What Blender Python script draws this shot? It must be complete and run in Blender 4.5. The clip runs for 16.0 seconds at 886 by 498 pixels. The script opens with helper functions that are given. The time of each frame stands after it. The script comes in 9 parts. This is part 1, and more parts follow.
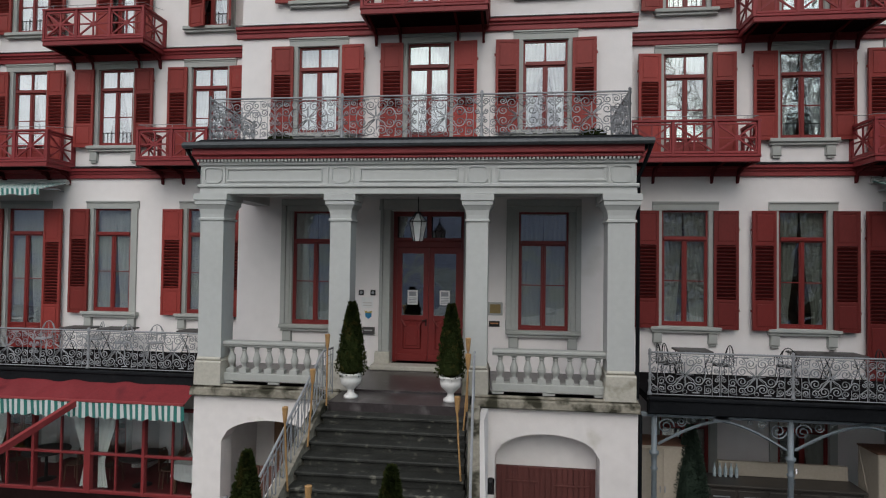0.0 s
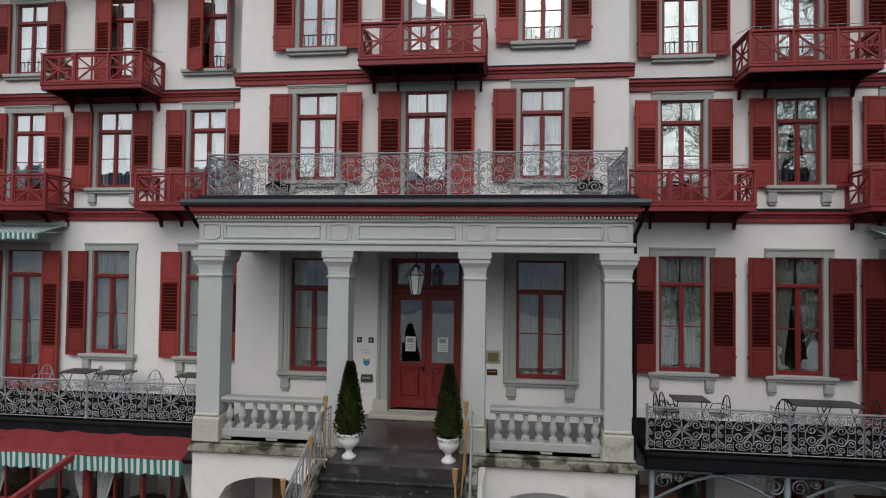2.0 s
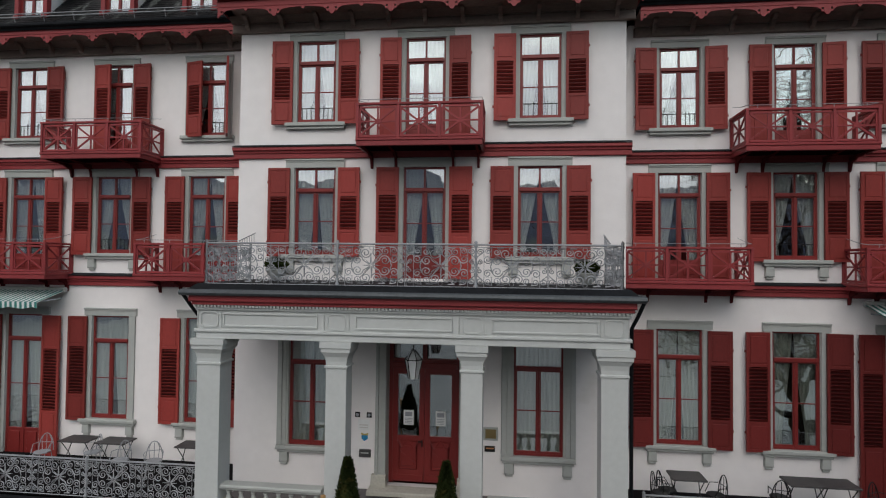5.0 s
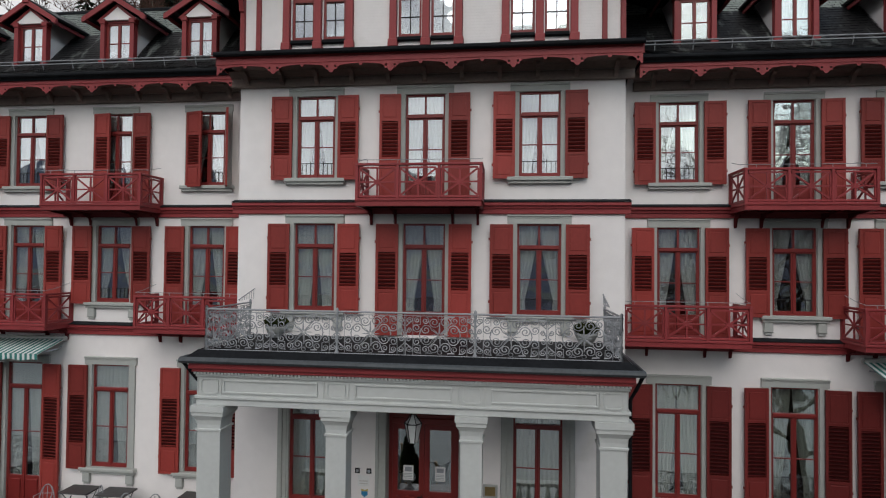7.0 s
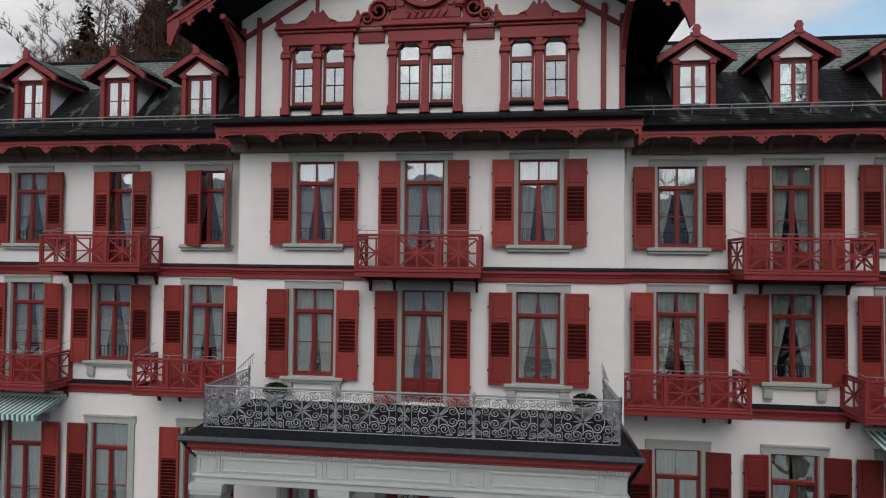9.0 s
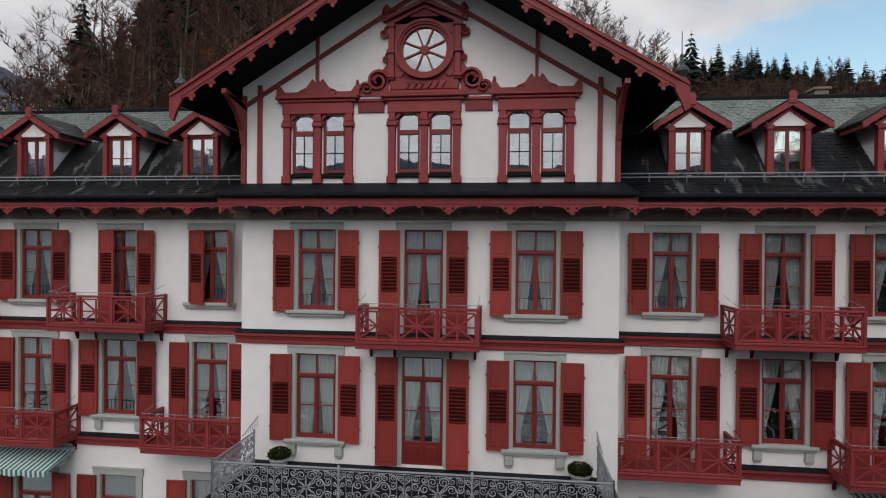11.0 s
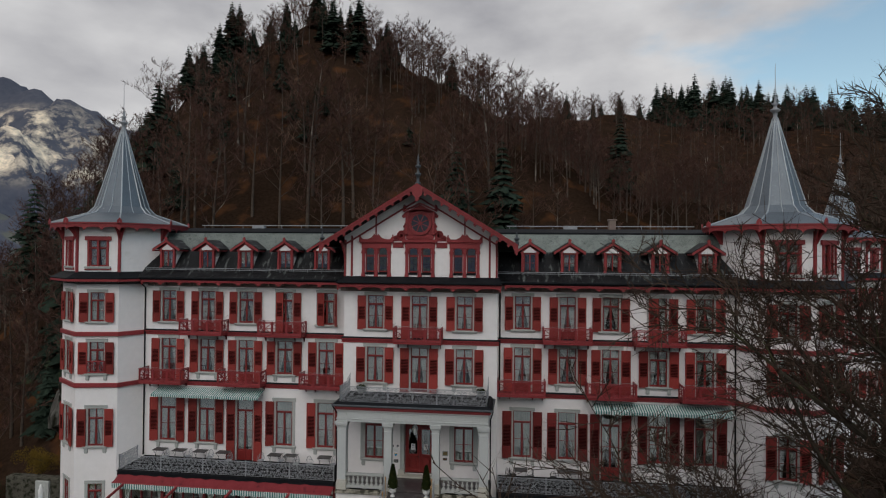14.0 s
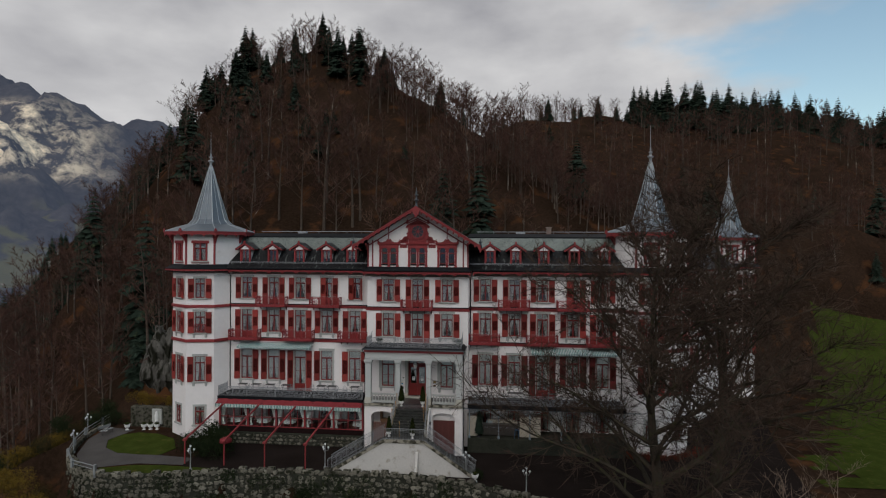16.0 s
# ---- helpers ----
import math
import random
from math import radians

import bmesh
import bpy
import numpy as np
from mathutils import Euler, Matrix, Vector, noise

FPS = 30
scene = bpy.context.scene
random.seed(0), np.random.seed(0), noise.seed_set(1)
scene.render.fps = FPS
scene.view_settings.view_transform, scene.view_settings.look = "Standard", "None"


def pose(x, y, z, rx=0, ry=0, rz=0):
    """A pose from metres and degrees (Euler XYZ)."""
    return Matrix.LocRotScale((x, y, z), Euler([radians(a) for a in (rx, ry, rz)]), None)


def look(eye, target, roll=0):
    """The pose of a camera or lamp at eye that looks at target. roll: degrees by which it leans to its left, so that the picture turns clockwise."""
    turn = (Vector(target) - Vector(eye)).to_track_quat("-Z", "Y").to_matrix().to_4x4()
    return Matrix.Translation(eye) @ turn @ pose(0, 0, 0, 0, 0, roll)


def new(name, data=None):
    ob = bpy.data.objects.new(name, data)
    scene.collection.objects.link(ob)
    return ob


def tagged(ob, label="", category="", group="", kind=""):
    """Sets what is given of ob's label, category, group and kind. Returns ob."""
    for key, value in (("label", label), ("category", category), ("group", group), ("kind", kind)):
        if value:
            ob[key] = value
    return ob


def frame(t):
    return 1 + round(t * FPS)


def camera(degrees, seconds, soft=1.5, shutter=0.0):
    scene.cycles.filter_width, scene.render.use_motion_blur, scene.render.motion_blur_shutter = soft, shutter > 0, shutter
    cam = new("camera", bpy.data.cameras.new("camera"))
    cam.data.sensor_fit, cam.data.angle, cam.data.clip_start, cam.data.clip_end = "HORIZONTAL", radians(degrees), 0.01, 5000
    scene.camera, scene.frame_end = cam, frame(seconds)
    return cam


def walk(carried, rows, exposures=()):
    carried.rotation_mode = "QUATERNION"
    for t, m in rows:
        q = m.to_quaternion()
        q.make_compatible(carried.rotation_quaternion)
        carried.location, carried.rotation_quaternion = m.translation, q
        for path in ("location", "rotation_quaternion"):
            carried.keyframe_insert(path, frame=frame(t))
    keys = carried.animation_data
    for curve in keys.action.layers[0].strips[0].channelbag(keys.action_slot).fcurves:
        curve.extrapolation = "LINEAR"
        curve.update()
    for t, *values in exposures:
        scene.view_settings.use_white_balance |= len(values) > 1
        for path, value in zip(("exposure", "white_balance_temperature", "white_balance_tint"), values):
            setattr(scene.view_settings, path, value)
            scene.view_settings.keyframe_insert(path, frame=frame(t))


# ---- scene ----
cam = camera(74.7, 16.0, soft=1.15)
PATH = [
    (0, (2.124, -15.557, 4.32), (1.886, -13.572, 4.368), 0.8),
    (0.5, (2.113, -15.563, 4.543), (1.877, -13.578, 4.601), 0.8),
    (1, (2.111, -15.586, 4.858), (1.877, -13.601, 4.915), 0.7),
    (1.5, (2.144, -15.606, 5.15), (1.908, -13.621, 5.207), 0.7),
    (2, (2.135, -15.627, 5.459), (1.902, -13.641, 5.514), 0.7),
    (2.5, (2.153, -15.639, 5.765), (1.92, -13.654, 5.821), 0.7),
    (3, (2.182, -15.65, 6.078), (1.947, -13.664, 6.135), 0.7),
    (3.5, (2.175, -15.664, 6.392), (1.941, -13.679, 6.448), 0.7),
    (4, (2.188, -15.671, 6.674), (1.952, -13.686, 6.734), 0.7),
    (6.5, (2.216, -15.77, 8.523), (1.979, -13.785, 8.56), 0.6),
    (7, (2.208, -15.771, 8.861), (1.972, -13.786, 8.905), 0.6),
    (7.5, (2.198, -15.774, 9.259), (1.963, -13.789, 9.303), 0.6),
    (8, (2.215, -15.775, 9.681), (1.978, -13.79, 9.726), 0.6),
    (8.5, (2.224, -15.799, 10.08), (1.987, -13.813, 10.128), 0.6),
    (9, (2.234, -15.808, 10.479), (1.996, -13.823, 10.532), 0.6),
    (11.2, (2.26, -16.17, 12.86), (2.026, -14.184, 12.846), 0.5),
    (11.5, (2.3, -16.573, 13.163), (2.067, -14.587, 13.139), 0.5),
    (12, (2.977, -20.291, 13.704), (2.734, -18.307, 13.75), 0.5),
    (12.5, (3.54, -23.932, 14.368), (3.3, -21.947, 14.419), 0.5),
    (13, (4.248, -28.181, 14.889), (4.009, -26.196, 14.941), 0.5),
    (13.5, (5.007, -32.871, 15.317), (4.77, -30.886, 15.347), 0.5),
    (14, (5.76, -37.767, 15.694), (5.526, -35.781, 15.716), 0.5),
    (14.5, (6.508, -42.724, 15.959), (6.279, -40.737, 15.976), 0.4),
    (15, (7.153, -47.593, 16.087), (6.932, -45.606, 16.099), 0.4),
    (15.5, (7.688, -52.356, 16.132), (7.475, -50.367, 16.144), 0.3),
    (16, (8.038, -56.904, 16.144), (7.838, -54.914, 16.141), 0.3),
]
walk(cam, [(t, look(eye, target, roll)) for t, eye, target, roll in PATH], [(0, 0.23), (3.5, 0.15), (7, 0.16), (9, 0.1), (11.5, 0.08), (12.5, -0.08), (13.5, -0.2), (16, -0.28)])


# ---- world and sun ----
def link(nt, a, b):
    nt.links.new(a, b)


world = bpy.data.worlds.new("sky_world")
scene.world = world
world.use_nodes = True
wn = world.node_tree
wn.nodes.clear()
w_out = wn.nodes.new("ShaderNodeOutputWorld")
w_bg = wn.nodes.new("ShaderNodeBackground")
w_sky = wn.nodes.new("ShaderNodeTexSky")
w_sky.sky_type = "NISHITA"
w_sky.sun_disc = False
SUN_EL, SUN_AZ = radians(42), radians(176)
w_sky.sun_elevation, w_sky.sun_rotation = SUN_EL, SUN_AZ
w_sky.air_density, w_sky.dust_density = 1.0, 1.5
w_dim = wn.nodes.new("ShaderNodeMix")
w_dim.data_type, w_dim.blend_type = "RGBA", "MULTIPLY"
w_dim.inputs["Factor"].default_value = 1.0
w_dim.inputs["B"].default_value = (0.205, 0.205, 0.172, 1)
link(wn, w_sky.outputs[0], w_dim.inputs["A"])
w_tc = wn.nodes.new("ShaderNodeTexCoord")
w_map = wn.nodes.new("ShaderNodeMapping")
w_map.inputs["Scale"].default_value = (1.0, 1.0, 2.6)
link(wn, w_tc.outputs["Generated"], w_map.inputs["Vector"])
w_n1 = wn.nodes.new("ShaderNodeTexNoise")
w_n1.inputs["Scale"].default_value, w_n1.inputs["Detail"].default_value = 2.6, 6.0
w_n1.inputs["Roughness"].default_value = 0.52
link(wn, w_map.outputs[0], w_n1.inputs["Vector"])
# a wide gap of clear sky towards the east of the valley
w_sep = wn.nodes.new("ShaderNodeSeparateXYZ")
link(wn, w_tc.outputs["Generated"], w_sep.inputs[0])
w_gap = wn.nodes.new("ShaderNodeMapRange")
w_gap.inputs["From Min"].default_value, w_gap.inputs["From Max"].default_value = -0.02, 0.52
w_gap.inputs["To Min"].default_value, w_gap.inputs["To Max"].default_value = 0.22, -0.2
link(wn, w_sep.outputs["X"], w_gap.inputs["Value"])
w_add = wn.nodes.new("ShaderNodeMath")
w_add.operation = "ADD"
link(wn, w_n1.outputs["Fac"], w_add.inputs[0])
# broken cloud over the lake to the south
w_gap2 = wn.nodes.new("ShaderNodeMapRange")
w_gap2.inputs["From Min"].default_value, w_gap2.inputs["From Max"].default_value = -0.9, -0.1
w_gap2.inputs["To Min"].default_value, w_gap2.inputs["To Max"].default_value = -0.09, 0.0
link(wn, w_sep.outputs["Y"], w_gap2.inputs["Value"])
w_both = wn.nodes.new("ShaderNodeMath")
w_both.operation = "ADD"
link(wn, w_gap.outputs[0], w_both.inputs[0])
link(wn, w_gap2.outputs[0], w_both.inputs[1])
link(wn, w_both.outputs[0], w_add.inputs[1])
w_mask = wn.nodes.new("ShaderNodeMapRange")
w_mask.interpolation_type = "SMOOTHSTEP"
w_mask.inputs["From Min"].default_value, w_mask.inputs["From Max"].default_value = 0.36, 0.56
link(wn, w_add.outputs[0], w_mask.inputs["Value"])
w_n2 = wn.nodes.new("ShaderNodeTexNoise")
w_n2.inputs["Scale"].default_value, w_n2.inputs["Detail"].default_value = 4.0, 8.0
w_map2 = wn.nodes.new("ShaderNodeMapping")
w_map2.inputs["Location"].default_value = (3.1, 1.7, 0.4)
w_map2.inputs["Scale"].default_value = (1.0, 1.0, 2.2)
link(wn, w_tc.outputs["Generated"], w_map2.inputs["Vector"])
link(wn, w_map2.outputs[0], w_n2.inputs["Vector"])
w_cl = wn.nodes.new("ShaderNodeValToRGB")
w_cl.color_ramp.elements[0].position, w_cl.color_ramp.elements[0].color = 0.30, (0.43, 0.43, 0.46, 1)
w_cl.color_ramp.elements[1].position, w_cl.color_ramp.elements[1].color = 0.70, (0.82, 0.815, 0.82, 1)
link(wn, w_n2.outputs["Fac"], w_cl.inputs[0])
w_mix = wn.nodes.new("ShaderNodeMix")
w_mix.data_type = "RGBA"
link(wn, w_mask.outputs[0], w_mix.inputs["Factor"])
link(wn, w_dim.outputs["Result"], w_mix.inputs["A"])
# clouds are brighter round the veiled sun
w_dot = wn.nodes.new("ShaderNodeVectorMath")
w_dot.operation = "DOT_PRODUCT"
w_dot.inputs[1].default_value = Vector((4, -60, 46)).normalized()
link(wn, w_tc.outputs["Generated"], w_dot.inputs[0])
w_glow = wn.nodes.new("ShaderNodeMapRange")
w_glow.interpolation_type = "SMOOTHSTEP"
w_glow.inputs["From Min"].default_value, w_glow.inputs["From Max"].default_value = 0.0, 0.95
w_glow.inputs["To Min"].default_value, w_glow.inputs["To Max"].default_value = 1.0, 1.55
link(wn, w_dot.outputs["Value"], w_glow.inputs["Value"])
w_lit = wn.nodes.new("ShaderNodeMix")
w_lit.data_type, w_lit.blend_type = "RGBA", "MULTIPLY"
w_lit.inputs["Factor"].default_value = 1.0
w_cc = wn.nodes.new("ShaderNodeCombineColor")
for k in range(3):
    link(wn, w_glow.outputs[0], w_cc.inputs[k])
link(wn, w_cl.outputs[0], w_lit.inputs["A"])
link(wn, w_cc.outputs[0], w_lit.inputs["B"])
link(wn, w_lit.outputs["Result"], w_mix.inputs["B"])
link(wn, w_mix.outputs["Result"], w_bg.inputs["Color"])
w_bg.inputs["Strength"].default_value = 1.0
link(wn, w_bg.outputs[0], w_out.inputs[0])

sun = new("sun", bpy.data.lights.new("sun", "SUN"))
sun.data.energy, sun.data.angle, sun.data.color = 0.76, radians(40), (1.0, 0.965, 0.94)
sun.matrix_world = look((4, -60, 60), (0, 0, 6))


# ---- materials ----
def surface(name, base, rough=0.6, metal=0.0, var=0.25, big=0.8, fine=18.0, bump=0.15, bump_scale=40.0, rnd=0.0, spec=0.4, tint=None, tint_at=0.62, stretch=(1, 1, 1), bump_dist=0.01):
    """Two scales of variation, fine relief, optional stains and a small shift from piece to piece."""
    m = bpy.data.materials.new(name)
    m.use_nodes = True
    nt = m.node_tree
    b = nt.nodes["Principled BSDF"]
    tc = nt.nodes.new("ShaderNodeTexCoord")
    geo = nt.nodes.new("ShaderNodeNewGeometry")
    mp = nt.nodes.new("ShaderNodeMapping")
    mp.inputs["Scale"].default_value = stretch
    link(nt, geo.outputs["Position"], mp.inputs["Vector"])
    n1 = nt.nodes.new("ShaderNodeTexNoise")
    n1.inputs["Scale"].default_value, n1.inputs["Detail"].default_value = big, 5.0
    link(nt, mp.outputs[0], n1.inputs["Vector"])
    n2 = nt.nodes.new("ShaderNodeTexNoise")
    n2.inputs["Scale"].default_value, n2.inputs["Detail"].default_value = fine, 4.0
    link(nt, mp.outputs[0], n2.inputs["Vector"])
    ad = nt.nodes.new("ShaderNodeMath")
    ad.operation = "ADD"
    link(nt, n1.outputs["Fac"], ad.inputs[0])
    link(nt, n2.outputs["Fac"], ad.inputs[1])
    mr = nt.nodes.new("ShaderNodeMapRange")
    mr.inputs["From Min"].default_value, mr.inputs["From Max"].default_value = 0.6, 1.4
    mr.inputs["To Min"].default_value, mr.inputs["To Max"].default_value = 1 - var, 1 + var
    link(nt, ad.outputs[0], mr.inputs["Value"])
    val = mr.outputs[0]
    if rnd:
        oi = nt.nodes.new("ShaderNodeObjectInfo")
        r2 = nt.nodes.new("ShaderNodeMapRange")
        r2.inputs["To Min"].default_value, r2.inputs["To Max"].default_value = 1 - rnd, 1 + rnd
        link(nt, oi.outputs["Random"], r2.inputs["Value"])
        mu = nt.nodes.new("ShaderNodeMath")
        mu.operation = "MULTIPLY"
        link(nt, val, mu.inputs[0])
        link(nt, r2.outputs[0], mu.inputs[1])
        val = mu.outputs[0]
    col = nt.nodes.new("ShaderNodeMix")
    col.data_type, col.blend_type = "RGBA", "MULTIPLY"
    col.inputs["Factor"].default_value = 1.0
    col.inputs["A"].default_value = (*base, 1)
    comb = nt.nodes.new("ShaderNodeCombineColor")
    for k in range(3):
        link(nt, val, comb.inputs[k])
    link(nt, comb.outputs[0], col.inputs["B"])
    out = col.outputs["Result"]
    if tint:
        n3 = nt.nodes.new("ShaderNodeTexNoise")
        n3.inputs["Scale"].default_value, n3.inputs["Detail"].default_value = big * 2.3, 8.0
        link(nt, mp.outputs[0], n3.inputs["Vector"])
        ms = nt.nodes.new("ShaderNodeMapRange")
        ms.inputs["From Min"].default_value, ms.inputs["From Max"].default_value = tint_at, tint_at + 0.12
        link(nt, n3.outputs["Fac"], ms.inputs["Value"])
        mt = nt.nodes.new("ShaderNodeMix")
        mt.data_type = "RGBA"
        mt.inputs["B"].default_value = (*tint, 1)
        link(nt, ms.outputs[0], mt.inputs["Factor"])
        link(nt, out, mt.inputs["A"])
        out = mt.outputs["Result"]
    link(nt, out, b.inputs["Base Color"])
    b.inputs["Roughness"].default_value, b.inputs["Metallic"].default_value = rough, metal
    b.inputs["Specular IOR Level"].default_value = spec
    if bump:
        n4 = nt.nodes.new("ShaderNodeTexNoise")
        n4.inputs["Scale"].default_value, n4.inputs["Detail"].default_value = bump_scale, 4.0
        link(nt, mp.outputs[0], n4.inputs["Vector"])
        bp = nt.nodes.new("ShaderNodeBump")
        bp.inputs["Strength"].default_value, bp.inputs["Distance"].default_value = bump, bump_dist
        link(nt, n4.outputs["Fac"], bp.inputs["Height"])
        link(nt, bp.outputs[0], b.inputs["Normal"])
    return m


STUCCO = surface("white_stucco", (0.78, 0.745, 0.735), 0.85, var=0.05, big=0.35, fine=3.0, bump=0.25, bump_scale=25, tint=(0.66, 0.63, 0.6), tint_at=0.66)
PLINTH = surface("plinth_stucco", (0.76, 0.725, 0.71), 0.85, var=0.07, big=0.5, fine=4.0, bump=0.25, bump_scale=25, tint=(0.55, 0.52, 0.46), tint_at=0.66)
GREY = surface("grey_stone_paint", (0.375, 0.385, 0.365), 0.7, var=0.08, big=0.7, fine=9.0, bump=0.15, bump_scale=60, tint=(0.36, 0.37, 0.355), tint_at=0.64)
PALEGREY = surface("pale_grey_column_paint", (0.47, 0.485, 0.475), 0.7, var=0.06, big=0.6, fine=9.0, bump=0.15, bump_scale=60, tint=(0.42, 0.43, 0.41), tint_at=0.64)
RED = surface("red_timber_paint", (0.24, 0.034, 0.037), 0.5, var=0.14, big=1.2, fine=22, bump=0.12, bump_scale=50, rnd=0.1, tint=(0.27, 0.06, 0.055), tint_at=0.66, spec=0.3)
FRAMERED = surface("red_window_paint", (0.18, 0.02, 0.018), 0.42, var=0.12, big=1.5, fine=25, bump=0.08, rnd=0.08)
SHUTTER = surface("red_shutter_paint", (0.25, 0.037, 0.031), 0.5, var=0.12, big=1.4, fine=24, bump=0.12, rnd=0.3, stretch=(1, 1, 0.4), tint=(0.27, 0.06, 0.05), tint_at=0.66, spec=0.25)
TIMBER = surface("grey_brown_timber", (0.20, 0.155, 0.135), 0.75, var=0.25, big=1.4, fine=24, bump=0.3, stretch=(0.4, 1, 1), spec=0.15)
IRON = surface("silver_grey_wrought_iron", (0.27, 0.28, 0.295), 0.55, metal=0.0, var=0.2, big=3, fine=40, bump=0.1)
DARKIRON = surface("dark_painted_iron", (0.015, 0.015, 0.016), 0.5, metal=0.2, var=0.25, big=2, fine=30, bump=0.1, spec=0.25)
BLUEIRON = surface("blue_grey_iron_paint", (0.20, 0.235, 0.26), 0.45, metal=0.1, var=0.12, big=2, fine=30, bump=0.08)
SLATE = surface("dark_wet_slate", (0.012, 0.012, 0.013), 0.55, var=0.45, big=1.5, fine=14, bump=0.4, bump_scale=30, rnd=0.3, stretch=(1.3, 0.35, 0.35), tint=(0.115, 0.125, 0.118), tint_at=0.57, spec=0.2)
PALESLATE = surface("pale_lichen_slate", (0.20, 0.225, 0.205), 0.75, var=0.4, big=1.5, fine=12, bump=0.4, bump_scale=30, rnd=0.25, tint=(0.05, 0.055, 0.055), tint_at=0.6)
ZINC = surface("grey_zinc_sheet", (0.115, 0.135, 0.155), 0.42, metal=0.35, var=0.18, big=0.9, fine=10, bump=0.1, tint=(0.28, 0.30, 0.32), tint_at=0.64)
GUTTER = surface("grey_sheet_gutter", (0.06, 0.068, 0.075), 0.45, metal=0.2, var=0.3, big=1.2, fine=14, bump=0.15, spec=0.4)
DARKMETAL = surface("dark_sheet_roof", (0.013, 0.014, 0.016), 0.55, var=0.4, big=1.0, fine=12, bump=0.15, spec=0.03, tint=(0.022, 0.023, 0.025), tint_at=0.62)
CURTAIN = surface("white_net_curtain", (0.68, 0.69, 0.655), 0.9, var=0.06, big=2, fine=30, bump=0.1)
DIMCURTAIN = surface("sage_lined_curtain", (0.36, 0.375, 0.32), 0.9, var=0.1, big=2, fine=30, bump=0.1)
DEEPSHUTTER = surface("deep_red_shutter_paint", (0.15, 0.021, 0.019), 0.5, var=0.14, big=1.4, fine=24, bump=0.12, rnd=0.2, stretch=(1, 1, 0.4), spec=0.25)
# gloom of unlit rooms is put into this plaster colour
INNER = surface("shade_dark_plaster", (0.05, 0.043, 0.038), 0.9, var=0.15, big=0.8, fine=8, spec=0.0)
ASPHALT = surface("damp_asphalt", (0.018, 0.0135, 0.012), 0.75, var=0.35, big=0.35, fine=9, bump=0.5, bump_scale=90, spec=0.0)
GRAVEL = surface("pale_grey_path", (0.08, 0.074, 0.07), 0.8, var=0.25, big=0.6, fine=14, bump=0.5, bump_scale=70, spec=0.0)
LAWN = surface("short_lawn", (0.036, 0.048, 0.010), 0.9, var=0.4, big=0.8, fine=18, bump=0.8, bump_scale=60, tint=(0.062, 0.062, 0.016), tint_at=0.58, spec=0.0)
LITTER = surface("leaf_litter_soil", (0.030, 0.018, 0.012), 0.95, var=0.5, big=0.12, fine=2.5, bump=0.8, bump_scale=6, tint=(0.08, 0.036, 0.017), tint_at=0.56, bump_dist=0.2, spec=0.0)
STEP = surface("dark_wet_stone_steps", (0.026, 0.027, 0.024), 0.55, var=0.85, big=3.0, fine=38, bump=0.7, bump_scale=60, tint=(0.15, 0.145, 0.12), tint_at=0.6, spec=0.3)
PORCHFLOOR = surface("dark_purple_wet_paving", (0.042, 0.035, 0.036), 0.3, var=0.35, big=1.0, fine=16, bump=0.15, tint=(0.11, 0.10, 0.10), tint_at=0.58)
RUBBLE = surface("rough_lime_rubble", (0.135, 0.126, 0.102), 0.9, var=0.4, big=1.4, fine=12, bump=0.8, bump_scale=20, rnd=0.5, tint=(0.022, 0.024, 0.015), tint_at=0.49, bump_dist=0.03, spec=0.0)
DARKRUBBLE = surface("dark_wall_core", (0.035, 0.036, 0.028), 0.95, var=0.5, big=1.2, fine=12, bump=0.8, spec=0.0)
WHITEPAINT = surface("white_paint", (0.72, 0.72, 0.71), 0.6, var=0.08, big=2, fine=20, bump=0.1)
WHITELIME = surface("white_limewash", (0.52, 0.50, 0.475), 0.85, var=0.1, big=0.7, fine=8, bump=0.3, tint=(0.30, 0.27, 0.22), tint_at=0.57)


def glass_material(name, low, high):
    m = bpy.data.materials.new(name)
    m.use_nodes = True
    nt = m.node_tree
    nt.nodes.clear()
    o = nt.nodes.new("ShaderNodeOutputMaterial")
    mx = nt.nodes.new("ShaderNodeMixShader")
    lw = nt.nodes.new("ShaderNodeLayerWeight")
    lw.inputs["Blend"].default_value = 0.3
    fr = nt.nodes.new("ShaderNodeMapRange")
    fr.inputs["To Min"].default_value, fr.inputs["To Max"].default_value = low, high
    link(nt, lw.outputs["Facing"], fr.inputs["Value"])
    tr = nt.nodes.new("ShaderNodeBsdfTransparent")
    tr.inputs["Color"].default_value = (0.95, 0.97, 0.97, 1)
    gl = nt.nodes.new("ShaderNodeBsdfGlossy")
    gl.inputs["Roughness"].default_value = 0.015
    gl.inputs["Color"].default_value = (0.93, 0.97, 1.0, 1)
    geo = nt.nodes.new("ShaderNodeNewGeometry")
    nz = nt.nodes.new("ShaderNodeTexNoise")
    nz.inputs["Scale"].default_value, nz.inputs["Detail"].default_value = 1.3, 1.0
    link(nt, geo.outputs["Position"], nz.inputs["Vector"])
    bp = nt.nodes.new("ShaderNodeBump")
    bp.inputs["Strength"].default_value, bp.inputs["Distance"].default_value = 0.12, 0.06
    link(nt, nz.outputs["Fac"], bp.inputs["Height"])
    link(nt, bp.outputs[0], gl.inputs["Normal"])
    link(nt, fr.outputs[0], mx.inputs[0])
    link(nt, tr.outputs[0], mx.inputs[1])
    link(nt, gl.outputs[0], mx.inputs[2])
    link(nt, mx.outputs[0], o.inputs[0])
    return m


GLASS = glass_material("window_glass", 0.26, 0.85)
CLEAR = glass_material("clear_terrace_glass", 0.03, 0.5)


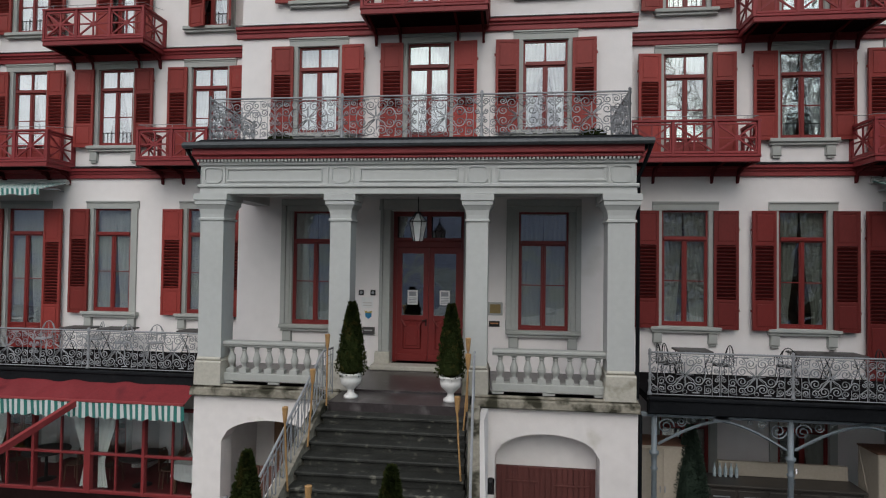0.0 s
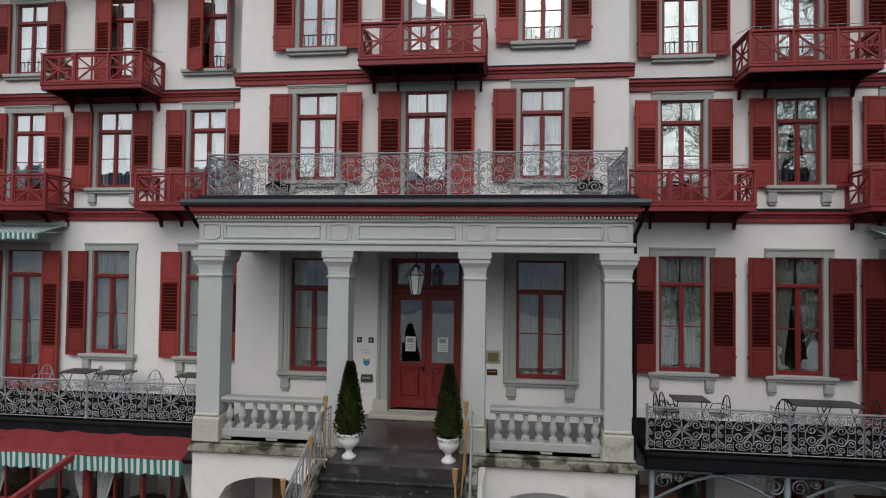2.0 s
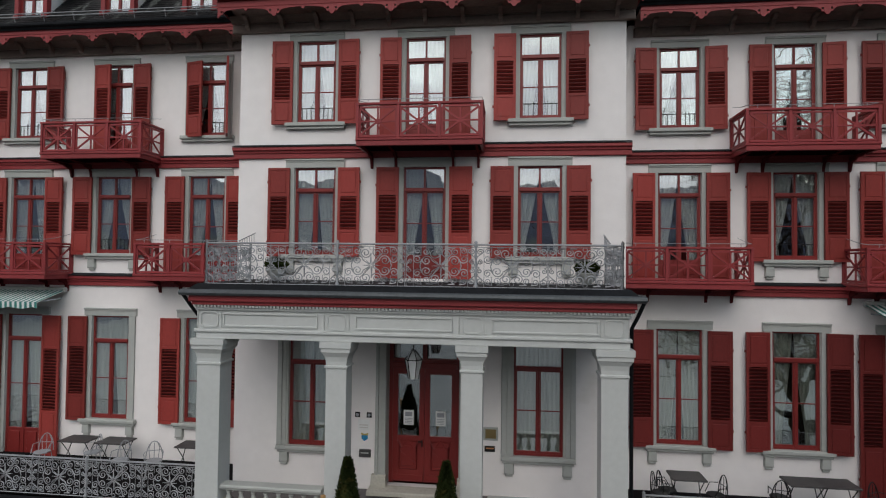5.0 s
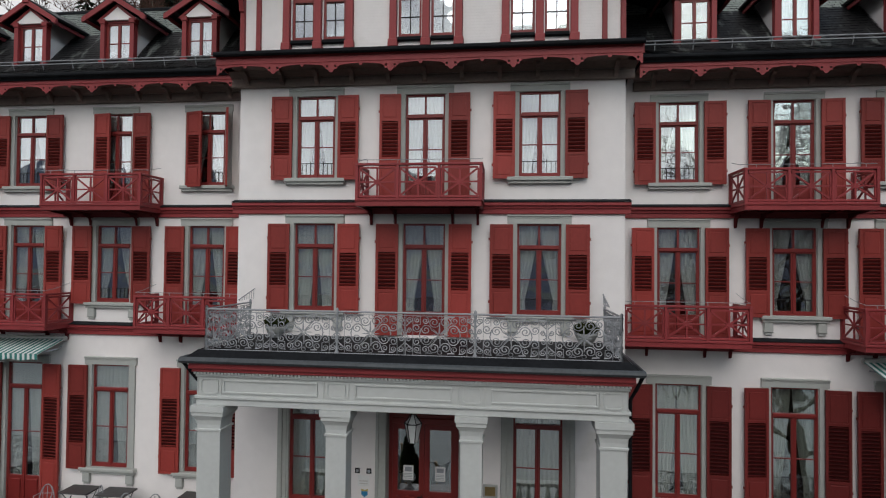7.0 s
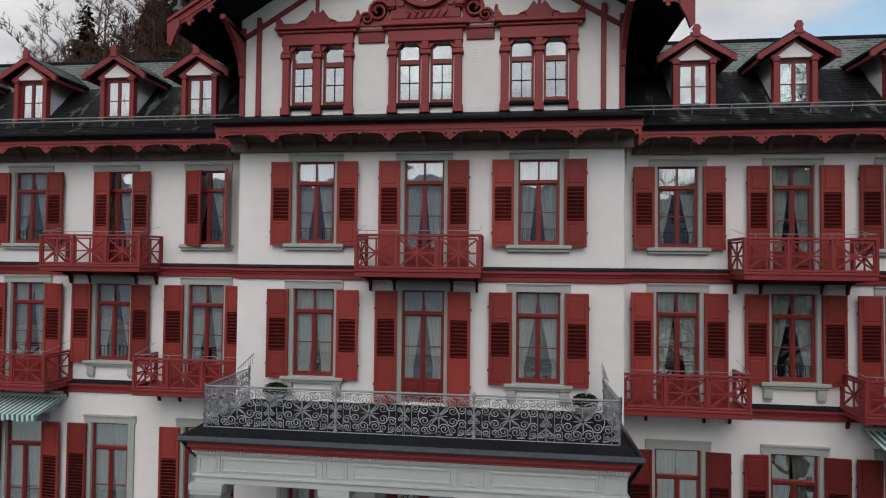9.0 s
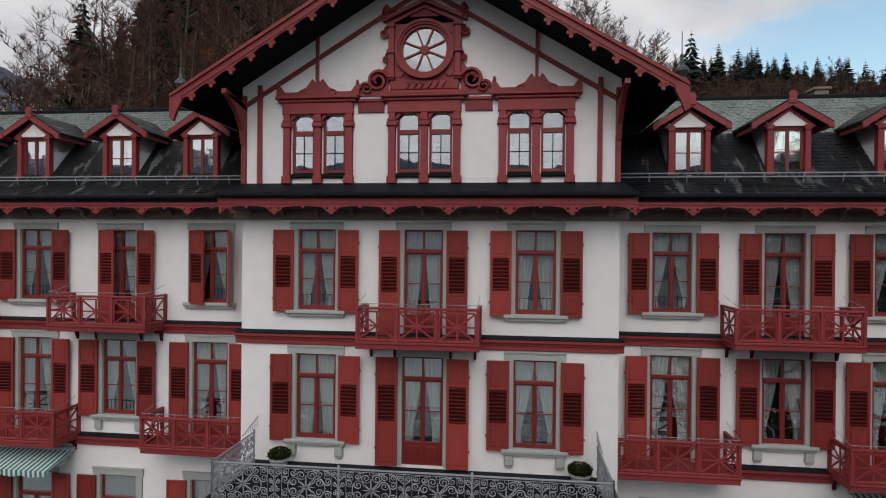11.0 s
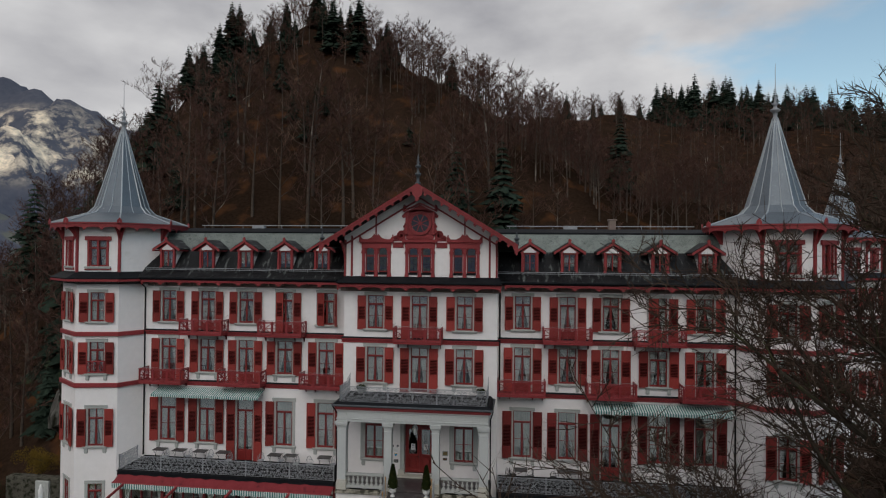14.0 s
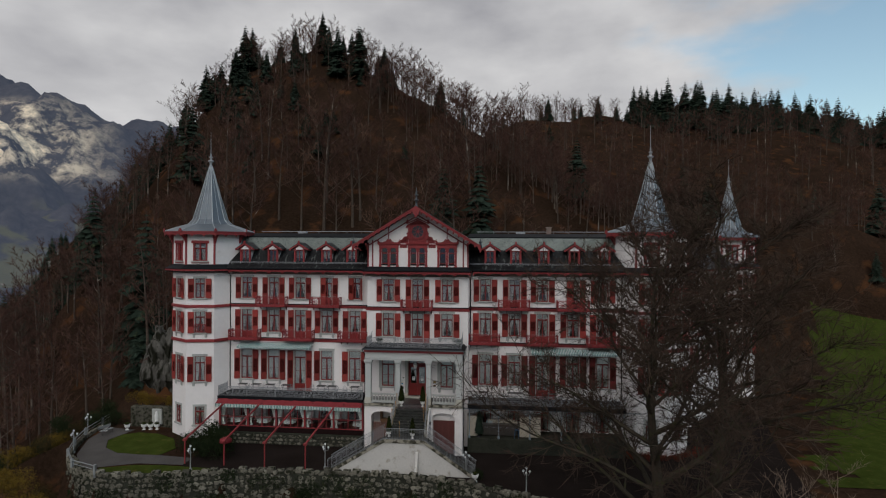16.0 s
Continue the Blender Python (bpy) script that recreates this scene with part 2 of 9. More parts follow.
def stripes_material(name, a, b, per_metre, axis="X"):
    m = surface(name, a, 0.85, var=0.08, big=2, fine=30)
    nt = m.node_tree
    bs = nt.nodes["Principled BSDF"]
    old = bs.inputs["Base Color"].links[0].from_socket
    geo = nt.nodes.new("ShaderNodeNewGeometry")
    sep = nt.nodes.new("ShaderNodeSeparateXYZ")
    link(nt, geo.outputs["Position"], sep.inputs[0])
    mu = nt.nodes.new("ShaderNodeMath")
    mu.operation = "MULTIPLY"
    mu.inputs[1].default_value = per_metre
    link(nt, sep.outputs[axis], mu.inputs[0])
    fr = nt.nodes.new("ShaderNodeMath")
    fr.operation = "FRACT"
    link(nt, mu.outputs[0], fr.inputs[0])
    gt = nt.nodes.new("ShaderNodeMath")
    gt.operation = "GREATER_THAN"
    gt.inputs[1].default_value = 0.5
    link(nt, fr.outputs[0], gt.inputs[0])
    mx = nt.nodes.new("ShaderNodeMix")
    mx.data_type = "RGBA"
    link(nt, gt.outputs[0], mx.inputs["Factor"])
    link(nt, old, mx.inputs["A"])
    mx.inputs["B"].default_value = (*b, 1)
    link(nt, mx.outputs["Result"], bs.inputs["Base Color"])
    return m


AWNING = stripes_material("green_white_striped_canvas", (0.60, 0.63, 0.62), (0.03, 0.17, 0.15), 6.6)
REDCANVAS = surface("red_canvas", (0.19, 0.025, 0.03), 0.7, var=0.2, big=0.9, fine=20, bump=0.1, tint=(0.12, 0.015, 0.02), tint_at=0.6, spec=0.2)


# ---- mesh tools ----
class Shape:
    """Collects simple solids into one mesh."""

    def __init__(self):
        self.v, self.f = [], []

    def poly(self, pts, faces):
        n = len(self.v)
        self.v += [tuple(p) for p in pts]
        self.f += [tuple(i + n for i in f) for f in faces]
        return self

    def box(self, x0, x1, y0, y1, z0, z1):
        p = [(x, y, z) for z in (z0, z1) for y in (y0, y1) for x in (x0, x1)]
        return self.poly(p, [(0, 2, 3, 1), (4, 5, 7, 6), (0, 1, 5, 4), (2, 6, 7, 3), (0, 4, 6, 2), (1, 3, 7, 5)])

    def bevelbox(self, x0, x1, y0, y1, z0, z1, b=0.01):
        """A box with its front and top edges eased."""
        p = [(x0, y1, z0), (x1, y1, z0), (x1, y1, z1 - b), (x0, y1, z1 - b), (x0, y0 + b, z0), (x1, y0 + b, z0), (x1 - b, y0, z0 + b), (x0 + b, y0, z0 + b), (x1 - b, y0, z1 - b), (x0 + b, y0, z1 - b), (x0 + b, y0 + b, z1), (x1 - b, y0 + b, z1), (x1 - b, y1, z1), (x0 + b, y1, z1)]
        return self.poly(p, [(7, 6, 8, 9), (9, 8, 11, 10), (10, 11, 12, 13), (4, 5, 6, 7), (5, 1, 2, 12, 11, 8, 6), (0, 4, 7, 9, 10, 13, 3), (13, 12, 2, 3), (0, 3, 2, 1), (0, 1, 5, 4)])

    def slab(self, pts, d):
        """A polygon thickened by the vector d."""
        n = len(pts)
        a = [Vector(p) for p in pts]
        b = [p + Vector(d) for p in a]
        return self.poly(a + b, [tuple(range(n)), tuple(range(2 * n - 1, n - 1, -1))] + [(i, i + n, (i + 1) % n + n, (i + 1) % n) for i in range(n)])

    def bar(self, a, b, w, h=None, up=(0, 0, 1)):
        """A straight bar of section w by h from a to b."""
        a, b = Vector(a), Vector(b)
        h = h or w
        d = (b - a).normalized()
        s = d.cross(Vector(up))
        s = s.normalized() if s.length > 1e-4 else Vector((1, 0, 0))
        u = s.cross(d)
        q = [s * (i * w / 2) + u * (j * h / 2) for i, j in ((-1, -1), (1, -1), (1, 1), (-1, 1))]
        return self.poly([a + k for k in q] + [b + k for k in q], [(3, 2, 1, 0), (4, 5, 6, 7), (0, 1, 5, 4), (1, 2, 6, 5), (2, 3, 7, 6), (3, 0, 4, 7)])

    def tube(self, pts, r, n=4, ends=True):
        """A tube along pts; r is one radius or one a point."""
        pts = [Vector(p) for p in pts]
        rs = r if isinstance(r, (list, tuple)) else [r] * len(pts)
        base, ring = len(self.v), []
        side = None
        for i, p in enumerate(pts):
            d = (pts[min(i + 1, len(pts) - 1)] - pts[max(i - 1, 0)])
            d = d.normalized() if d.length > 1e-6 else Vector((0, 0, 1))
            if side is None:
                side = d.orthogonal().normalized()
            side = (side - d * side.dot(d))
            side = side.normalized() if side.length > 1e-5 else d.orthogonal().normalized()
            up = d.cross(side)
            for k in range(n):
                a = 2 * math.pi * (k + 0.5) / n
                self.v.append(tuple(p + (side * math.cos(a) + up * math.sin(a)) * rs[i]))
        for i in range(len(pts) - 1):
            for k in range(n):
                a, b = base + i * n + k, base + i * n + (k + 1) % n
                self.f.append((a, b, b + n, a + n))
        if ends:
            self.f.append(tuple(base + k for k in range(n))[::-1])
            self.f.append(tuple(base + (len(pts) - 1) * n + k for k in range(n)))
        return self

    def lathe(self, prof, n=12, c=(0, 0, 0), flat=0.0):
        """prof: rows of (radius, height) from below to above."""
        base = len(self.v)
        for r, z in prof:
            for k in range(n):
                a = 2 * math.pi * k / n + flat
                self.v.append((c[0] + r * math.cos(a), c[1] + r * math.sin(a), c[2] + z))
        for i in range(len(prof) - 1):
            for k in range(n):
                a, b = base + i * n + k, base + i * n + (k + 1) % n
                self.f.append((a, b, b + n, a + n))
        self.f.append(tuple(base + k for k in range(n))[::-1])
        self.f.append(tuple(base + (len(prof) - 1) * n + k for k in range(n)))
        return self

    def moved(self, m):
        self.v = [tuple(m @ Vector(p)) for p in self.v]
        return self

    def add(self, other, m=None):
        return self.poly([m @ Vector(p) for p in other.v] if m else other.v, other.f)

    def mesh(self, name, material, smooth=False):
        me = bpy.data.meshes.new(name)
        me.from_pydata(self.v, [], self.f)
        me.materials.append(material)
        if smooth:
            me.polygons.foreach_set("use_smooth", [True] * len(me.polygons))
        me.update()
        return me

    def mesh2(self, name, material, second, faces):
        """A mesh of two materials: faces lists the faces of the second."""
        me = self.mesh(name, material)
        me.materials.append(second)
        for k in faces:
            me.polygons[k].material_index = 1
        return me


def put(name, mesh, parent=None, at=(0, 0, 0), rz=0.0, label="", scale=(1, 1, 1), rx=0.0, ry=0.0):
    ob = new(name, mesh)
    ob.location, ob.rotation_euler, ob.scale = at, (radians(rx), radians(ry), radians(rz)), scale
    if parent:
        ob.parent = parent
    if label:
        ob["label"] = label
    return ob


def part(name, shape, material, parent, label="", smooth=False):
    return put(name, shape.mesh(name, material, smooth), parent, label=label)


def thing(name, label, category, at=(0, 0, 0), rz=0.0, group="", kind=""):
    ob = put(name, None, None, at, rz)
    return tagged(ob, label, category, group, kind)


GROUND = -2.9


# ---- hotel: walls ----
hotel = thing("hotel", "large white stucco hotel with red shutters, balconies and slate roof", "hotel", (0, 0, 0))


def wall_shape(x0, x1, z0, z1, holes, y=0.0, t=0.4):
    """A wall along x with its face at y, pierced by holes (xa, xb, za, zb)."""
    s = Shape()
    xs = sorted({x0, x1, *(h[0] for h in holes), *(h[1] for h in holes)})
    zs = sorted({z0, z1, *(h[2] for h in holes), *(h[3] for h in holes)})
    for a, b in zip(xs, xs[1:]):
        for c, d in zip(zs, zs[1:]):
            mx, mz = (a + b) / 2, (c + d) / 2
            if any(h[0] < mx < h[1] and h[2] < mz < h[3] for h in holes):
                continue
            s.poly([(a, y, c), (b, y, c), (b, y, d), (a, y, d)], [(0, 1, 2, 3)])
            s.poly([(a, y + t, c), (b, y + t, c), (b, y + t, d), (a, y + t, d)], [(3, 2, 1, 0)])
    for a, b, c, d in list(holes) + [(x1, x0, z0, z1)]:
        s.poly([(a, y, c), (a, y + t, c), (a, y + t, d), (a, y, d)], [(0, 1, 2, 3)])
        s.poly([(b, y, c), (b, y + t, c), (b, y + t, d), (b, y, d)], [(3, 2, 1, 0)])
        s.poly([(a, y, d), (a, y + t, d), (b, y + t, d), (b, y, d)], [(0, 1, 2, 3)])
        s.poly([(a, y, c), (a, y + t, c), (b, y + t, c), (b, y, c)], [(3, 2, 1, 0)])
    return s


LEFT_X = (-6.5, -9.38, -12.14, -14.9, -17.73)
RIGHT_X = (6.52, 9.36, 12.04, 14.95, 17.75)
MID_X = (-2.85, 0.0, 2.87)
F1 = (2.79, 2.97, 1.15)     # sill height, height, width
F2 = (7.58, 2.24, 1.08)
F3 = (10.98, 2.13, 1.02)
FLOOR1, FLOOR2, FLOOR3 = 1.45, 6.95, 10.3
RISALIT = -1.28


def hole(x, f, z0=None):
    return (x - f[2] / 2, x + f[2] / 2, f[0] if z0 is None else z0, f[0] + f[1])


DOOR1 = {-12.14, 12.04}                       # french doors on the terrace floor
DOOR2 = {-6.5, -12.14, -17.73, 6.52, 12.04, 17.75, 0.0}
DOOR3 = {-9.38, -14.9, 9.36, 14.95, 0.0}


def wing_holes(xs):
    out = []
    for x in xs:
        out.append(hole(x, F1, 1.5 if x in DOOR1 else None))
        out.append(hole(x, F2, 7.0 if x in DOOR2 else None))
        out.append(hole(x, F3, 10.36 if x in DOOR3 else None))
        out.append((x - 0.6, x + 0.6, -1.5, 0.85))
    return out


part("wall", wall_shape(-19.6, -4.93, GROUND, 13.75, wing_holes(LEFT_X)), STUCCO, hotel, "white rendered wing wall")
part("wall", wall_shape(4.93, 20.2, GROUND, 13.75, wing_holes(RIGHT_X)), STUCCO, hotel, "white rendered wing wall")
mid_holes = [hole(x, F2, 7.0 if x in DOOR2 else None) for x in MID_X] + [hole(x, F3, 10.36 if x in DOOR3 else None) for x in MID_X]
mid_holes += [hole(-2.85, (2.72, 2.87, 1.2)), hole(2.87, (2.72, 2.87, 1.2)), (-0.93, 0.97, 1.75, 5.62)]
part("wall", wall_shape(-4.93, 4.93, GROUND, 14.3, mid_holes, RISALIT), STUCCO, hotel, "white rendered middle wall")
for sx in (-1, 1):
    part("wall", Shape().box(min(sx * 4.93, sx * 4.53), max(sx * 4.93, sx * 4.53), RISALIT + 0.4, 0.4, GROUND, 14.3), STUCCO, hotel, "white rendered return wall")

# rooms behind the windows, with floors, ceilings and cross walls, coloured as if unlit
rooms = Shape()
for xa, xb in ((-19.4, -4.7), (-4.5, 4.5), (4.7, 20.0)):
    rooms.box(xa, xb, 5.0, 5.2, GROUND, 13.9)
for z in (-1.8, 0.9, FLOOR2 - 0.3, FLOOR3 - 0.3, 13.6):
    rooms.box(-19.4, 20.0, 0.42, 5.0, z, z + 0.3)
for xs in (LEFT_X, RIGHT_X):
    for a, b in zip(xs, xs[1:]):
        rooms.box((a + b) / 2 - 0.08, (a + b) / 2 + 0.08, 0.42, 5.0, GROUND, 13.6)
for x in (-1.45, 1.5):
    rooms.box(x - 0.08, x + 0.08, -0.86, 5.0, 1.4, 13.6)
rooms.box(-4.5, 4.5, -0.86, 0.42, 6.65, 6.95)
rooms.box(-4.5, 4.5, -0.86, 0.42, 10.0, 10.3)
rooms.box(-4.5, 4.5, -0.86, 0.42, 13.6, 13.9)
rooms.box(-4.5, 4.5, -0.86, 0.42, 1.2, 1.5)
part("room_shell", rooms, INNER, hotel, "plain rooms behind the windows, coloured dark as if unlit")

part("wall", Shape().box(-20, 20.6, 11.6, 12.0, GROUND, 17.2), STUCCO, hotel, "plain rear wall")
part("wall", Shape().box(-20.0, -19.6, 0.4, 11.6, GROUND, 14.0), STUCCO, hotel, "plain end wall")
part("wall", Shape().box(20.2, 20.6, 0.4, 11.6, GROUND, 14.0), STUCCO, hotel, "plain end wall")


# ---- hotel: windows ----
mesh_cache = {}
# shade between the louvres is put into this near-black red
LOUVRESHADE = surface("louvre_shade_board", (0.035, 0.008, 0.008), 0.9, var=0.3, big=2, fine=20, bump=0, spec=0.0)


def cached(key, build):
    if key not in mesh_cache:
        mesh_cache[key] = build()
    return mesh_cache[key]


FLUSH = 0.11        # how much less deep than a deep reveal the casements sit


def frame_mesh(w, h, tr, solid=0.0, bar=0.5, split=True):
    """Red casement frame with a transom at tr of the height; solid: height of a wooden panel below; bar: height of the thin bar."""
    def build():
        s = Shape()
        a, j = w / 2, 0.05
        zt = tr
        s.box(-a, -a + j, 0.14, 0.22, 0, h).box(a - j, a, 0.14, 0.22, 0, h)
        s.box(-a + j, a - j, 0.14, 0.22, h - j, h).box(-a + j, a - j, 0.14, 0.22, 0, 0.06)
        s.bevelbox(-a + j, a - j, 0.105, 0.22, zt - 0.05, zt + 0.05, 0.012)
        s.box(-0.026, 0.026, 0.135, 0.21, 0.06, zt - 0.05)
        if split:
            s.box(-0.022, 0.022, 0.142, 0.21, zt + 0.05, h - j)
        for sx in (-1, 1):
            lo, hi = sorted((sx * 0.03, sx * (a - j)))
            zb = solid or 0.06
            s.box(lo, lo + 0.03, 0.15, 0.2, zb, zt - 0.05).box(hi - 0.03, hi, 0.15, 0.2, zb, zt - 0.05)
            s.box(lo + 0.03, hi - 0.03, 0.15, 0.2, zb, zb + 0.05).box(lo + 0.03, hi - 0.03, 0.15, 0.2, zt - 0.08, zt - 0.05)
            zm = zb + (zt - zb) * bar
            s.box(lo + 0.03, hi - 0.03, 0.158, 0.192, zm - 0.012, zm + 0.012)
            if solid:
                s.box(lo, hi, 0.16, 0.21, 0.06, solid)
                s.bevelbox(lo + 0.08, hi - 0.08, 0.14, 0.16, 0.16, solid - 0.06, 0.015)
        return s.moved(Matrix.Translation((0, -FLUSH, 0))).mesh("window_frame", FRAMERED)
    return cached(("frame", w, h, tr, solid, bar, split), build)


def pane_mesh(w, h, mat=GLASS):
    return cached(("pane", round(w, 3), round(h, 3), mat.name), lambda: Shape().box(-w / 2, w / 2, 0, 0.006, 0, h).mesh("pane", mat))


def curtain_mesh(w, h, style, mat=CURTAIN):
    """A pair of gathered net curtains; style 0 almost closed, 1 and 2 tied back, 3 tied wide."""
    def build():
        s = Shape()
        rnd = random.Random(7 + style * 13 + int(w * 100))
        half, rows, cols = w / 2 + 0.04, 14, 26
        for sx in (-1, 1):
            pull = (0.12, 0.46, 0.62, 0.33)[style] + rnd.uniform(-0.06, 0.06)
            tie = (0.95, 0.9, 0.86, 0.94)[style]
            base = len(s.v)
            ph = rnd.uniform(0, 6)
            for i in range(rows + 1):
                u = i / rows
                g = pull * min(u / tie, 1) ** 1.35 - (0.04 if u > tie else 0.0)
                inner = half * g * 0.95
                for k in range(cols + 1):
                    q = k / cols
                    x = inner + (half - inner) * q
                    y = 0.27 + 0.024 * math.sin(q * 34 + ph + 0.7 * math.sin(u * 3)) + 0.01 * math.sin(q * 71 + ph)
                    s.v.append((sx * x, y, h * (1 - u)))
            for i in range(rows):
                for k in range(cols):
                    a = base + i * (cols + 1) + k
                    s.f.append((a, a + 1, a + cols + 2, a + cols + 1))
        return s.mesh("curtain", mat, True)
    return cached(("curtain", w, h, style, mat.name), build)


def jamb_mesh(w, h, wide=False):
    """The stone upright on the right of an opening; the left one is its mirror image."""
    def build():
        a = w / 2
        s = Shape().bevelbox(a, a + 0.2, -0.05, 0.0, 0, h, 0.008)
        s.box(a - 0.005, a + 0.02, 0.001, 0.03, 0, h)
        if wide:
            s.bevelbox(a + 0.16, a + 0.3, -0.09, 0.0, 0, h + 0.14, 0.015)
            s.bevelbox(a + 0.05, a + 0.16, -0.068, 0.0, 0, h, 0.012)
        return s.mesh("jamb", GREY)
    return cached(("jamb", w, h, wide), build)


def lintel_mesh(w, h, plain=False, wide=False):
    """The stone head of an opening as one moulded profile."""
    def build():
        a = w / 2
        s = Shape()
        if wide:
            s.bevelbox(-a - 0.3, a + 0.3, -0.092, 0.0, h + 0.14, h + 0.3, 0.015).bevelbox(-a - 0.16, a + 0.16, -0.06, 0.0, h, h + 0.14, 0.01)
        elif plain:
            s.slab([(-a - 0.22, y, h + z) for y, z in ((0, 0), (-0.052, 0), (-0.052, 0.14), (-0.07, 0.15), (-0.07, 0.2), (0, 0.2))], (w + 0.44, 0, 0))
        else:
            s.slab([(-a - 0.24, y, h + z) for y, z in ((0, 0), (-0.052, 0), (-0.052, 0.14), (-0.065, 0.145), (-0.065, 0.175), (-0.09, 0.185), (-0.09, 0.22), (0, 0.225))], (w + 0.48, 0, 0))
        return s.mesh("lintel", GREY)
    return cached(("lintel", w, h, plain, wide), build)


def sill_mesh(w, brackets):
    def build():
        s = Shape()
        a = w / 2
        s.bevelbox(-a - 0.3, a + 0.3, -0.16, 0.1, -0.1, 0.0, 0.015)
        s.bevelbox(-a - 0.26, a + 0.26, -0.11, 0.0, -0.17, -0.1, 0.01)
        if brackets:
            for sx in (-1, 1):
                x = sx * (a + 0.1)
                s.bevelbox(x - 0.12, x + 0.12, -0.09, 0.0, -0.44, -0.17, 0.02)
                s.bevelbox(x - 0.09, x + 0.09, -0.06, 0.0, -0.5, -0.44, 0.01)
        return s.mesh("sill", GREY)
    return cached(("sill", w, brackets), build)


def shutter_mesh(w, h, cuts=(0.29, 0.71), mat=SHUTTER):
    """A louvred leaf from x 0 to w: raised panel below, louvres, raised panel above."""
    def build():
        s = Shape()
        t, r = 0.06, 0.065
        s.box(0, r, -t, 0, 0, h).box(w - r, w, -t, 0, 0, h)
        zs = [0.0, h * cuts[0], h * cuts[1], h]
        for i, z in enumerate(zs):
            lo, hi = (z, z + r) if i == 0 else ((z - r, z) if i == 3 else (z - r / 2, z + r / 2))
            s.box(r, w - r, -t, 0, lo, hi)
        for lo, hi in ((zs[0] + r, zs[1] - r / 2), (zs[2] + r / 2, zs[3] - r)):
            s.box(r, w - r, -t + 0.014, -0.006, lo, hi)
            s.bevelbox(r + 0.035, w - r - 0.035, -t + 0.002, -t + 0.014, lo + 0.035, hi - 0.035, 0.01)
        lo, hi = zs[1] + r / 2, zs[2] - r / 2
        # added backing board, coloured as the shade in the louvre gaps
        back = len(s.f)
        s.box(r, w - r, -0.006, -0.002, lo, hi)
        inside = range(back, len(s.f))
        n = max(6, int((hi - lo) / 0.088))
        for k in range(n):
            z = lo + (k + 0.5) * (hi - lo) / n
            d = 0.5 * (hi - lo) / n
            za, zb = z + d * 0.15, z - d * 0.8
            s.poly([(r, -t + 0.002, za), (w - r, -t + 0.002, za), (w - r, -0.008, zb), (r, -0.008, zb), (r, -t + 0.002, za + 0.01), (w - r, -t + 0.002, za + 0.01), (w - r, -0.008, zb + 0.01), (r, -0.008, zb + 0.01)],
                   [(0, 1, 2, 3), (7, 6, 5, 4), (0, 4, 5, 1), (3, 2, 6, 7)])
        for z in (h * 0.16, h * 0.84):
            s.box(w - 0.01, w + 0.03, -0.03, -0.005, z - 0.03, z + 0.03)
        return s.mesh2("shutter", mat, LOUVRESHADE, inside)
    return cached(("shutter", w, h, cuts, mat.name), build)


def guard_mesh(w):
    def build():
        s = Shape()
        a = w / 2
        for z in (0.08, 0.4):
            s.bar((-a, 0.05, z), (a, 0.05, z), 0.014)
        n = int(w / 0.11)
        for k in range(n + 1):
            s.bar((-a + w * k / n, 0.05, 0.08), (-a + w * k / n, 0.05, 0.46 if k % 3 == 0 else 0.4), 0.01)
        return s.mesh("guard_rail", DARKIRON)
    return cached(("guard", w), build)


window_count = 0


def window(x, y, z, w, h, tr, style=1, shutters=(0, 0), rz=0.0, solid=0.0, sill="bracket", guard=False, plain=False, cuts=(0.29, 0.71), surround=True, shutter_w=0.57, bar=0.5, split=True, wide=False, cloth=CURTAIN, leaf=SHUTTER):
    """A casement window with its glass, curtains, stone surround and shutters. shutters: the angle in degrees by which each leaf stands off the wall, None for no leaf."""
    global window_count
    window_count += 1
    ob = put("window", frame_mesh(w, h, tr, solid, bar, split), hotel, (x, y, z), rz)
    a = w / 2 - 0.055
    if not split:
        put("pane", pane_mesh(2 * a, h - 0.05 - tr - 0.05), ob, (0, 0.175 - FLUSH, tr + 0.05))
    for sx in (-1, 1):
        if split:
            put("pane", pane_mesh(a - 0.022, h - 0.05 - tr - 0.05), ob, (sx * (a + 0.022) / 2, 0.175 - FLUSH, tr + 0.05))
        zb = solid or 0.06
        put("pane", pane_mesh(a - 0.03 - 0.06, tr - 0.08 - zb - 0.05), ob, (sx * (a + 0.03) / 2, 0.175 - FLUSH, zb + 0.05))
    if style is not None:
        zc = (solid or 0.02)
        put("curtain", curtain_mesh(w, round(h - zc, 2), style, cloth), ob, (0, 0.02 - FLUSH, zc), scale=(1, 1, 1) if window_count % 2 else (-1, 1, 1))
    if surround:
        put("lintel", lintel_mesh(w, h, plain, wide), ob, label="grey stone lintel")
        for sx in (-1, 1):
            put("jamb", jamb_mesh(w, h, wide), ob, scale=(sx, 1, 1))
    if sill:
        put("sill", sill_mesh(w, sill == "bracket"), ob)
    if guard:
        put("guard_rail", guard_mesh(w), ob)
    drop = 0.0 if not sill else 0.05
    sh = round(h - 0.02 + drop, 2)
    for sx, ang in zip((-1, 1), shutters):
        if ang is None:
            continue
        m = shutter_mesh(shutter_w, sh, cuts, leaf)
        hx, flip = w / 2 + 0.1, -1 if ang > 90 else 1
        if sx > 0:
            put("shutter", m, ob, (hx, -0.085, -drop), rz=-ang, scale=(1, flip, 1))
        else:
            put("shutter", m, ob, (-hx, -0.085, -drop), rz=ang, scale=(-1, flip, 1))
    return ob


